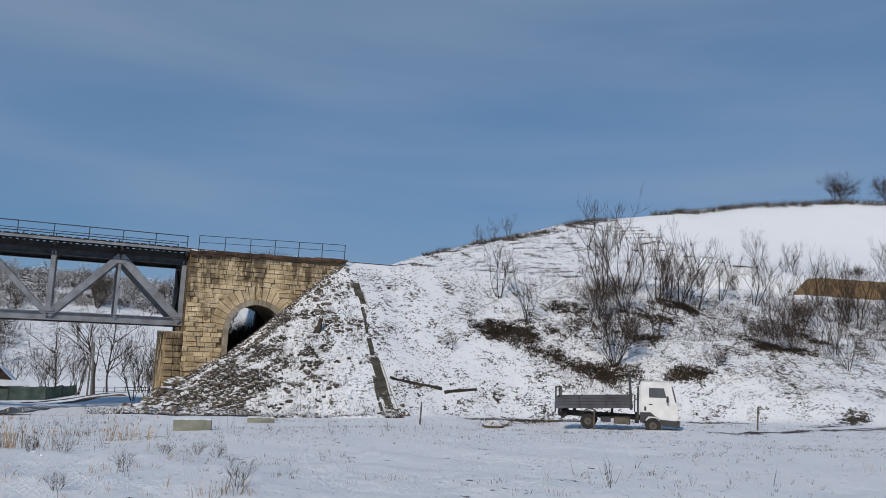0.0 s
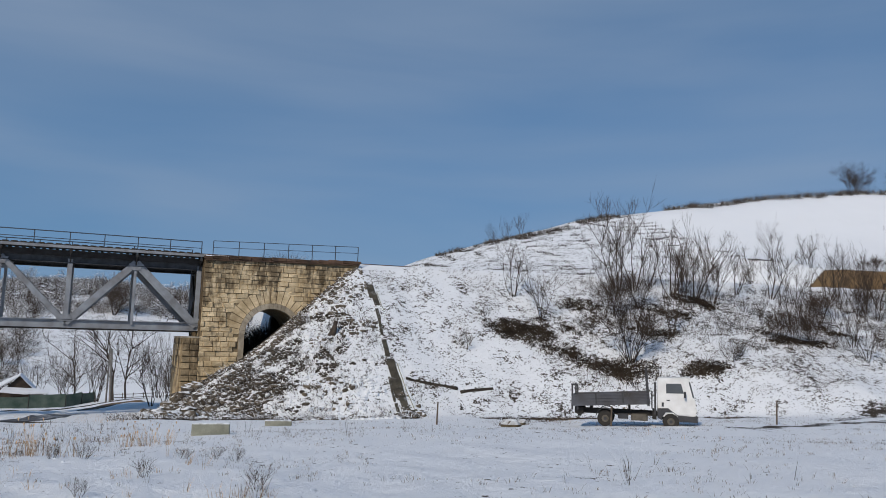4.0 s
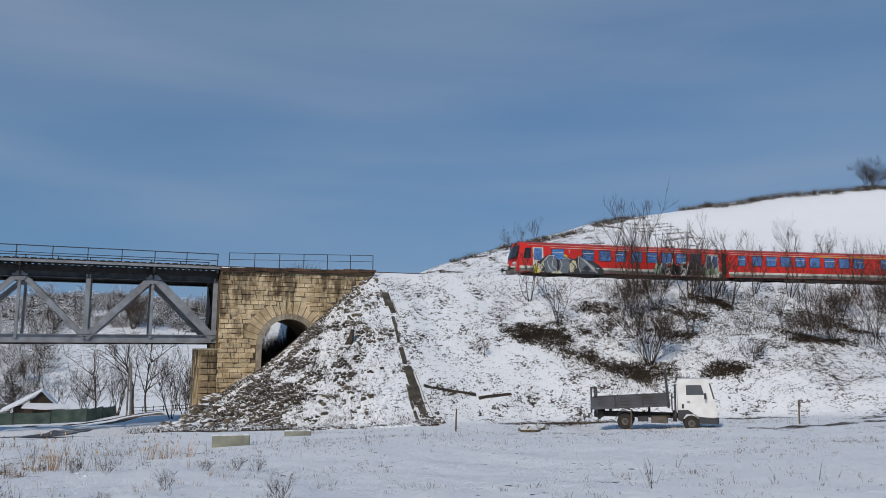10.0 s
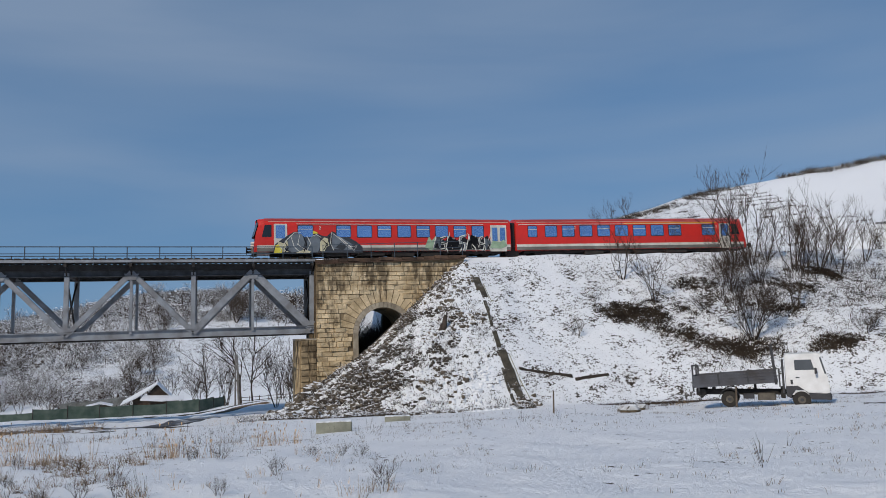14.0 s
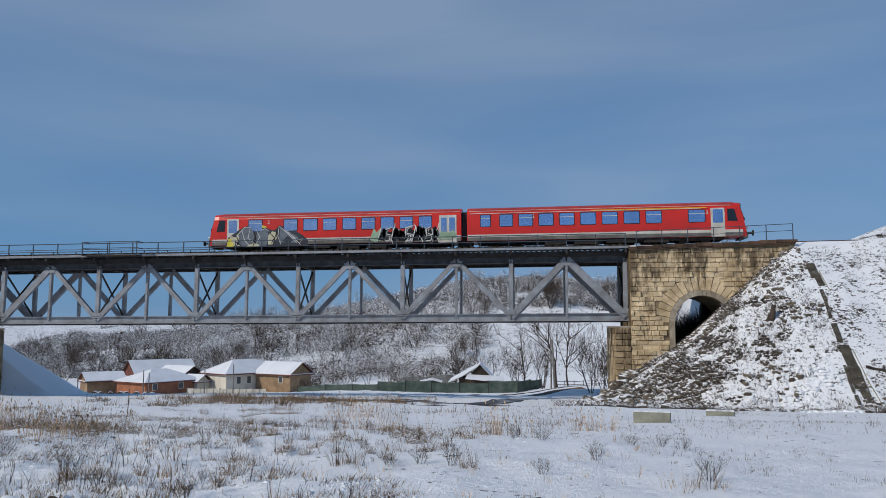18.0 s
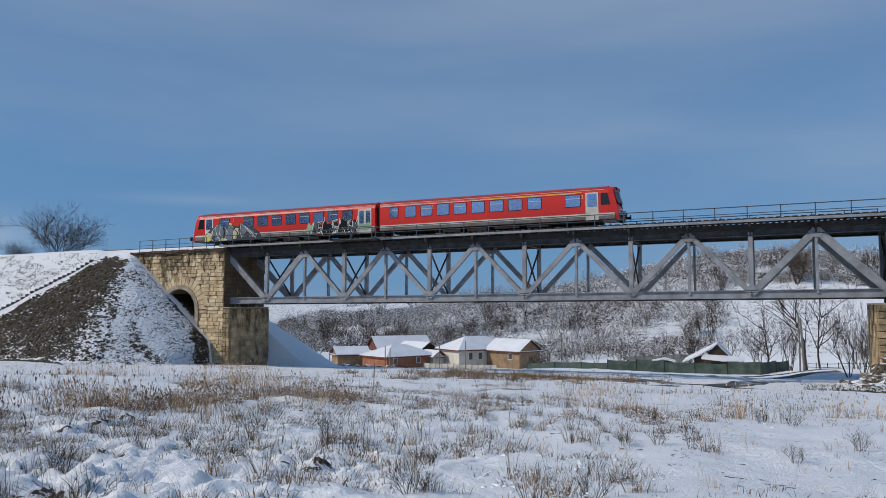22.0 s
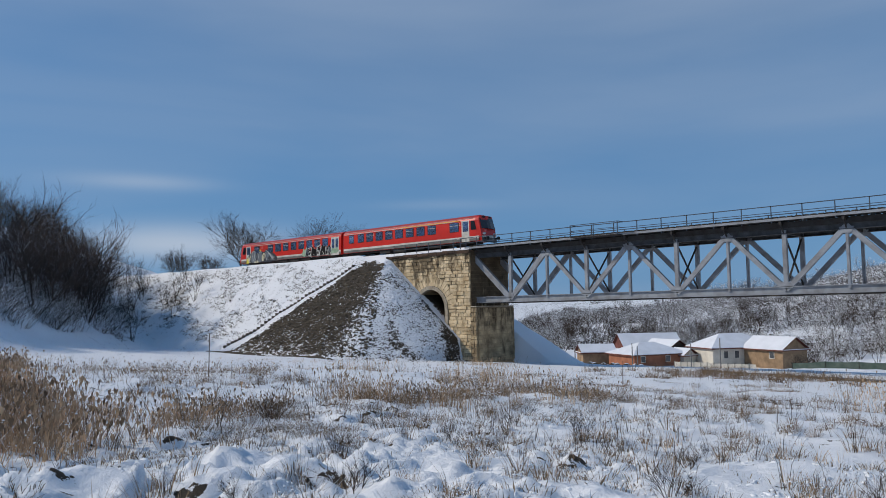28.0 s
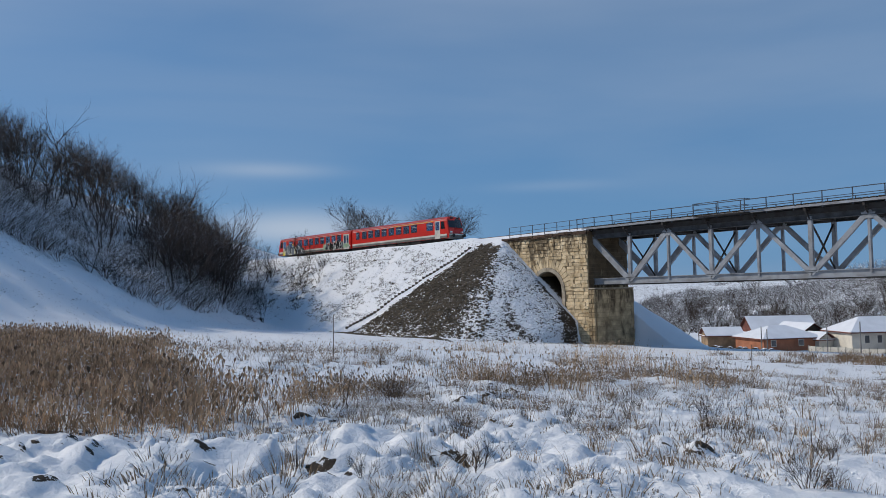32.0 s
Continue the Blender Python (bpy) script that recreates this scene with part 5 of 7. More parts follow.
        part("lower_panel", Shape().prism(low, a - 0.02, b + 0.02), M_PLASTIC, t)
        dr = part("door", Shape().prism([(1.5, 1.05), (1.5, 2.34), (2.5, 2.36), (2.72, 1.5), (2.72, 0.75), (2.2, 0.72)], a, b), M_WHITE, t)
        part("pane", Shape().prism([(1.62, 1.78), (1.62, 2.26), (2.34, 2.28), (2.47, 1.8)], a - 0.008, b + 0.008), M_CABGLASS, dr)
        part("handle", Shape().box(1.64, a - 0.03, 1.42, 1.8, b + 0.03, 1.46), M_PLASTIC, dr)
        part("air_vent", Shape().box(1.4, a - 0.006, 1.12, 1.5, b + 0.006, 1.32), M_PLASTIC, t)
        part("mirror", Shape().box(2.46, y + k * 0.2 - 0.06, 1.6, 2.56, y + k * 0.2 + 0.06, 1.9, c=0.02).beam((2.5, y, 1.85), (2.5, y + k * 0.2, 1.85), 0.03, 0.03), M_PLASTIC, t)
    part("windscreen", Shape().add([(2.775, -0.995, 2.38), (2.775, 0.995, 2.38), (2.965, 0.995, 1.6), (2.965, -0.995, 1.6), (2.70, -0.995, 2.38), (2.70, 0.995, 2.38), (2.89, 0.995, 1.6), (2.89, -0.995, 1.6)], [(0, 3, 2, 1), (4, 5, 6, 7), (0, 1, 5, 4), (2, 3, 7, 6), (0, 4, 7, 3), (1, 2, 6, 5)]), M_CABGLASS, t)
    part("roof_visor", Shape().beam((2.72, -0.95, 2.52), (2.72, 0.95, 2.52), 0.16, 0.04), M_WHITE, t)
    part("grille", Shape().box(2.98, -0.75, 0.85, 3.04, 0.75, 1.15), M_PLASTIC, t)
    part("bumper", Shape().box(2.9, -1.02, 0.38, 3.12, 1.02, 0.72, c=0.05), M_PLASTIC, t)
    for y in (-0.78, 0.78):
        part("headlamp", Shape().box(3.02, y - 0.16, 0.86, 3.07, y + 0.16, 1.08), M_LAMP, t)
    for x, ys in ((-1.38, (-0.86, 0.86)), (1.84, (-0.88, 0.88))):
        for y in ys:
            w = part("wheel", Shape().tube((x, y - 0.12, 0.39), (x, y + 0.12, 0.39), 0.36, 0.36, 24), M_TYRE, t)
            part("tyre", Shape().tube((x, y - 0.11, 0.39), (x, y + 0.11, 0.39), 0.395, 0.395, 24), M_TYRE, w)
            part("rim", Shape().tube((x, y - 0.13, 0.39), (x, y + 0.13, 0.39), 0.18, 0.17, 16), M_RIM, w)
            part("hub", Shape().tube((x, y - 0.17, 0.39), (x, y + 0.17, 0.39), 0.08, 0.08, 10), M_PLASTIC, w)
        for y in (-0.96, 0.76):
            if x < 0:
                arc = [(x + 0.5 * math.cos(radians(a)), 0.42 + 0.5 * math.sin(radians(a))) for a in range(10, 171, 20)]
                inn = [(x + 0.46 * math.cos(radians(a)), 0.42 + 0.46 * math.sin(radians(a))) for a in range(170, 9, -20)]
                part("mudguard", Shape().prism(arc + inn, y, y + 0.2), M_PLASTIC, t)


build_truck()

# ---- drain, planks, blocks, stakes and steps on the banks ----
M_WOOD = material("weathered_wood", (0.13, 0.10, 0.075), 0.9, 0.0, 0.2, 3.0, 0.3, 30)
M_OLD = snow_capped(material("dark_wet_concrete", (0.075, 0.066, 0.05), 0.9, 0.0, 0.2, 2.0, 0.3, 20), 0.12, 2.5)
M_BLOCK = snow_capped(material("old_concrete_block", (0.28, 0.28, 0.22), 0.9, 0.0, 0.15, 2.0, 0.3, 25), 0.42, 3.0, 0.45, 0.6)


def drape(ax, ay, bx, by, w, n, lift, thick):
    """A strip that follows the ground from a to b."""
    rings = []
    d = Vector((bx - ax, by - ay, 0)).normalized()
    s = Vector((-d.y, d.x, 0)) * w / 2
    for i in range(n + 1):
        x, y = ax + (bx - ax) * i / n, ay + (by - ay) * i / n
        zl, zr = gz(x + s.x, y + s.y) + lift, gz(x - s.x, y - s.y) + lift
        rings.append([(x + s.x, y + s.y, zl - thick), (x + s.x, y + s.y, zl), (x - s.x, y - s.y, zr), (x - s.x, y - s.y, zr - thick)])
    return Shape().loft(rings)


drain = thing("drain_chute", "broken concrete drain chute running down the snowy bank", "drain")
for ax, ay, bx, by, w in ((21.1, 60.4, 21.0, 59.0, 0.62), (21.15, 59.3, 21.1, 58.2, 0.45), (20.9, 57.8, 20.75, 56.6, 0.26), (20.7, 56.5, 20.5, 55.2, 0.2), (20.45, 54.6, 20.2, 53.0, 0.34), (20.25, 52.6, 20.15, 50.9, 0.6), (20.12, 51.0, 19.95, 49.4, 0.75), (20.0, 49.3, 19.95, 48.3, 0.5), (19.7, 51.2, 19.4, 49.2, 0.16), (19.4, 48.9, 19.2, 47.2, 0.2), (20.35, 48.2, 20.3, 47.2, 0.3), (19.25, 47.4, 19.1, 46.4, 0.36), (19.95, 47.0, 19.9, 46.3, 0.28)):
    part("chute_slab", drape(ax, ay, bx, by, w, 6, 0.09, 0.25), M_OLD, drain)
for ax, ay, bx, by, w in ((21.55, 59.6, 21.5, 57.6, 0.18), (20.75, 52.2, 20.6, 48.2, 0.16)):
    part("chute_edge", drape(ax, ay, bx, by, w, 6, 0.14, 0.25), M_BLOCK, drain)
for ax, ay, bx, by in ((20.9, 51.0, 22.6, 50.4), (22.3, 50.5, 24.5, 49.75), (24.6, 49.5, 27.2, 49.35)):
    thing("plank", "dark weathered plank lying on the snow", "plank", group="planks on the bank", shape=drape(ax, ay, bx, by, 0.15, 3, 0.08, 0.12), mat=M_TIE)
thing("tree_stump", "dark cut stump standing on the snowy bank", "stump", (16.9, 56.3, gz(16.9, 56.3) - 0.1), shape=Shape().tube((0, 0, 0), (0.12, 0, 0.75), 0.24, 0.19, 9).tube((0.1, 0, 0.72), (0.2, 0, 1.15), 0.17, 0.15, 8).tube((-0.3, 0, 0), (-0.1, 0, 0.45), 0.14, 0.12, 7), mat=M_BARK)
for ax, ay, w, d, h, tn in ((4.7, 31.4, 1.45, 0.5, 0.58, -8), (9.2, 39.4, 1.35, 0.45, 0.42, -12)):
    thing("concrete_block", "pale concrete block with snow on top", "block", (ax, ay, gz(ax, ay) - 0.12), tn, "concrete blocks", shape=Shape().box(-w / 2, -d / 2, 0, w / 2, d / 2, h, c=0.04), mat=M_BLOCK)
for x, y, h in ((35.2, 31.0, 1.35), (17.3, 37.5, 1.3), (24.3, 31.6, 1.1), (-24.3, 14.2, 1.8), (-16.5, 29.5, 1.2)):
    thing("wooden_stake", "thin weathered wooden stake in the snow", "stake", (x, y, gz(x, y) - 0.1), group="stakes", shape=Shape().tube((0, 0, 0), (0.04, 0, h), 0.05 if x > 0 else 0.02, 0.04 if x > 0 else 0.014, 7), mat=M_WOOD)
steps = thing("bank_steps", "dark timber steps climbing the snowy embankment cone", "steps")
for i in range(36):
    u = i / 35
    x, y = -71.3 + u * (-81.8 + 71.3), 61.8 + u * (50.3 - 61.8)
    z = gz(x, y)
    part("tread", Shape().box(-0.42, -0.2, -0.25, 0.42, 0.2, 0.05, pose(x, y, z, 0, 0, -42)), M_WOOD, steps)
M_EARTH = snow_capped(material("brown_earth_heap", (0.10, 0.078, 0.05), 0.95, 0.0, 0.25, 2.0, 0.5, 12), 0.4, 2.0)
heap = thing("earth_heap", "small heap of brown earth and straw by the track", "heap", (21.6, 36.4, gz(21.6, 36.4)), 10)
rnd_heap = random.Random(4)
for _ in range(7):
    hx, hy, hr = rnd_heap.uniform(-0.9, 0.9), rnd_heap.uniform(-0.4, 0.4), rnd_heap.uniform(0.25, 0.5)
    part("clod", Shape().loft([[(hx + hr * q * rnd_heap.uniform(0.8, 1.2) * math.cos(a * math.pi / 4), hy + hr * q * rnd_heap.uniform(0.8, 1.2) * math.sin(a * math.pi / 4), hr * h) for a in range(8)] for h, q in ((-0.4, 1.1), (0.3, 1.0), (0.7, 0.6), (0.85, 0.2))]), M_EARTH, heap)

# ---- village beyond the bridge ----
M_PLASTER = material("off_white_plaster", (0.62, 0.58, 0.50), 0.9, 0.0, 0.1, 0.6, 0.1, 10)
M_ORANGE = material("orange_brick_wall", (0.36, 0.15, 0.085), 0.9, 0.0, 0.12, 0.8, 0.15, 12)
M_TIMBER = material("pale_timber_cladding", (0.30, 0.205, 0.125), 0.85, 0.0, 0.15, 1.0, 0.15, 12)
M_DARKWOOD = material("dark_barn_wood", (0.06, 0.045, 0.035), 0.9, 0.0, 0.2, 1.0, 0.2, 14)
M_TILES = material("snow_covered_roof", (0.80, 0.82, 0.86), 0.7, 0.0, 0.04, 0.5, 0.2, 6)
M_RUSTROOF = material("red_brown_roof_edge", (0.16, 0.06, 0.045), 0.8, 0.0, 0.15, 1.0, 0.2, 14)
M_MESH = material("green_shade_netting", (0.036, 0.06, 0.05), 0.85, 0.0, 0.3, 1.3, 0.1, 40, (0.095, 0.125, 0.11))
M_NET_GREY = material("grey_worn_netting", (0.16, 0.17, 0.165), 0.9, 0.0, 0.25, 1.0, 0.1, 40, (0.08, 0.075, 0.07))
M_HAY = snow_capped(material("grey_hay_bale", (0.10, 0.075, 0.05), 0.95, 0.0, 0.25, 2.0, 0.5, 12), 0.35, 1.0, 0.4, 0.6)


def house(name, label, x, y, z, w, dep, wall, ridge, mat, hip=True, turn=0.0, windows=(), gable=None, stack=False):
    """A house; w along its ridge, dep deep; its long side faces -y before the turn."""
    h = thing(name, label, "house", (x, y, z), turn, "village houses")
    part("wall", Shape().box(-w / 2, -dep / 2, -1.5, w / 2, dep / 2, wall), mat, h)
    o = 0.45
    e = (w / 2 - dep / 2) if hip else w / 2 + o
    e = max(e, 0.3)
    for k, (dz, m, nm) in enumerate(((0.0, M_RUSTROOF, "roof"), (0.12, M_TILES, "roof_snow"))):
        g = o - 0.06 * k
        s = Shape()
        b = [(-w / 2 - g, -dep / 2 - g, wall + dz), (w / 2 + g, -dep / 2 - g, wall + dz), (w / 2 + g, dep / 2 + g, wall + dz), (-w / 2 - g, dep / 2 + g, wall + dz)]
        t = [(-e + 0.02 * k, 0, ridge + dz), (e - 0.02 * k, 0, ridge + dz)]
        lowb = [(p[0], p[1], p[2] - 0.14) for p in b]
        ends = [(1, 2, 5), (3, 0, 4), (6, 9, 8, 7)] if hip else []
        s.add(b + t + lowb, ends + [(0, 1, 5, 4), (2, 3, 4, 5), (0, 6, 7, 1), (1, 7, 8, 2), (2, 8, 9, 3), (3, 9, 6, 0)])
        part(nm, s, m, h, "" if k == 0 else "snow lying on the roof")
    if not hip:
        for sx in (-1, 1):
            xx = sx * w / 2
            s = Shape().add([(xx, -dep / 2, wall), (xx, dep / 2, wall), (xx, 0, ridge - 0.1), (xx - sx * 0.2, -dep / 2, wall), (xx - sx * 0.2, dep / 2, wall), (xx - sx * 0.2, 0, ridge - 0.1)], [(0, 1, 2), (3, 5, 4), (0, 2, 5, 3), (1, 4, 5, 2)])
            part("gable", s, gable or mat, h)
    for wx, wz, ww, wh in windows:
        f = part("window", Shape().box(wx - ww / 2 - 0.08, -dep / 2 - 0.05, wz - 0.08, wx + ww / 2 + 0.08, -dep / 2 + 0.02, wz + wh + 0.08), M_PALE, h)
        part("pane", Shape().box(wx - ww / 2, -dep / 2 - 0.06, wz, wx + ww / 2, -dep / 2, wz + wh), M_CABGLASS, f)
    if stack:
        part("chimney", Shape().box(w * 0.18, 0.2, wall, w * 0.18 + 0.5, 0.7, ridge + 0.7), M_ORANGE, h)
    return h


house("brick_house", "low orange brick house with a snowy hipped roof", -60.4, 117.0, -8.7, 10.2, 7.2, 1.75, 3.5, M_ORANGE, True, 64, ((-3.4, 0.6, 0.8, 0.9), (1.5, 0.6, 0.8, 0.9)), None, False)
house("red_barn", "red-brown barn with a high snowy roof", -66.2, 128.5, -9.2, 10.5, 7.0, 2.3, 5.0, M_RUSTROOF, False, 48, (), M_RUSTROOF)
house("dark_shed", "dark wooden shed with a snowy gable roof", -60.4, 124.2, -8.8, 6.4, 5.0, 2.0, 3.8, M_DARKWOOD, False, -24, (), M_DARKWOOD)
house("garden_cabin", "small timber cabin with a snowy roof", -69.8, 116.4, -8.7, 5.6, 4.2, 1.7, 3.0, M_TIMBER, False, 46, (), M_TIMBER)
house("white_house", "white plastered house with a snowy hipped roof", -49.5, 125.6, -8.4, 11.5, 7.0, 2.4, 4.5, M_PLASTER, True, 56, ((-3.4, 0.8, 0.7, 1.1), (-1.4, 0.8, 0.7, 1.1), (2.6, 0.6, 0.9, 1.5)), None, False)
house("timber_annex", "pale timber-clad house annex with a snowy roof", -42.1, 124.6, -8.3, 7.4, 5.4, 2.2, 4.1, M_TIMBER, False, -22, ((1.7, 0.9, 0.8, 0.9),), M_TIMBER, False)
house("lean_to", "small white outhouse with a snowy roof", -55.6, 120.6, -8.4, 3.0, 2.8, 1.1, 2.2, M_PLASTER, False, -20)


def sheet(points, thick=0.14):
    """A slab under the four or more points of a roof plane."""
    n = len(points)
    low = [(x, y, z - thick) for x, y, z in points]
    return Shape().add(list(points) + low, [tuple(range(n)), tuple(range(2 * n - 1, n - 1, -1))] + [(i, n + i, n + (i + 1) % n, (i + 1) % n) for i in range(n)])


hut = thing("field_hut", "dark hut under sagging snow-covered roof sheets", "hut", (-7.4, 101, -6.35), 3.6)
hut.matrix_world = pose(-7.4, 101, -6.35, 0, 0, 3.6) @ Matrix.Diagonal((0.84, 0.84, 0.84, 1))
part("wall", Shape().box(-3.0, 0.3, -1.8, 3.4, 5.0, 1.7), M_DARKWOOD, hut)
part("gable", Shape().prism([(-1.6, 1.6), (2.0, 1.7), (0.35, 3.7)], 0.4, 4.8), M_DARKWOOD, hut)
part("roof_sheet", sheet([(0.3, 0.1, 3.9), (0.4, 5.2, 4.0), (-2.6, 5.4, 2.2), (-4.5, 5.0, 1.35), (-4.7, -0.3, 1.1), (-2.4, -0.2, 2.1)]), M_TILES, hut, "sagging snowy roof slope")
part("roof_sheet", sheet([(0.3, 0.1, 3.9), (1.2, 0.4, 2.9), (2.3, 0.5, 1.9), (2.4, 5.0, 2.0), (0.4, 5.2, 4.0)]), M_TILES, hut)
part("porch_roof", sheet([(-1.6, 0.2, 2.25), (1.4, 0.3, 2.1), (4.1, 0.4, 1.95), (4.0, -1.6, 1.55), (1.0, -1.9, 1.5), (-2.0, -1.5, 1.75)]), M_TILES, hut, "low snowy porch roof")
for x in (-1.7, 0.9, 3.7):
    part("porch_post", Shape().box(x - 0.07, -1.5, -1.8, x + 0.07, -1.36, 1.5), M_DARKWOOD, hut)
part("side_roof", sheet([(-9.5, 2.0, 0.9), (-7.6, 2.0, 1.35), (-5.9, 2.0, 0.9), (-5.9, 4.6, 0.95), (-7.6, 4.6, 1.4), (-9.5, 4.6, 0.95)]), M_TILES, hut)
part("side_wall", Shape().box(-9.2, 2.2, -1.8, -6.1, 4.4, 0.85), M_DARKWOOD, hut)

wall = thing("garden_wall", "pale concrete panel wall along the village lane", "wall")
for i in range(12):
    x, y = -52.6 + i * 1.03, 112 + i * 0.05
    part("panel", Shape().box(-0.44, -0.06, -0.5, 0.44, 0.06, 1.2, pose(x, y, gz(x, y), 0, 0, 3)), M_PLASTER, wall)
    part("wall_post", Shape().box(-0.58, -0.09, -0.5, -0.44, 0.09, 1.32, pose(x, y, gz(x, y), 0, 0, 3)), M_CONCRETE, wall)
bale = None
for i in range(10):
    x, y = -68.2 + i * 1.36, 106.5 + (i % 3) * 0.4
    m = pose(x, y, gz(x, y) + 0.40, 0, 0, 28 + (i * 37 % 23) - 11)
    if bale is None:
        bale = thing("hay_bale", "round grey hay bale capped with snow", "hay bale", group="row of hay bales", shape=Shape().tube((0, -0.6, 0), (0, 0.6, 0), 0.55, 0.55, 18), mat=M_HAY)
        bale.matrix_world = m
    else:
        copy_thing(bale, m)


M_POLE = material("grey_pole_wood", (0.22, 0.21, 0.20), 0.9, 0.0, 0.15, 2.0, 0.1, 20)


def pole(x, y, h, arm=True):
    p = thing("utility_pole", "slim grey utility pole with insulators", "pole", (x, y, gz(x, y) - 0.3), 20, "utility poles")
    part("shaft", Shape().tube((0, 0, 0), (0, 0, h), 0.1, 0.07, 8), M_POLE, p)
    if arm:
        part("crossarm", Shape().box(-0.6, -0.05, h - 0.6, 0.6, 0.05, h - 0.48), M_WOOD, p)
        for dx in (-0.5, 0, 0.5):
            part("insulator", Shape().tube((dx, 0, h - 0.48), (dx, 0, h - 0.3), 0.05, 0.04, 6), M_PALE, p)


for x, h in ((-70.0, 3.9), (-59.3, 4.2), (-58.4, 3.9), (-49.5, 4.5), (-45.0, 5.3), (-29.6, 5.6)):
    pole(x, 110, h, False)
pole(1.95, 88, 6.2, False)
brace = thing("brace_pole", "leaning wooden brace beside the pole", "pole", (2.35, 87.6, gz(2.35, 87.6) - 0.3), shape=Shape().tube((0, 0, 0), (-0.25, 0.3, 5.8), 0.13, 0.1, 8), mat=M_POLE)

fence = thing("netting_fence", "green shade-netting fence on thin posts", "fence")
pts = [(-31, 97.5), (-26.8, 96), (-23, 95), (-19.5, 94), (-16, 94), (-12.7, 94), (-9.2, 94), (-5.6, 94), (-2.0, 94), (-0.4, 96), (1.0, 98.5)]
for (ax, ay), (bx, by) in zip(pts, pts[1:]):
    za, zb = gz(ax, ay), gz(bx, by)
    hh = 1.35 + 0.15 * math.sin(3 * ax) if ax > -23 else 0.85
    s = Shape()
    n = 8
    d = Vector((bx - ax, by - ay, 0)).normalized()
    for i in range(n):
        u, v = i / n, (i + 1) / n
        w0, w1 = 0.05 * math.sin(u * 9), 0.05 * math.sin(v * 9)
        s.add([(ax + (bx - ax) * k - d.y * w, ay + (by - ay) * k + d.x * w, za + (zb - za) * k + hgt) for k, w in ((u, w0), (v, w1)) for hgt in (0.02, hh - 0.06 * math.sin(math.pi * k))], [(0, 2, 3, 1)])
    part("netting", s, M_MESH, fence)
    for k in (0.0, 0.5):
        x, y = ax + (bx - ax) * k, ay + (by - ay) * k
        part("fence_post", Shape().tube((x, y, gz(x, y) - 0.2), (x, y, gz(x, y) + hh + 0.08), 0.045, 0.045, 6), M_STEEL_DARK, fence)
back = thing("garden_fence", "grey worn board fence on the slope behind the hut", "fence")
for i in range(26):
    x, y = -20.8 + i * 0.33, 117 - i * 0.02
    part("picket", Shape().box(x - 0.155, y, gz(x, y) - 0.1, x + 0.155, y + 0.06, gz(x, y) + 1.7 + 0.02 * i), M_NET_GREY, back)
hedge_rail = thing("field_fence", "thin wooden rail fence climbing the far slope", "fence")
for i in range(14):
    x, y = 3.5 + i * 1.6, 128 + i * 1.2
    part("fence_post", Shape().box(x - 0.06, y, gz(x, y) - 0.1, x + 0.06, y + 0.1, gz(x, y) + 1.3), M_WOOD, hedge_rail)
    if i < 13:
        x2, y2 = x + 1.6, y + 1.2
        for q in (0.6, 1.1):
            part("rail", Shape().beam((x, y, gz(x, y) + q), (x2, y2, gz(x2, y2) + q), 0.06, 0.08), M_WOOD, hedge_rail)

M_ASPHALT = snow_capped(material("wet_dark_asphalt", (0.045, 0.045, 0.05), 0.5, 0.0, 0.2, 0.6, 0.2, 14, (0.075, 0.07, 0.066)), 0.16, 0.8, 0.46, 0.56)
M_DIRT = snow_capped(material("brown_dirt_lane", (0.16, 0.11, 0.07), 0.9, 0.0, 0.25, 0.8, 0.3, 14, (0.09, 0.065, 0.045)), 0.05, 0.6, 0.42, 0.55)


def lane(name, label, path, width, mat):
    """A strip that follows the ground along a smooth path."""
    fine = []
    for (ax, ay), (bx, by) in zip(path, path[1:]):
        n = max(2, int(math.hypot(bx - ax, by - ay) / 0.4))
        fine += [Vector((ax + (bx - ax) * i / n, ay + (by - ay) * i / n)) for i in range(n)]
    for _ in range(12):
        fine = [fine[0]] + [(a + b * 2 + c) / 4 for a, b, c in zip(fine, fine[1:], fine[2:])] + [fine[-1]]
    rings = []
    for a, b in zip(fine, fine[1:]):
        d = (b - a).normalized()
        ring = []
        for q in np.linspace(-0.5, 0.5, 8):
            x, y = a.x - d.y * q * width, a.y + d.x * q * width
            ring.append((x, y, gz(x, y) + 0.05 - 0.3 * (abs(q) > 0.49)))
        rings.append(ring)
    return thing(name, label, "road", kind="structure", shape=Shape().loft(rings, closed=False, caps=False), mat=mat, smooth=True)


lane("road", "wet dark village road with snow along its edges", [(-24, 59), (-14, 57.5), (-9, 55.5), (-5.5, 52), (-3, 53.5), (-1.6, 60), (-0.5, 65)], 2.8, M_ASPHALT)
lane("lane", "brown dirt lane climbing beside the poles", [(0.2, 76), (1.2, 80), (3.2, 82), (6.0, 82.6)], 2.2, M_DIRT)

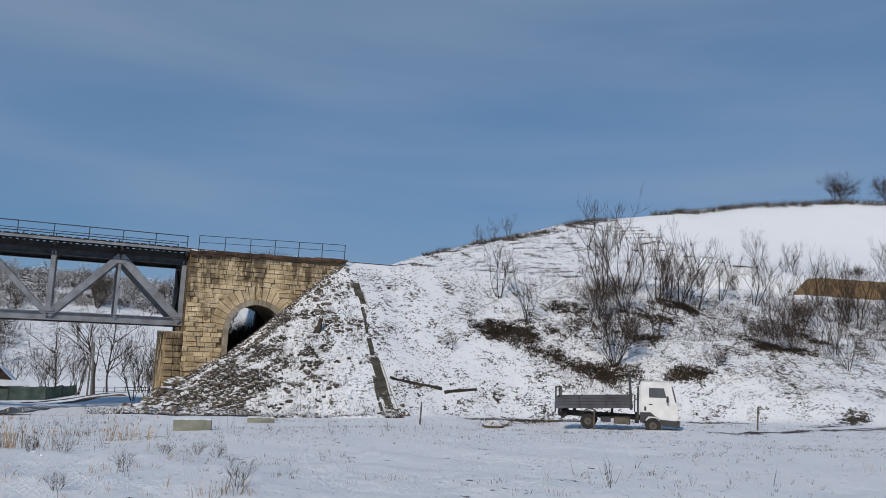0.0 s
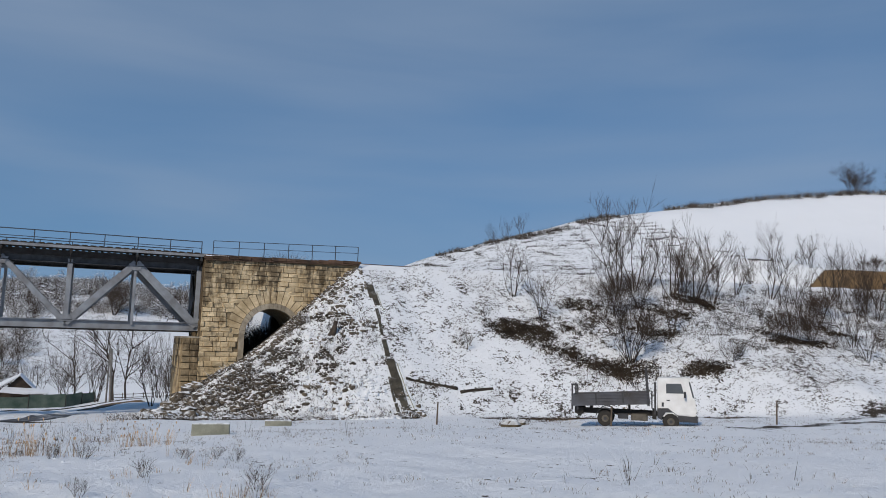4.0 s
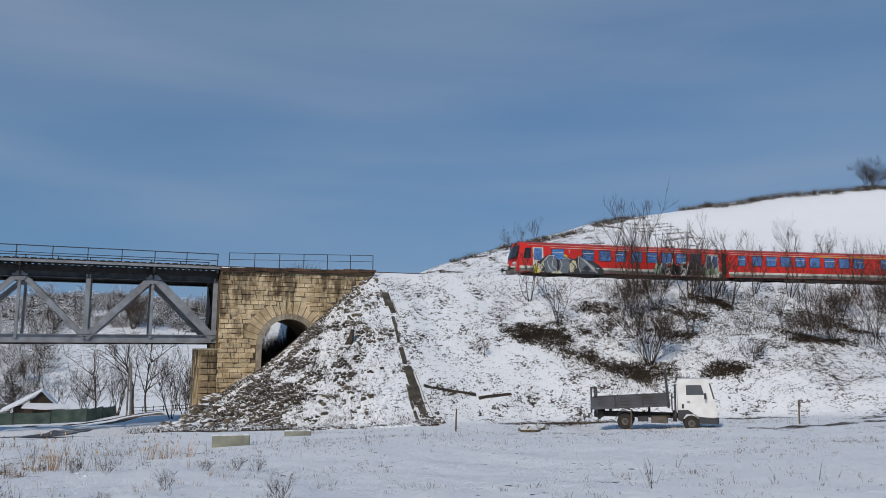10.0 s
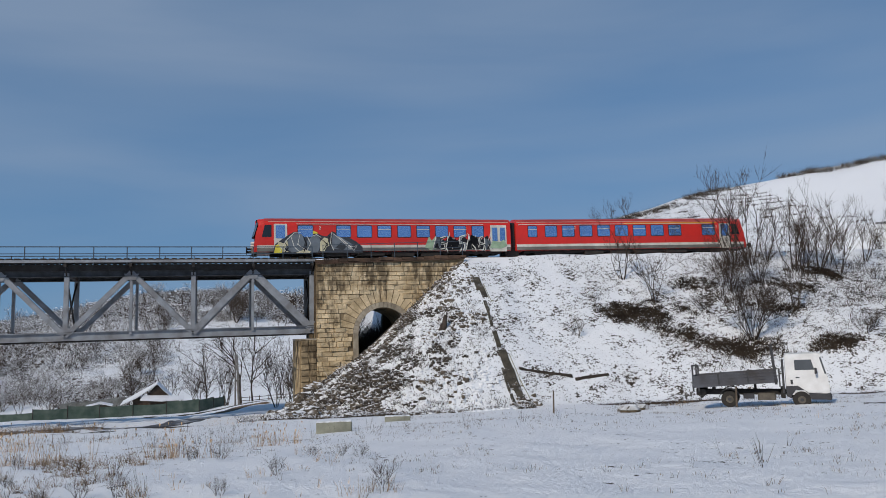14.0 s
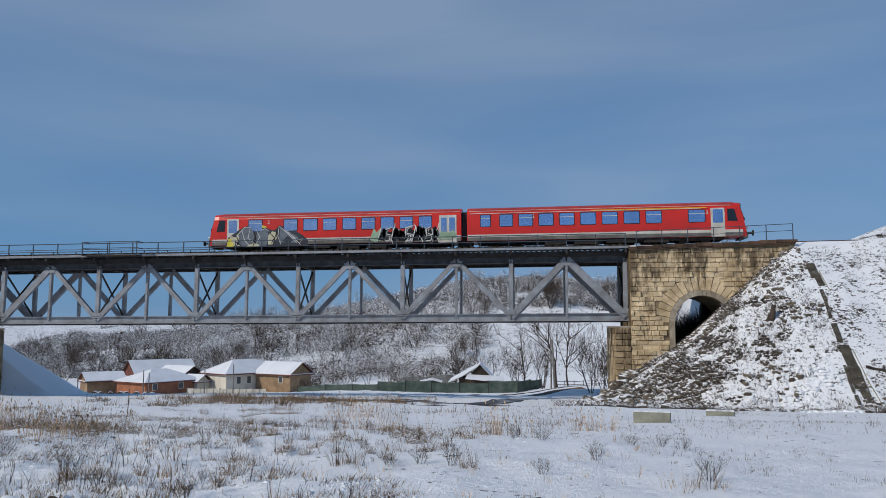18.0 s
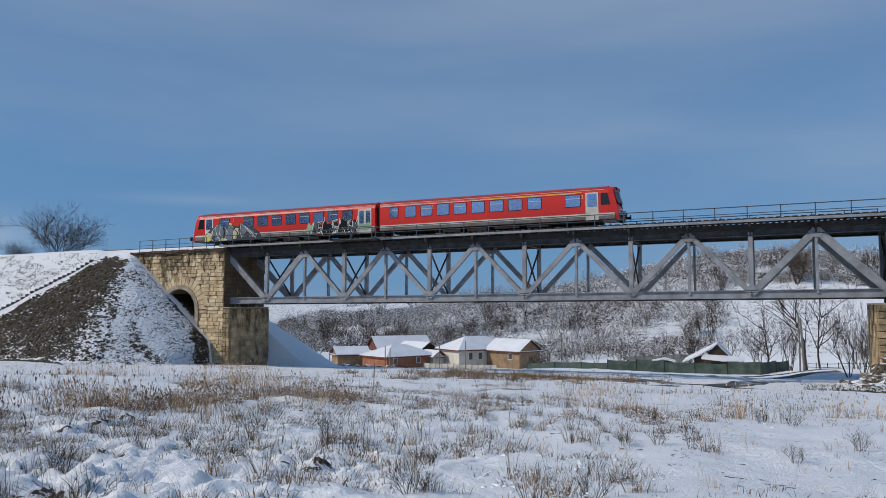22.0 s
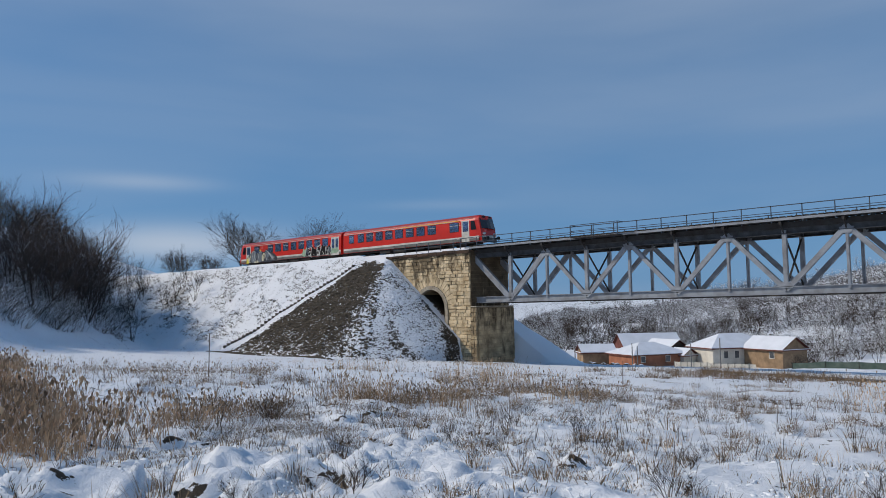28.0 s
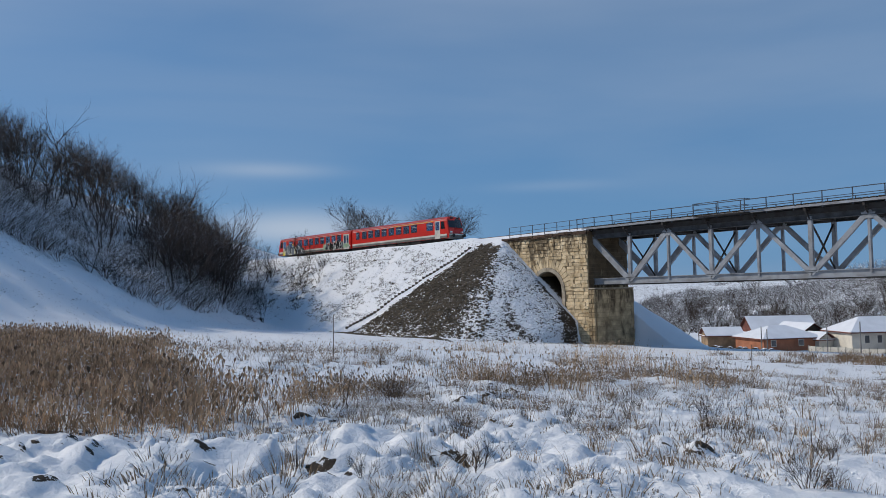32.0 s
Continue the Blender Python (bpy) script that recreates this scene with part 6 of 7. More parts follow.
# ---- trees, shrubs, grass ----
def grow(shape_big, shape_fine, rnd, p, d, length, radius, level, levels, kids, up=0.25, bend=0.25):
    """One limb with its smaller limbs."""
    segs = 4 if level == 0 else 3
    pts, dirs = [Vector(p)], []
    d = Vector(d).normalized()
    for i in range(segs):
        d = (d + Vector((rnd.gauss(0, bend), rnd.gauss(0, bend), rnd.gauss(0, bend) + up * 0.35)) * 0.5).normalized()
        pts.append(pts[-1] + d * length / segs)
        dirs.append(d.copy())
    tgt = shape_big if level < 2 else shape_fine
    for i in range(segs):
        r0 = radius * (1 - 0.75 * i / segs)
        r1 = radius * (1 - 0.75 * (i + 1) / segs)
        tgt.tube(pts[i], pts[i + 1], r0, r1, 5 if level < 2 else 3, False)
    if level < levels:
        n = kids[level]
        for k in range(n):
            u = rnd.uniform(0.25 if level else 0.3, 1.0)
            i = min(segs - 1, int(u * segs))
            q = pts[i].lerp(pts[i + 1], u * segs - i)
            a = dirs[i]
            s = a.orthogonal().normalized()
            s = Matrix.Rotation(rnd.uniform(0, 2 * math.pi), 3, a) @ s
            nd = a * rnd.uniform(0.6, 1.1) + s * rnd.uniform(0.5, 1.0) + Vector((0, 0, up))
            grow(shape_big, shape_fine, rnd, q, nd, length * rnd.uniform(0.4, 0.62), max(0.009, radius * 0.5), level + 1, levels, kids, up, bend)


def make_tree(seed, height, stems, kids, levels=3, lean=0.15, radius=0.09, up=0.3, twig=None):
    rnd = random.Random(seed)
    big, fine = Shape(), Shape()
    for s in range(stems):
        a = 2 * math.pi * s / stems + rnd.uniform(-0.5, 0.5)
        tilt = lean if stems > 1 else lean * 0.4
        d = Vector((math.cos(a) * tilt, math.sin(a) * tilt, 1))
        grow(big, fine, rnd, (0.12 * math.cos(a) * (stems > 1), 0.12 * math.sin(a) * (stems > 1), -0.2), d, height * rnd.uniform(0.75, 1.0) * 0.85, radius * rnd.uniform(0.7, 1.1), 0, levels, kids, up)
    return big.mesh("trunk", M_BARK), fine.mesh("crown", twig or M_TWIG)


M_FROST = snow_capped(material("snowy_twigs", (0.075, 0.055, 0.042), 0.9, 0.0, 0.25, 0.5, 0.0, 20), 0.74, 5.0, 0.46, 0.66)
M_FROSTGRASS = snow_capped(material("snowy_straw", (0.22, 0.16, 0.10), 0.9, 0.0, 0.25, 0.6, 0.0, 20, (0.11, 0.08, 0.05)), 0.55, 4.0, 0.46, 0.60)
M_LADEN = snow_capped(material("snow_laden_twigs", (0.085, 0.062, 0.048), 0.9, 0.0, 0.25, 0.5, 0.0, 20), 0.90, 2.2, 0.50, 0.62)
M_HEDGE = snow_capped(material("snowy_hedge_twigs", (0.06, 0.045, 0.032), 0.9, 0.0, 0.25, 0.5, 0.0, 20), 0.52, 0.9, 0.45, 0.7)
M_LITTER = material("dead_leaf_litter", (0.055, 0.04, 0.028), 0.95, 0.0, 0.3, 0.8, 0.0, 20, (0.025, 0.019, 0.014), island=0.3)
M_DARKSTRAW = material("dark_wet_straw", (0.20, 0.135, 0.08), 0.9, 0.0, 0.3, 1.0, 0.0, 20, (0.07, 0.048, 0.032), island=0.6)
M_WOODTWIG = snow_capped(material("brown_wood_twigs", (0.095, 0.068, 0.056), 0.9, 0.0, 0.2, 0.5, 0.0, 20), 0.40, 0.25, 0.40, 0.75)

KINDS = {
    "acacia": [make_tree(k, 6.0, 4, (5, 4, 3), 3, 0.32, 0.055, 0.45) for k in (1, 2, 3)],
    "bush": [make_tree(k, 5.0, 14, (7, 5, 3), 3, 0.5, 0.035, 0.4) for k in (11, 12)],
    "shrub": [make_tree(k, 2.6, 8, (5, 4), 2, 0.6, 0.03, 0.3) for k in (21, 22, 23)],
    "tree": [make_tree(k, 7.0, 1, (16, 9, 5), 3, 0.3, 0.11, 0.18) for k in (31, 32, 33)],
    "wood": [make_tree(k, 8.0, 4, (8, 5, 3), 3, 0.4, 0.09, 0.28, M_WOODTWIG) for k in (41, 42, 43, 44)],
    "lane_tree": [make_tree(k, 9.0, 1, (9, 5, 3), 3, 0.3, 0.12, 0.3) for k in (61, 62)],
    "domed": [make_tree(k, 6.0, 11, (9, 6, 4), 3, 0.5, 0.06, 0.16) for k in (71, 72)],
    "frosty": [make_tree(k, 4.5, 4, (7, 5, 3), 3, 0.6, 0.06, 0.25, M_FROST) for k in (51, 52, 53)],
}
LABEL = {
    "acacia": ("bare_acacia", "bare multi-stemmed young acacia on the snowy slope", "tree"),
    "bush": ("bare_bush", "dense bare bush with many upright stems", "bush"),
    "shrub": ("bare_shrub", "low bare shrub in the snow", "shrub"),
    "tree": ("bare_tree", "bare broad-crowned tree against the winter sky", "tree"),
    "wood": ("woodland_tree", "dark bare woodland tree with snow on lower twigs", "tree"),
    "lane_tree": ("lane_tree", "tall bare tree with a dark trunk beside the lane", "tree"),
    "domed": ("domed_tree", "bare tree with a wide domed crown of fine twigs", "tree"),
    "frosty": ("snowy_shrub", "snow-dusted bare shrub on the wooded hillside", "shrub"),
}
FIRST = {}
plant_rnd = random.Random(77)


def plant(kind, x, y, size=1.0, z=None):
    i = plant_rnd.randrange(len(KINDS[kind]))
    name, label, cat = LABEL[kind]
    m = pose(x, y, (gz(x, y) if z is None else z) - 0.05, 0, 0, plant_rnd.uniform(0, 360)) @ Matrix.Diagonal((size, size, size * plant_rnd.uniform(0.92, 1.08), 1))
    ob = new(name)
    tagged(ob, label, cat, name.replace("_", " ") + "s")
    part("trunk", KINDS[kind][i][0], None, ob)
    part("crown", KINDS[kind][i][1], None, ob)
    ob.matrix_world = m
    return ob


# slope below the line and hill above it
for kind, x, y, s in (("acacia", 34.0, 58.4, 0.85), ("acacia", 34.8, 54.9, 0.78), ("shrub", 26.9, 53.3, 0.7), ("bush", 38.7, 47.9, 1.1),
                      ("acacia", 45.2, 58.0, 1.2), ("acacia", 46.7, 57.5, 1.35), ("acacia", 49.6, 55.5, 1.2), ("acacia", 51.6, 54.6, 1.15),
                      ("shrub", 37.7, 52.2, 0.8), ("shrub", 45.5, 44.1, 0.75), ("shrub", 46.6, 44.6, 0.6), ("bush", 52.8, 44.5, 0.55), ("bush", 54.2, 44.0, 0.5), ("bush", 51.5, 45.0, 0.5), ("acacia", 56.5, 40.8, 0.7), ("acacia", 58.5, 43.5, 0.8)):
    plant(kind, x, y, s)
for i in range(22):
    u = plant_rnd.random()
    x = 38 + 42 * u
    y = float(track_y(x)) - plant_rnd.uniform(5.0, 17)
    plant(plant_rnd.choice(("acacia", "shrub", "shrub", "acacia", "bush")), x, y, plant_rnd.uniform(0.5, 0.8))
for i in range(24):
    x = 48 + 44 * plant_rnd.random()
    y = float(track_y(x)) - plant_rnd.uniform(4.6, 13)
    plant("acacia", x, y, plant_rnd.uniform(0.55, 1.0))
for i in range(26):
    x = 62 + 40 * plant_rnd.random()
    y = float(track_y(x)) + plant_rnd.uniform(5, 15)
    plant(plant_rnd.choice(("acacia", "shrub")), x, y, plant_rnd.uniform(0.5, 0.85))
for x, y, s in ((127.6, 94.0, 0.95), (138.0, 91.0, 0.85), (141.5, 90.0, 0.65), (151.0, 84.0, 0.7)):
    plant("domed", x, y, s)
for x, y, s in ((57, 105, 0.5), (60, 106, 0.55), (63, 106, 0.6), (80, 106, 0.6), (86, 106, 0.5)):
    plant("acacia", x, y, s)
# branched dead weeds standing out of the snowy field
weed_rnd = random.Random(241)
for i in range(44):
    a, d = radians(weed_rnd.uniform(-62, 14)), weed_rnd.uniform(7.5, 26)
    x, y = d * math.sin(a), d * math.cos(a)
    ob = plant("shrub", x, y, weed_rnd.uniform(0.10, 0.24))
    tagged(ob, "small bare branched weed in the snowy field", "weed", "branched weeds")
    ob.name = "bare_weed"
# crest of the far embankment
for x, y, s, z in ((-118.5, 77, 1.5, 8.2), (-95.5, 77, 1.3, 7.4), (-106.0, 78, 0.6, 7.6), (-128.5, 76, 0.8, 7.2), (-135, 72, 0.9, 7.4)):
    plant("domed", x, y, s, z)
for i in range(26):
    x = plant_rnd.uniform(-142, -104)
    plant(plant_rnd.choice(("acacia", "shrub", "acacia")), x, float(track_y(x)) - plant_rnd.uniform(3.5, 13), plant_rnd.uniform(0.4, 0.75))
for i in range(8):
    plant("shrub", plant_rnd.uniform(-100, -74), plant_rnd.uniform(56, 61), plant_rnd.uniform(0.2, 0.4))
for i in range(20):
    plant(plant_rnd.choice(("acacia", "shrub", "acacia")), plant_rnd.uniform(-126, -100), plant_rnd.uniform(46, 58), plant_rnd.uniform(0.5, 1.0))
# the wood on the sunny-side hill
def wood_depth(x, y):
    return -(x + 54) * 0.673 - (y - 8.6) * 0.74


def wood_line(y):
    return np.interp(y, (0, 10, 16.5, 20.3, 26.5, 45), (27, 21, 15, 10, 5.5, 5))


n = 0
while n < 150:
    x, y = plant_rnd.uniform(-165, -60), plant_rnd.uniform(-25, 52)
    if n < 34:
        y = plant_rnd.uniform(26, 46)
        x = -(y * plant_rnd.uniform(2.2, 2.9))
    u = float(wood_depth(x, y)) - float(wood_line(y))
    if not 1.5 + 12 * float(step(27, 17, y)) < u < 50 or math.hypot(x, y) < 62 or x > -66 or x > -2.2 * y:
        continue
    plant("wood", x, y, plant_rnd.uniform(0.85, 1.25))
    n += 1
# trees by the lane behind the bridge
for kind, x, y, s in (("lane_tree", -1.3, 96, 0.95), ("lane_tree", 2.8, 95, 1.15), ("lane_tree", 4.2, 96.5, 1.05), ("acacia", 1.1, 96, 1.0), ("acacia", -2.2, 112, 1.1), ("acacia", -3.0, 114, 1.0), ("acacia", 8.5, 104, 1.1), ("acacia", 9.4, 96, 0.9), ("acacia", 5.6, 76, 0.95), ("acacia", 7.0, 79, 0.9), ("bush", -60, 72, 0.5), ("bush", -58, 72, 0.5), ("acacia", -6.5, 118, 1.2), ("acacia", 1.0, 118, 1.0), ("tree", -12.5, 121, 0.8), ("acacia", -28, 126, 0.8), ("shrub", -26.0, 101, 1.0), ("shrub", -32, 103, 0.9), ("shrub", -30, 100, 1.0)):
    plant(kind, x, y, s)
for i in range(250):
    x = plant_rnd.uniform(-120, 26)
    y = plant_rnd.uniform(136, 262)
    if x > -12.5 and y < 207:
        continue
    plant("frosty", x, y, plant_rnd.uniform(0.55, 1.15))

plant("domed", 4.5, 206, 1.45)
# taller brown trees in groves on the far hillside
for gx0, gx1, gy0, gy1, count, size in ((-100, -74, 148, 165, 26, 0.95), (-72, -50, 160, 190, 20, 0.8), (-46, -24, 150, 200, 16, 0.7), (-17, -12, 150, 215, 22, 0.85), (-10, 26, 208, 228, 16, 0.7), (-2, 24, 140, 200, 9, 0.7), (6, 22, 100, 140, 10, 0.7), (-130, -100, 150, 200, 16, 0.9)):
    for _ in range(count):
        plant("acacia", plant_rnd.uniform(gx0, gx1), plant_rnd.uniform(gy0, gy1), size * plant_rnd.uniform(0.7, 1.25))
# snow-laden shrubs at the foot of the sunny-side wood
n = 0
while n < 60:
    x, y = plant_rnd.uniform(-120, -58), plant_rnd.uniform(-12, 40)
    u = float(wood_depth(x, y)) - float(wood_line(y))
    if -0.5 < u < (10 if y > 22 else 20) and x < -2.2 * y and math.hypot(x, y) > 50:
        plant("frosty", x, y, plant_rnd.uniform(0.45, 0.95))
        n += 1


def twig_stuff(name, label, cat, spots, mat, height, blades, seed, width=0.03, fan=0.5, plume=0.0):
    """Many small clumps of thin upright blades in one mesh."""
    rnd = np.random.RandomState(seed)
    n = len(spots)
    base = np.repeat(np.array(spots), blades, 0)
    k = len(base)
    a = rnd.uniform(0, 2 * np.pi, k)
    r = rnd.uniform(0, 1, k) ** 0.5
    h = np.repeat(height(rnd, n), blades) * rnd.uniform(0.5, 1.0, k)
    foot = base[:, :3].copy()
    foot[:, 0] += np.cos(a) * r * base[:, 3] * 0.6
    foot[:, 1] += np.sin(a) * r * base[:, 3] * 0.6
    b = rnd.uniform(0, 2 * np.pi, k)
    tip = foot + np.stack([np.cos(a) * r * fan * h + rnd.normal(0, 0.12, k) * h, np.sin(a) * r * fan * h + rnd.normal(0, 0.12, k) * h, h], 1)
    midp = (foot + tip) / 2 + np.stack([rnd.normal(0, 0.05, k) * h, rnd.normal(0, 0.05, k) * h, 0.08 * h], 1)
    w = width * rnd.uniform(0.6, 1.3, k)
    side = np.stack([np.cos(b) * w, np.sin(b) * w, 0 * w], 1)
    foot[:, 2] -= 0.05
    vs = np.stack([foot - side, foot + side, midp + side * 0.7, midp - side * 0.7, tip], 1).reshape(-1, 3)
    i = np.arange(k) * 5
    quads = np.stack([i, i + 1, i + 2, i + 3], 1).tolist()
    tris = np.stack([i + 3, i + 2, i + 4], 1).tolist()
    vs = vs.tolist()
    if plume:
        for q in range(0, k, 3):
            p, s = Vector(tip[q]), Vector(side[q]).normalized() * plume * 0.36
            b = len(vs)
            vs += [tuple(p - Vector((0, 0, plume))), tuple(p + s), tuple(p + Vector((s.y, s.x, plume * 0.5))), tuple(p - s)]
            quads.append([b, b + 1, b + 2, b + 3])
    me = bpy.data.meshes.new(name)
    me.from_pydata(vs, [], quads + tris)
    me.materials.append(mat)
    me.update()
    return tagged(new(name, me), label, cat, kind="stuff")


def scatter(n, seed, box, keep=None, size=0.15):
    rnd = np.random.RandomState(seed)
    x, y = rnd.uniform(box[0], box[1], n), rnd.uniform(box[2], box[3], n)
    ok = np.ones(n, bool) if keep is None else keep(x, y, rnd)
    x, y = x[ok], y[ok]
    return np.stack([x, y, ground_z(x, y), np.full(len(x), size)], 1)


# thicket over the far hillside
def wooded(x, y, rnd):
    lane = ~((x > -12.0 + (y - 150) * 0.02 + 1.2 * lattice(x, y, 5, 41)) & (x < 30) & (y < 206 + 6 * lattice(x, y, 8, 42)))
    return lane & (lattice(x, y, 17, 4) > -0.6 + 0.5 * (y < 146) + 0.6 * (y > 225) * (x < -40))


twig_stuff("hillside_thicket", "snow-dusted grey thicket covering the far hillside", "thicket", scatter(13000, 3, (-150, 30, 132, 285), wooded, 2.0), M_FROST, lambda r, n: r.uniform(0.6, 2.4, n), 20, 5, 0.03, 1.5)
twig_stuff("hedge", "dark brown hedge with snow along the brow of the hill", "hedge", scatter(5200, 13, (90, 165, 80, 112), lambda x, y, r: np.abs(y - track_y(x) - 47 - lattice(x, y, 6, 4)) < 1.5, 0.9), M_HEDGE, lambda r, n: r.uniform(0.5, 1.25, n), 20, 15, 0.024, 1.1)
twig_stuff("brow_scrub", "brown scrub on the skyline of the hill", "scrub", scatter(4600, 14, (50, 96, 92, 125), lambda x, y, r: (np.abs(y - track_y(x) - 47 + 2 * lattice(x, y, 9, 2)) < 2.0) & (lattice(x, y, 4, 6) > -0.3), 0.7), M_HEDGE, lambda r, n: r.uniform(0.2, 1.0, n), 18, 16, 0.02, 0.8)
twig_stuff("wood_undergrowth", "brown undergrowth below the woodland trees", "undergrowth", scatter(2300, 17, (-150, -60, -20, 54), lambda x, y, r: (wood_depth(x, y) > wood_line(y) + 1.5 + 15 * step(27, 18, y)) & (lattice(x, y, 5, 3) > -0.2) & (wood_depth(x, y) < 45) & (x < -2.2 * y - 1.5 * lattice(x, y, 3, 2)), 1.6), M_WOODTWIG, lambda r, n: r.uniform(0.8, 3.4, n), 16, 18, 0.025, 0.8)
twig_stuff("snowy_brush", "snow-laden brush at the foot of the wood", "brush", scatter(15000, 37, (-140, -60, -20, 54), lambda x, y, r: (wood_depth(x, y) > wood_line(y) - 0.8) & (wood_depth(x, y) < wood_line(y) + 13 + 13 * (y < 24)) & (x < -2.18 * y) & (lattice(x, y, 5, 5) > -0.3), 1.5), M_LADEN, lambda r, n: r.uniform(0.4, 1.7, n), 18, 38, 0.03, 2.1)
twig_stuff("brown_brush", "patches of brown brush on the far hillside", "brush", scatter(6500, 43, (-150, 30, 132, 280), lambda x, y, r: wooded(x, y, r) & (lattice(x, y, 14, 8) + 0.6 * lattice(x, y, 5, 9) > 0.18 - 0.35 * (y < 160)), 1.4), M_TWIG, lambda r, n: r.uniform(0.8, 2.8, n), 12, 44, 0.028, 0.9)
twig_stuff("bank_thicket", "tangled brown thicket on the slope below the line", "thicket", scatter(1900, 19, (34, 92, 30, 64), lambda x, y, r: (track_y(x) - y > 4.5) & (track_y(x) - y < 19) & (lattice(x, y, 6, 3) + 0.02 * (x - 40) > -0.1), 1.2), M_TWIG, lambda r, n: r.uniform(0.4, 1.5, n), 14, 20, 0.012, 0.9)


def littered(x, y, rnd):
    """On the thawed places of the slope, thinning out round them."""
    k = np.full(x.shape, -1.0)
    for px, py, rx, ry, turn, _ in SLOPE_PATCHES:
        c, q = math.cos(radians(turn)), math.sin(radians(turn))
        u, v = (x - px) * c + (y - py) * q, -(x - px) * q + (y - py) * c
        k = np.maximum(k, 1 - np.hypot(u / rx, v / ry))
    return k + 0.45 * lattice(x, y, 1.1, 81) + 0.35 * lattice(x, y, 0.4, 82) > 0.15 + 0.6 * rnd.rand(len(x))


def terraced(x, y, rnd):
    """Along the sheep paths that follow the contours of the brow."""
    back, z = y - track_y(x), ground_z(x, y)
    q = (z + 1.2 * lattice(x, y, 9, 83) + 0.3 * lattice(x, y, 2.5, 87)) / 1.25
    return (back > 9) & (back < 47) & (x < 82) & (q - np.floor(q) < 0.22) & (lattice(x, y * 0.4, 2.6, 84) + 0.5 * lattice(x, y, 0.9, 85) > 0.12)


twig_stuff("leaf_litter", "dark leaf litter and briars on thawed patches of the slope", "litter", scatter(60000, 86, (26, 68, 38, 60), littered, 0.3), M_LITTER, lambda r, n: r.uniform(0.06, 0.3, n), 8, 87, 0.022, 1.6)
twig_stuff("sheep_path_turf", "dark turf edges of sheep paths across the snowy brow", "turf", scatter(34000, 88, (36, 97, 72, 116), terraced, 0.5), M_LITTER, lambda r, n: r.uniform(0.06, 0.26, n), 8, 89, 0.03, 1.5)
twig_stuff("bank_specks", "tufts of dead grass poking through the snow of the bank", "grass", scatter(30000, 90, (12, 62, 38, 63), lambda x, y, r: (track_y(x) - y > 3.4) & (ground_z(x, y) > -3.0) & (y > np.where(x < 24, 47, 36)) & (lattice(x, y, 3.5, 91) + 0.7 * lattice(x, y, 0.9, 92) > 0.1 - 0.35 * (x < 17)), 0.12), M_LITTER, lambda r, n: r.uniform(0.04, 0.16, n), 5, 93, 0.012, 1.6)
twig_stuff("rubble_weeds", "brown weeds and briars over the rubble bank", "weeds", scatter(1900, 33, (1.5, 20, 46, 62.5), lambda x, y, r: (lattice(x, y, 2.2, 3) + 0.5 * lattice(x, y, 0.8, 4) > -0.05) & (y < 62.6 - 0.2 * (x < 8)) & (ground_z(x, y) > -3.9), 0.4), M_FROST, lambda r, n: r.uniform(0.1, 0.45, n), 9, 34, 0.016, 1.6)
twig_stuff("passage_brush", "dark brush choking the far end of the arched passages", "brush", np.concatenate([scatter(420, 37, (10.2, 15.5, 76, 92), None, 1.0), scatter(330, 35, (11.2, 17, 69.9, 72.5), None, 0.8), scatter(200, 36, (-62.5, -56, 69.9, 72.5), None, 0.8)]), M_HEDGE, lambda r, n: r.uniform(0.8, 2.4, n), 26, 36, 0.016, 1.2)
# dry grass of the field
twig_stuff("field_grass", "dry straw grass standing out of the snow", "grass", scatter(9000, 23, (-60, 46, 3, 62), lambda x, y, r: (lattice(x, y, 5, 8) + 0.9 * lattice(x, y, 1.2, 5) > 0.55 + 0.55 * (x > 3) + 0.5 * (x < -0.95 * y) * (np.hypot(x, y) > 17) * (np.hypot(x, y) < 40)) & (ground_z(x, y) < 0.2), 0.14), M_GRASS, lambda r, n: r.uniform(0.08, 0.32, n), 6, 24, 0.0045, 0.8)
twig_stuff("weed_stalks", "thin bare weed stalks in the snowy field", "weeds", scatter(1500, 25, (-44, 34, 4, 44), lambda x, y, r: (lattice(x, y, 6, 18) > -0.1 + 0.7 * (x > 2)) & ((x < 2) | (r.rand(len(x)) < 0.6)) & (np.hypot(x, y) > 9), 0.12), M_TWIG, lambda r, n: r.uniform(0.25, 0.75, n), 4, 26, 0.0055, 0.5)
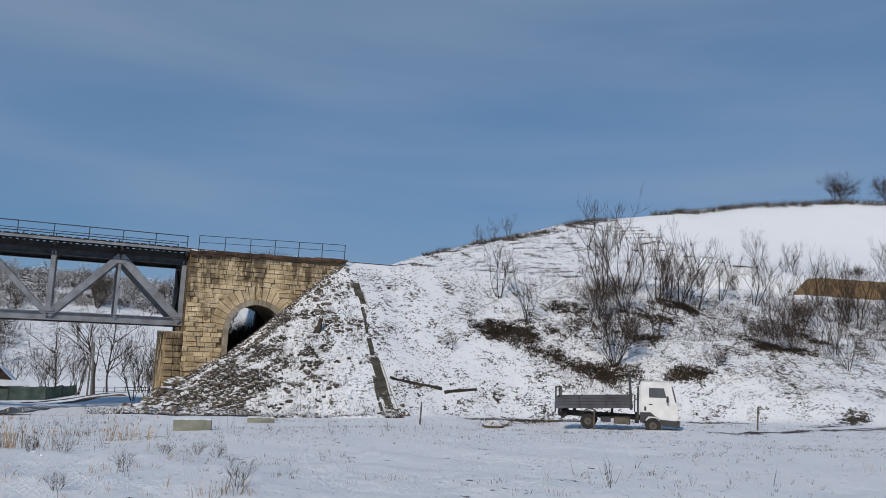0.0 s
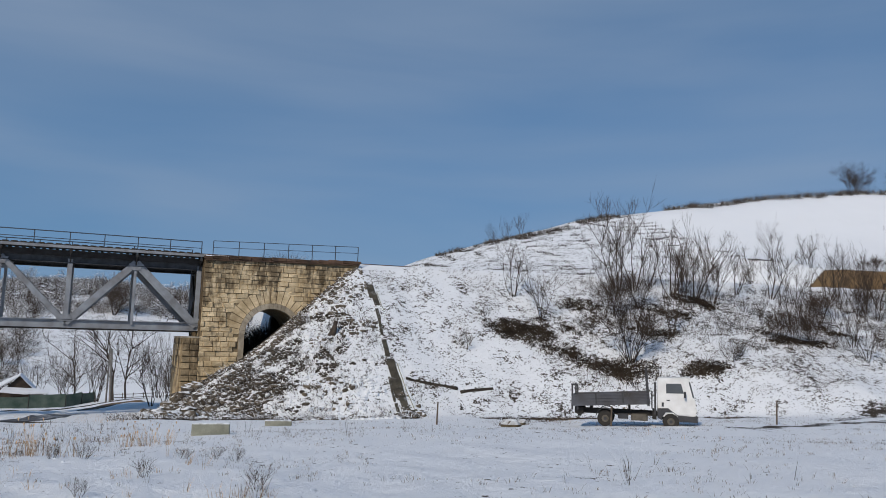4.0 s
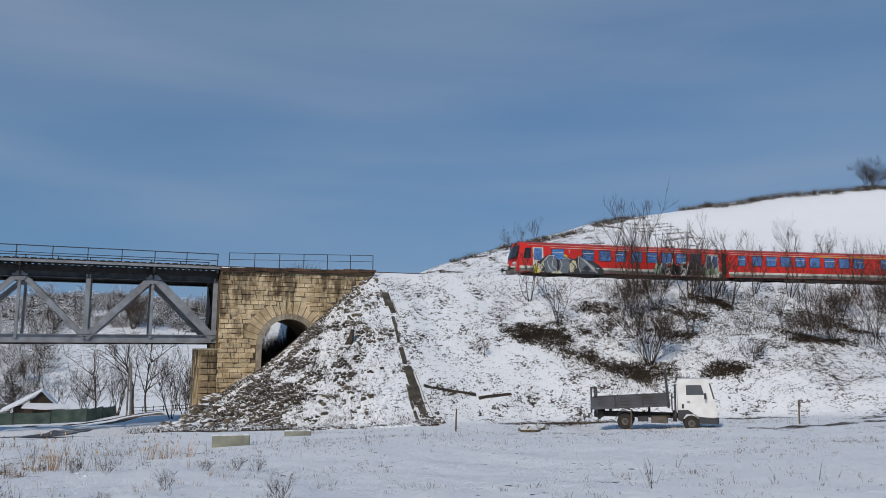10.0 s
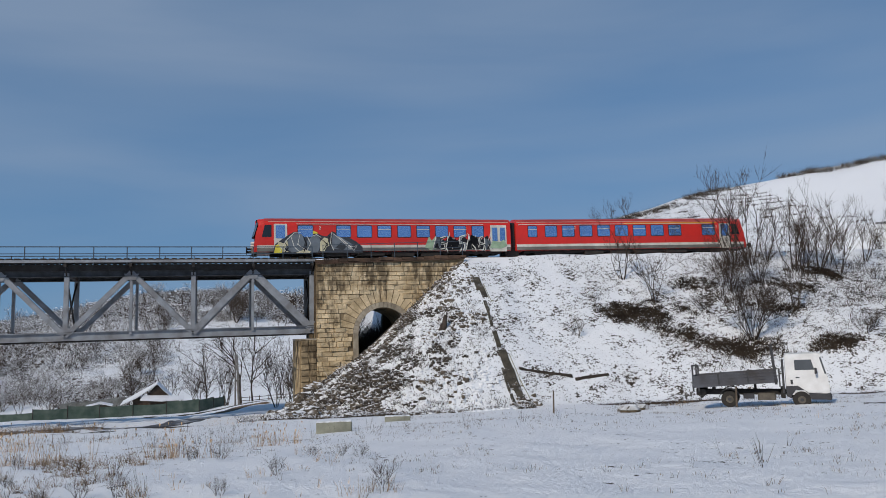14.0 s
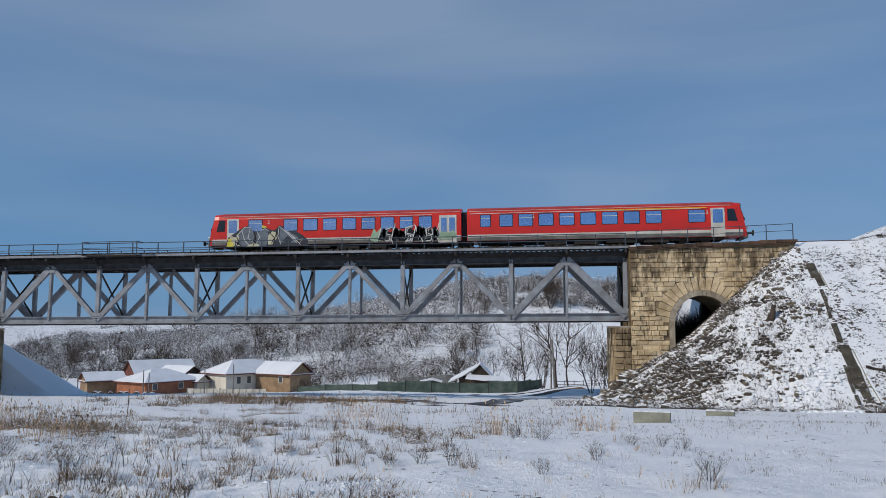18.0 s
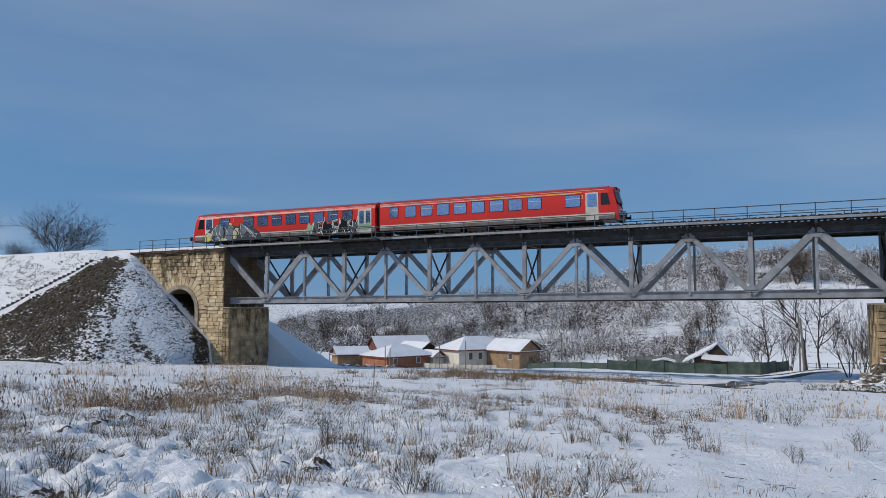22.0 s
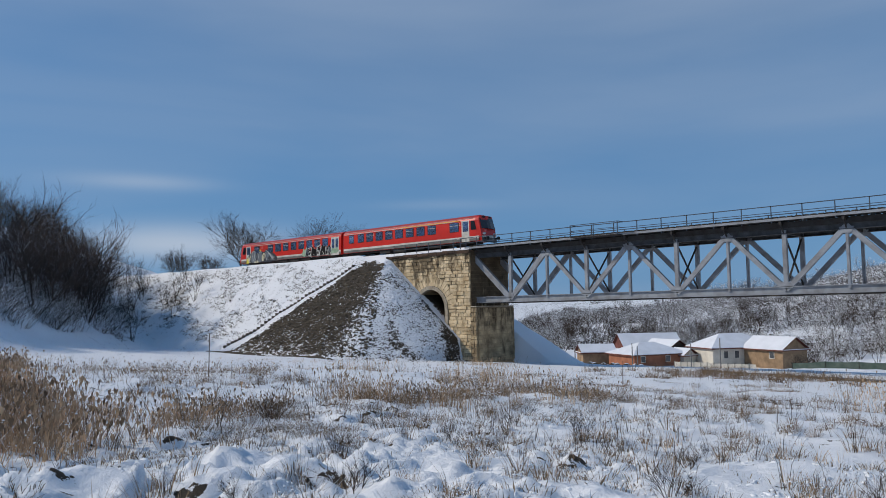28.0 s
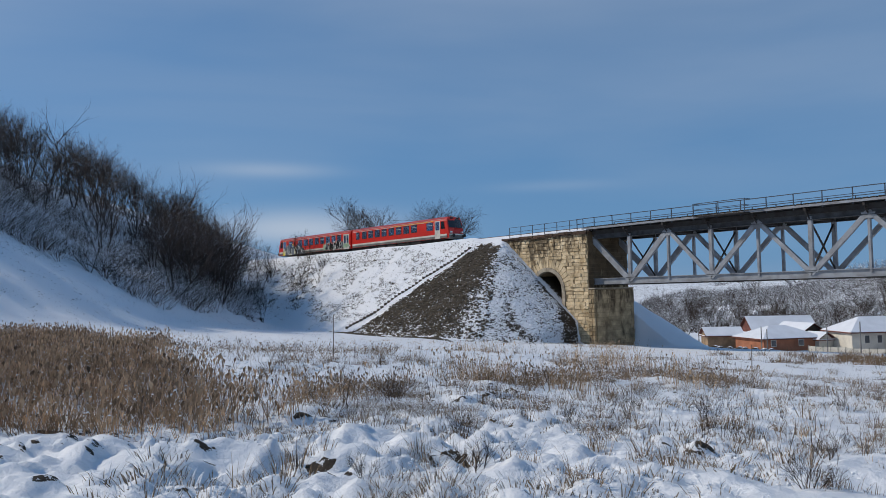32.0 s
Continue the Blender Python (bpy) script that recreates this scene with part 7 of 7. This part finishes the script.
tufts = [(-6.4, 10.4, 0.75), (-7.0, 10.9, 0.6), (-5.9, 10.6, 0.5), (-6.1, 12.4, 0.25), (-5.6, 21.5, 0.5), (-3.6, 21.8, 0.6), (-1.9, 21.5, 0.4), (0.6, 29.8, 0.6), (-11.5, 13.3, 0.5), (-22.7, 29.0, 1.2), (2.6, 11.9, 0.35), (-11.0, 20.0, 0.8), (-13.5, 21.0, 0.8), (-16.5, 28.0, 0.9), (-19.0, 28.5, 0.9), (-9, 24, 0.6), (-26, 31, 1.0), (-30, 33, 1.0), (-12, 62, 1.2), (-15, 63, 1.3), (-10, 64, 1.0), (-7.2, 5.2, 0.25), (-8.3, 6.8, 0.3), (-9.6, 4.4, 0.3), (-5.2, 7.3, 0.25), (-13, 9, 0.4), (-15, 12, 0.5), (-4.2, 12.6, 0.3), (-1.2, 14, 0.25), (-10.5, 10.5, 0.45), (-9.0, 8.6, 0.35), (-17, 46, 1.1), (-14, 47, 1.1), (-19.5, 48, 1.1), (-12, 48.5, 1.0), (-21.5, 49, 1.1), (-7.6, 4.0, 0.2), (-6.9, 5.7, 0.15), (-9.2, 3.6, 0.15), (-6.4, 7.4, 0.15), (-50, 57, 0.7), (-47, 58, 0.7), (10.5, 43, 0.5)]
spots = np.array([(x + plant_rnd.gauss(0, 0.6 * s), y + plant_rnd.gauss(0, 0.6 * s), 0, 0.4 * s) for x, y, s in tufts for _ in range(int(10 * s) + 4)])
spots[:, 2] = ground_z(spots[:, 0], spots[:, 1])
clump_rnd = random.Random(211)
clumps = []
while len(clumps) < 52:
    a, d = radians(clump_rnd.uniform(-66, 8)), clump_rnd.uniform(8, 44)
    x, y = d * math.sin(a), d * math.cos(a)
    if float(lattice(x, y, 7, 212)) > -0.2 + 0.35 * (x > -2):
        clumps.append((x, y, clump_rnd.uniform(0.25, 0.95) * min(1.0, d / 22)))
more = np.array([(x + clump_rnd.gauss(0, 0.5 * s), y + clump_rnd.gauss(0, 0.5 * s), 0, 0.4 * s) for x, y, s in clumps for _ in range(int(9 * s) + 3)])
more[:, 2] = ground_z(more[:, 0], more[:, 1])
spots = np.concatenate([spots, more])
twig_stuff("grass_tuft", "tall clump of dry straw-coloured grass", "grass", spots, M_GRASS, lambda r, n: r.uniform(0.15, 0.42, n), 9, 28, 0.004, 0.8)
twig_stuff("stalk_clump", "clump of tall brown weed stalks in snow", "weeds", spots[::4], M_TWIG, lambda r, n: r.uniform(0.3, 0.75, n), 6, 29, 0.004, 0.5)


twig_stuff("ditch_grass", "tall brown grass along the ditch beyond the field", "grass", scatter(3600, 181, (-29, -7, 36, 64), lambda x, y, r: lattice(x, y, 3.5, 182) + 0.6 * lattice(x, y, 1.2, 183) * 1.6 - 0.008 * (x + 17) ** 2 - 0.008 * (y - 50) ** 2 > -0.2, 0.4), M_DARKSTRAW, lambda r, n: 0.1 + 0.75 * r.rand(n) ** 2, 9, 184, 0.011, 0.9)


twig_stuff("stubble", "short stubble and dead stalks in the snowy field", "stubble", scatter(9000, 191, (-8, 48, 6, 42), lambda x, y, r: lattice(x, y, 4.0, 192) + 0.7 * lattice(x, y, 0.8, 193) > 0.15, 0.1), M_DARKSTRAW, lambda r, n: r.uniform(0.04, 0.16, n), 4, 194, 0.005, 1.2)


# stands of tall golden grass
tall = [(-20.2, 24.8, 1.3), (-18.6, 25.6, 1.1), (-21.8, 24.2, 1.0), (-14.8, 13.4, 1.1), (-13.2, 13.9, 0.9), (-16.3, 13.2, 0.9), (-24.5, 30.0, 1.2), (-30.5, 27.5, 1.1), (-11.8, 17.5, 0.7), (-5.0, 24.0, 0.8), (-1.0, 22.5, 0.7), (1.8, 26.0, 0.7), (-46.0, 55.0, 1.4), (-42.5, 54.0, 1.1), (-7.0, 30.0, 0.8)]
spots = np.array([(x + clump_rnd.gauss(0, 0.75 * q), y + clump_rnd.gauss(0, 0.55 * q), 0, 0.4 * q) for x, y, q in tall for _ in range(int(22 * q))])
spots[:, 2] = ground_z(spots[:, 0], spots[:, 1])
twig_stuff("tall_grass", "stand of tall golden dry grass with pale heads", "grass", spots, M_GRASS, lambda r, n: r.uniform(0.4, 1.15, n), 7, 251, 0.006, 0.45, 0.07)


# reed bed
def reedy(x, y, rnd):
    return (reed_density(x, y) > 0.3 + 0.5 * rnd.rand(len(x))) & (lattice(x, y, 1.6, 10) > -0.75)


def thin_reeds(x, y, rnd):
    d, a = np.hypot(x, y), np.degrees(np.arctan2(x, y))
    far = (a < -55) & (a > -73) & (d > 28) & (d < 38) & (rnd.rand(len(x)) < 0.15)
    band = (a > -63) & (a < -30) & (np.abs(d - 15.5 - 1.2 * lattice(x, y, 6, 9) - 0.28 * (a + 62)) < 1.7) & (lattice(x, y, 2.0, 74) + 0.5 * lattice(x, y, 0.8, 75) > -0.1)
    return far | band


twig_stuff("reed_bed", "dense brown dry reed bed with feathery heads", "reeds", scatter(26000, 29, (-48, -8, -14, 14), reedy, 0.35), M_REED, lambda r, n: r.uniform(0.3, 0.88, n), 6, 30, 0.006, 0.8, 0.085)
twig_stuff("reed_stems", "dark broken reed stems among the dry reeds", "reeds", scatter(9000, 231, (-48, -8, -14, 14), lambda x, y, r: reedy(x, y, r) & (lattice(x, y, 1.3, 232) + 0.6 * lattice(x, y, 0.5, 233) > 0.0), 0.35), M_DARKSTRAW, lambda r, n: r.uniform(0.25, 0.7, n), 6, 234, 0.007, 1.0, 0.07)
twig_stuff("reed_fringe", "thin reddish-brown reeds along the edge of the wet ground", "reeds", scatter(19000, 79, (-40, -8, 4, 36), thin_reeds, 0.3), M_REED, lambda r, n: 0.16 + 0.55 * r.rand(n) ** 1.6, 6, 80, 0.005, 1.3, 0.06)


twig_stuff("fringe_stems", "dark broken stems along the edge of the wet ground", "reeds", scatter(12000, 301, (-40, -8, 4, 36), thin_reeds, 0.3), M_DARKSTRAW, lambda r, n: 0.12 + 0.45 * r.rand(n) ** 1.5, 6, 302, 0.005, 1.4, 0.05)
twig_stuff("frosted_grass", "low flattened grass matted with snow", "grass", scatter(26000, 41, (-34, 8, 0.5, 34), lambda x, y, r: (lattice(x, y, 2.4, 31) + 0.5 * lattice(x, y, 0.9, 32) > 0.45 + 0.06 * np.maximum(x + 9, 0) - 0.3 * (x < -4) * (np.hypot(x, y) < 14) + 0.5 * (x < -0.95 * y) * (np.hypot(x, y) > 18)), 0.3), M_FROSTGRASS, lambda r, n: r.uniform(0.04, 0.15, n), 12, 42, 0.006, 1.8)



def matted(x, y, rnd):
    d, a = np.hypot(x, y), np.degrees(np.arctan2(x, y))
    k = lattice(x, y, 2.6, 281) + 0.8 * lattice(x, y, 0.8, 282) + 0.4 * lattice(x, y, 0.3, 283)
    return (k > 0.34 + 0.06 * np.abs(a + 56) + 0.1 * np.abs(d - 12) - 0.3 * rnd.rand(len(x))) & (d > 6)


twig_stuff("matted_grass", "brown grass beaten down and tangled at the wet edge", "grass", scatter(30000, 284, (-22, -3, 2, 18), matted, 0.2), M_FROSTGRASS, lambda r, n: r.uniform(0.04, 0.2, n), 9, 285, 0.0035, 1.9)


# rubble of the bank before the arch
def rubble():
    rnd = random.Random(9)
    s = Shape()
    for _ in range(560):
        u, v = rnd.gauss(0, 1), rnd.random()
        x, y = 6.0 + abs(rnd.gauss(0, 5.0)) * (1 if rnd.random() < 0.75 else -0.5), 62.5 - rnd.random() ** 1.3 * 16
        if x < 3.0 or x > 19 or (y > 62 and x > 7) or (6.4 < x and y > 62.6):
            continue
        r = (0.1 + 0.5 * rnd.random() ** 3) * (1.25 if x < 8 else 0.5)
        z = gz(x, y)
        n = 6
        rings = []
        for k, (h, q) in enumerate(((-0.6, 0.8), (0.05, 1.0), (0.55, 0.9), (0.8, 0.5))):
            rings.append([(x + r * q * rnd.uniform(0.75, 1.2) * math.cos(2 * math.pi * i / n), y + r * q * rnd.uniform(0.75, 1.2) * math.sin(2 * math.pi * i / n), z + r * h * rnd.uniform(0.7, 1.1)) for i in range(n)])
        s.loft(rings)
    return tagged(new("rubble", s.mesh("rubble", M_ROCK)), "tumbled snow-dusted stone rubble below the abutment", "rubble", kind="stuff")


M_ROCK = snow_capped(material("grey_brown_rubble", (0.15, 0.125, 0.095), 0.95, 0.0, 0.25, 1.5, 0.4, 12, (0.06, 0.05, 0.04), island=0.4), 0.36, 2.5, 0.5, 0.62)
rubble()


# ---- lumps: snow caught on stalks and clods, gravel of the thawed cone ----
def lump_stuff(name, label, cat, spots, radius, mat, seed, squash=0.65):
    """Many small uneven lumps in one mesh; spots are x, y, z."""
    rnd = np.random.RandomState(seed)
    g = (1 + 5 ** 0.5) / 2
    ico = np.array([(-1, g, 0), (1, g, 0), (-1, -g, 0), (1, -g, 0), (0, -1, g), (0, 1, g), (0, -1, -g), (0, 1, -g), (g, 0, -1), (g, 0, 1), (-g, 0, -1), (-g, 0, 1)]) / 1.9
    tri = np.array([(0, 11, 5), (0, 5, 1), (0, 1, 7), (0, 7, 10), (0, 10, 11), (1, 5, 9), (5, 11, 4), (11, 10, 2), (10, 7, 6), (7, 1, 8), (3, 9, 4), (3, 4, 2), (3, 2, 6), (3, 6, 8), (3, 8, 9), (4, 9, 5), (2, 4, 11), (6, 2, 10), (8, 6, 7), (9, 8, 1)])
    n = len(spots)
    r = radius(rnd, n)
    a = rnd.uniform(0, 2 * np.pi, n)
    stretch = rnd.uniform(0.7, 1.5, n)
    v = ico[None] * rnd.uniform(0.7, 1.25, (n, 12, 1))
    x, y = v[..., 0] * stretch[:, None], v[..., 1] / stretch[:, None]
    c, q = np.cos(a)[:, None], np.sin(a)[:, None]
    v = np.stack([x * c - y * q, x * q + y * c, v[..., 2] * squash], -1) * r[:, None, None] + np.asarray(spots)[:, None, :3]
    f = (tri[None] + 12 * np.arange(n)[:, None, None]).reshape(-1, 3)
    me = bpy.data.meshes.new(name)
    me.from_pydata(v.reshape(-1, 3).tolist(), [], f.tolist())
    me.materials.append(mat)
    me.shade_smooth()
    me.update()
    return tagged(new(name, me), label, cat, kind="stuff")


def lumpy(x, y, rnd):
    k = lattice(x, y, 2.4, 31) + 0.5 * lattice(x, y, 0.9, 32)
    return (k + 0.6 * lattice(x, y, 0.22, 102) > 0.3 + 0.8 * rnd.rand(len(x)) + 0.06 * np.maximum(x + 9, 0)) & (np.hypot(x, y) > 6.5)


M_SNOW = material("fresh_snow", (0.86, 0.88, 0.91), 0.75, 0.0, 0.03, 3.0, 0.35, 30, spec=0.25)
lump_stuff("snow_clumps", "lumps of snow caught on flattened grass", "snow", scatter(60000, 103, (-22, 0, 0.6, 22), lumpy), lambda r, n: 0.012 + 0.05 * r.rand(n) ** 3, M_SNOW, 104, 0.5)
reed_spots = scatter(15000, 105, (-44, -8, -6, 14), reedy)
reed_spots[:, 2] += np.random.RandomState(106).uniform(0.05, 0.55, len(reed_spots))
lump_stuff("snow_flecks", "flecks of snow held among the reeds", "snow", reed_spots, lambda r, n: 0.007 + 0.013 * r.rand(n) ** 2, M_SNOW, 107, 0.7)


def thawed_cone(x, y, rnd):
    a, r = np.degrees(np.arctan2(x + 66.6, -(y - 63))), np.hypot(x + 66.6, y - 63)
    right = x + 71.0 + (62 - y) * 0.92
    return (right - 0.11 * (62 - y) > 1.1) & (a < 38) & (r > 1) & (y < 62.4) & (y > 47.5) & (ground_z(x, y) > -3.6)


M_GRAVEL = material("dark_cone_gravel", (0.105, 0.085, 0.06), 0.95, 0.0, 0.3, 1.5, 0.4, 12, (0.05, 0.04, 0.03), island=0.5)
lump_stuff("cone_gravel", "coarse grey-brown stones on the thawed embankment cone", "gravel", scatter(14000, 108, (-86, -55, 46, 63), thawed_cone), lambda r, n: 0.05 + 0.16 * r.rand(n) ** 2, M_GRAVEL, 109)
lump_stuff("bank_clods", "small dark clods and stones on the snowy banks", "clods", scatter(9000, 110, (3.2, 21, 46, 62.95), lambda x, y, r: (ground_z(x, y) > -3.8) & ((lattice(x, y, 2.0, 111) + 0.03 * (9 - x) > 0.15) & (r.rand(len(x)) < 0.45) | (y > 61.9) & (x > 7))), lambda r, n: 0.05 + 0.2 * r.rand(n) ** 3, M_ROCK, 112, 0.9)
lump_stuff("cone_stones", "snow-covered stones on the embankment cone", "stones", scatter(6500, 261, (-68, -52, 47, 63), lambda x, y, r: (np.degrees(np.arctan2(x + 66.6, -(y - 63))) > 24 + 12 * r.rand(len(x))) & (bare_amount(x, y) < 0.5) & (ground_z(x, y) > -3.7) & (y < 62.4)), lambda r, n: 0.05 + 0.10 * r.rand(n) ** 2, M_SNOW, 262, 0.6)
twig_stuff("flank_specks", "brown dead grass poking through snow on the far embankment", "grass", scatter(21000, 113, (-142, -66, 44, 63), lambda x, y, r: (track_y(x) - y > 3.6) & (ground_z(x, y) > -2.5) & (x + 71.0 + (62 - y) * 0.92 < -1) & (lattice(x + y, 2.5 * y, 4.0, 114) + 0.8 * lattice(x, 2 * y, 1.0, 115) > -0.02), 0.28), M_LITTER, lambda r, n: r.uniform(0.06, 0.24, n), 6, 116, 0.019, 1.6)


# snow-laden tussocks of the rough corner
tussocks = [(-6.5, 2.85, 0.34), (-6.35, 3.0, 0.3), (-6.3, 4.45, 0.34), (-5.0, 5.6, 0.28), (-7.9, 4.0, 0.3), (-6.3, 6.0, 0.3), (-8.0, 6.4, 0.28), (-9.2, 7.6, 0.32), (-6.9, 8.2, 0.3), (-5.4, 7.0, 0.22), (-10.4, 8.8, 0.34), (-8.6, 10.0, 0.34), (-11.6, 9.6, 0.36), (-12.8, 8.2, 0.34)]
tussock_rnd = random.Random(121)
while len(tussocks) < 360:
    x, y = tussock_rnd.uniform(-24, -1), tussock_rnd.uniform(1.5, 26)
    if math.hypot(x, y) > 6.5 - 0.15 * min(0, x + 8) and float(lattice(x, y, 3.0, 122)) > -0.1 + 0.05 * max(0, x + 9):
        tussocks.append((x, y, tussock_rnd.uniform(0.14, 0.36) * (0.75 if math.hypot(x, y) < 9 else 1.0)))
spots = np.array([(x + tussock_rnd.gauss(0, 0.4 * s), y + tussock_rnd.gauss(0, 0.4 * s), 0, 0.6 * s) for x, y, s in tussocks for _ in range(7)])
spots[:, 2] = ground_z(spots[:, 0], spots[:, 1])
flakes = np.repeat(spots, 7, 0)
flake_rnd = np.random.RandomState(131)
flakes[:, 0] += flake_rnd.normal(0, 1, len(flakes)) * flakes[:, 3] * 0.6
flakes[:, 1] += flake_rnd.normal(0, 1, len(flakes)) * flakes[:, 3] * 0.6
flakes[:, 2] = ground_z(flakes[:, 0], flakes[:, 1]) + flake_rnd.uniform(0.0, 1, len(flakes)) * flakes[:, 3] * 1.1
lump_stuff("tussock_snow", "snow clinging to tussocks of dead grass", "snow", flakes, lambda r, n: 0.006 + 0.018 * r.rand(n) ** 2, M_SNOW, 132, 0.6)
twig_stuff("tussock_straw", "brown straw tussocks sticking out of the snow", "grass", spots, M_DARKSTRAW, lambda r, n: r.uniform(0.08, 0.38, n), 10, 124, 0.0035, 1.0)

# snow lying on the brush below the wood
spots = scatter(36000, 221, (-125, -58, -16, 42), lambda x, y, r: (wood_depth(x, y) > wood_line(y) - 0.6) & (wood_depth(x, y) < wood_line(y) + 15 + 14 * (y < 24)) & (x < -2.2 * y) & (lattice(x, y, 2.2, 222) + 0.5 * lattice(x, y, 0.8, 223) > 0.0))
spots[:, 2] += 0.1 + 3.6 * np.random.RandomState(224).rand(len(spots)) ** 1.8
lump_stuff("brush_snow", "pads of snow lying on the brush below the wood", "snow", spots, lambda r, n: 0.025 + 0.10 * r.rand(n) ** 2, M_SNOW, 225, 0.4)

# bushes of the far hillside, some white with snow and some bare
spots = scatter(17000, 125, (-150, 30, 132, 285), wooded)
spots[:, 2] += np.random.RandomState(126).uniform(0.1, 1.3, len(spots))
lump_stuff("snowy_bushes", "small rounded bushes white with snow on the far hillside", "bush", spots, lambda r, n: 0.08 + 0.22 * r.rand(n) ** 2, M_FROST, 127, 0.9)
spots = scatter(15000, 128, (-150, 30, 132, 280), lambda x, y, r: wooded(x, y, r) & (lattice(x, y, 14, 8) + 0.7 * lattice(x, y, 5, 9) > 0.2 - 0.35 * (y < 160)))
spots[:, 2] += np.random.RandomState(129).uniform(0.1, 1.0, len(spots))
lump_stuff("bare_bushes", "small dark bare bushes on the far hillside", "bush", spots, lambda r, n: 0.08 + 0.22 * r.rand(n) ** 2, M_TWIG, 130, 0.9)

spots = scatter(15000, 271, (-150, 30, 132, 285), lambda x, y, r: wooded(x, y, r) & (lattice(x, y, 7, 272) + 0.7 * lattice(x, y, 2.2, 273) - 0.6 * (lattice(x, y, 14, 8) + 0.6 * lattice(x, y, 5, 9) > 0.25) > 0.12))
spots[:, 2] += np.random.RandomState(274).uniform(0.3, 2.2, len(spots))
lump_stuff("hillside_snow", "pads of snow lying on the shrubs of the far hillside", "snow", spots, lambda r, n: 0.10 + 0.26 * r.rand(n) ** 2, M_SNOW, 275, 0.55)

M_CLOD = snow_capped(material("dark_earth_clods", (0.075, 0.063, 0.05), 0.95, 0.0, 0.3, 2.0, 0.5, 12, (0.03, 0.026, 0.022), island=0.5), 0.3, 1.2, 0.5, 0.62)
lump_stuff("bank_snow", "clumps of old snow over the rubble bank", "snow", scatter(9000, 171, (3, 19, 46, 62.8), lambda x, y, r: (ground_z(x, y) > -3.8) & (lattice(x, y, 1.3, 172) + 0.5 * lattice(x, y, 0.5, 173) + 0.05 * (x - 11) > 0.35)), lambda r, n: 0.04 + 0.2 * r.rand(n) ** 2, M_SNOW, 174, 0.6)
lump_stuff("bank_debris", "dark earth clods and broken stones on the rubble bank", "clods", scatter(16000, 175, (3, 20, 46, 62.8), lambda x, y, r: (ground_z(x, y) > -3.8) & (lattice(x, y, 1.3, 172) + 0.5 * lattice(x, y, 0.5, 173) + 0.05 * (x - 11) - 0.35 * np.exp(-((y - 63 + 0.5 * np.maximum(x - 9, 0)) / 5) ** 2) + 0.11 * np.maximum(x - 11, 0) < 0.15)), lambda r, n: 0.03 + 0.17 * r.rand(n) ** 2, M_CLOD, 176, 0.8)
# dark briars over the debris before the arch, scrub on the brow
twig_stuff("bank_briars", "dark briars and debris below the arched passage", "briars", scatter(8500, 161, (2, 20, 46, 62.8), lambda x, y, r: (ground_z(x, y) > -3.9) & (lattice(x, y, 1.5, 162) + 0.6 * lattice(x, y, 0.5, 163) + 0.9 * np.exp(-((x - 9.5) / 5.5) ** 2 - ((y - 53.5) / 5) ** 2) + 0.5 * (y > 61.8) > 0.75 + 0.3 * r.rand(len(x))), 0.3), M_LITTER, lambda r, n: r.uniform(0.06, 0.32, n), 7, 164, 0.018, 1.5)
twig_stuff("brow_brush", "dark brown brush on the brow of the hill", "brush", scatter(900, 165, (54, 72, 96, 116), lambda x, y, r: (np.abs(y - track_y(x) - 46) < 3.0) & (lattice(x, y, 3, 166) > 0.0), 0.6), M_HEDGE, lambda r, n: r.uniform(0.15, 0.6, n), 12, 167, 0.02, 0.9)


# ---- what moves ----
def motions():
    key = ((0, 115.5), (3.5, 87.2), (5.5, 71.3), (7, 59.7), (9, 43.7), (10, 35.8), (13, 11.5), (15, -5.1), (18, -29.0), (19, -36.7), (25, -80.1), (29, -106.4), (31, -119.3), (32, -125.6))
    for i, car in enumerate(CARS):
        rows = []
        for t, x in key:
            c = x + 11.55 + 23.05 * i
            a, b = c - 8, c + 8
            ya, yb = float(track_y(a)), float(track_y(b))
            yaw = math.degrees(math.atan2(yb - ya, 16))
            rows.append((t, pose(c, (ya + yb) / 2, rail_z(c) - 0.08, 0, -math.degrees(math.atan(GRADE)), yaw)))
        walk(car, rows)


motions()
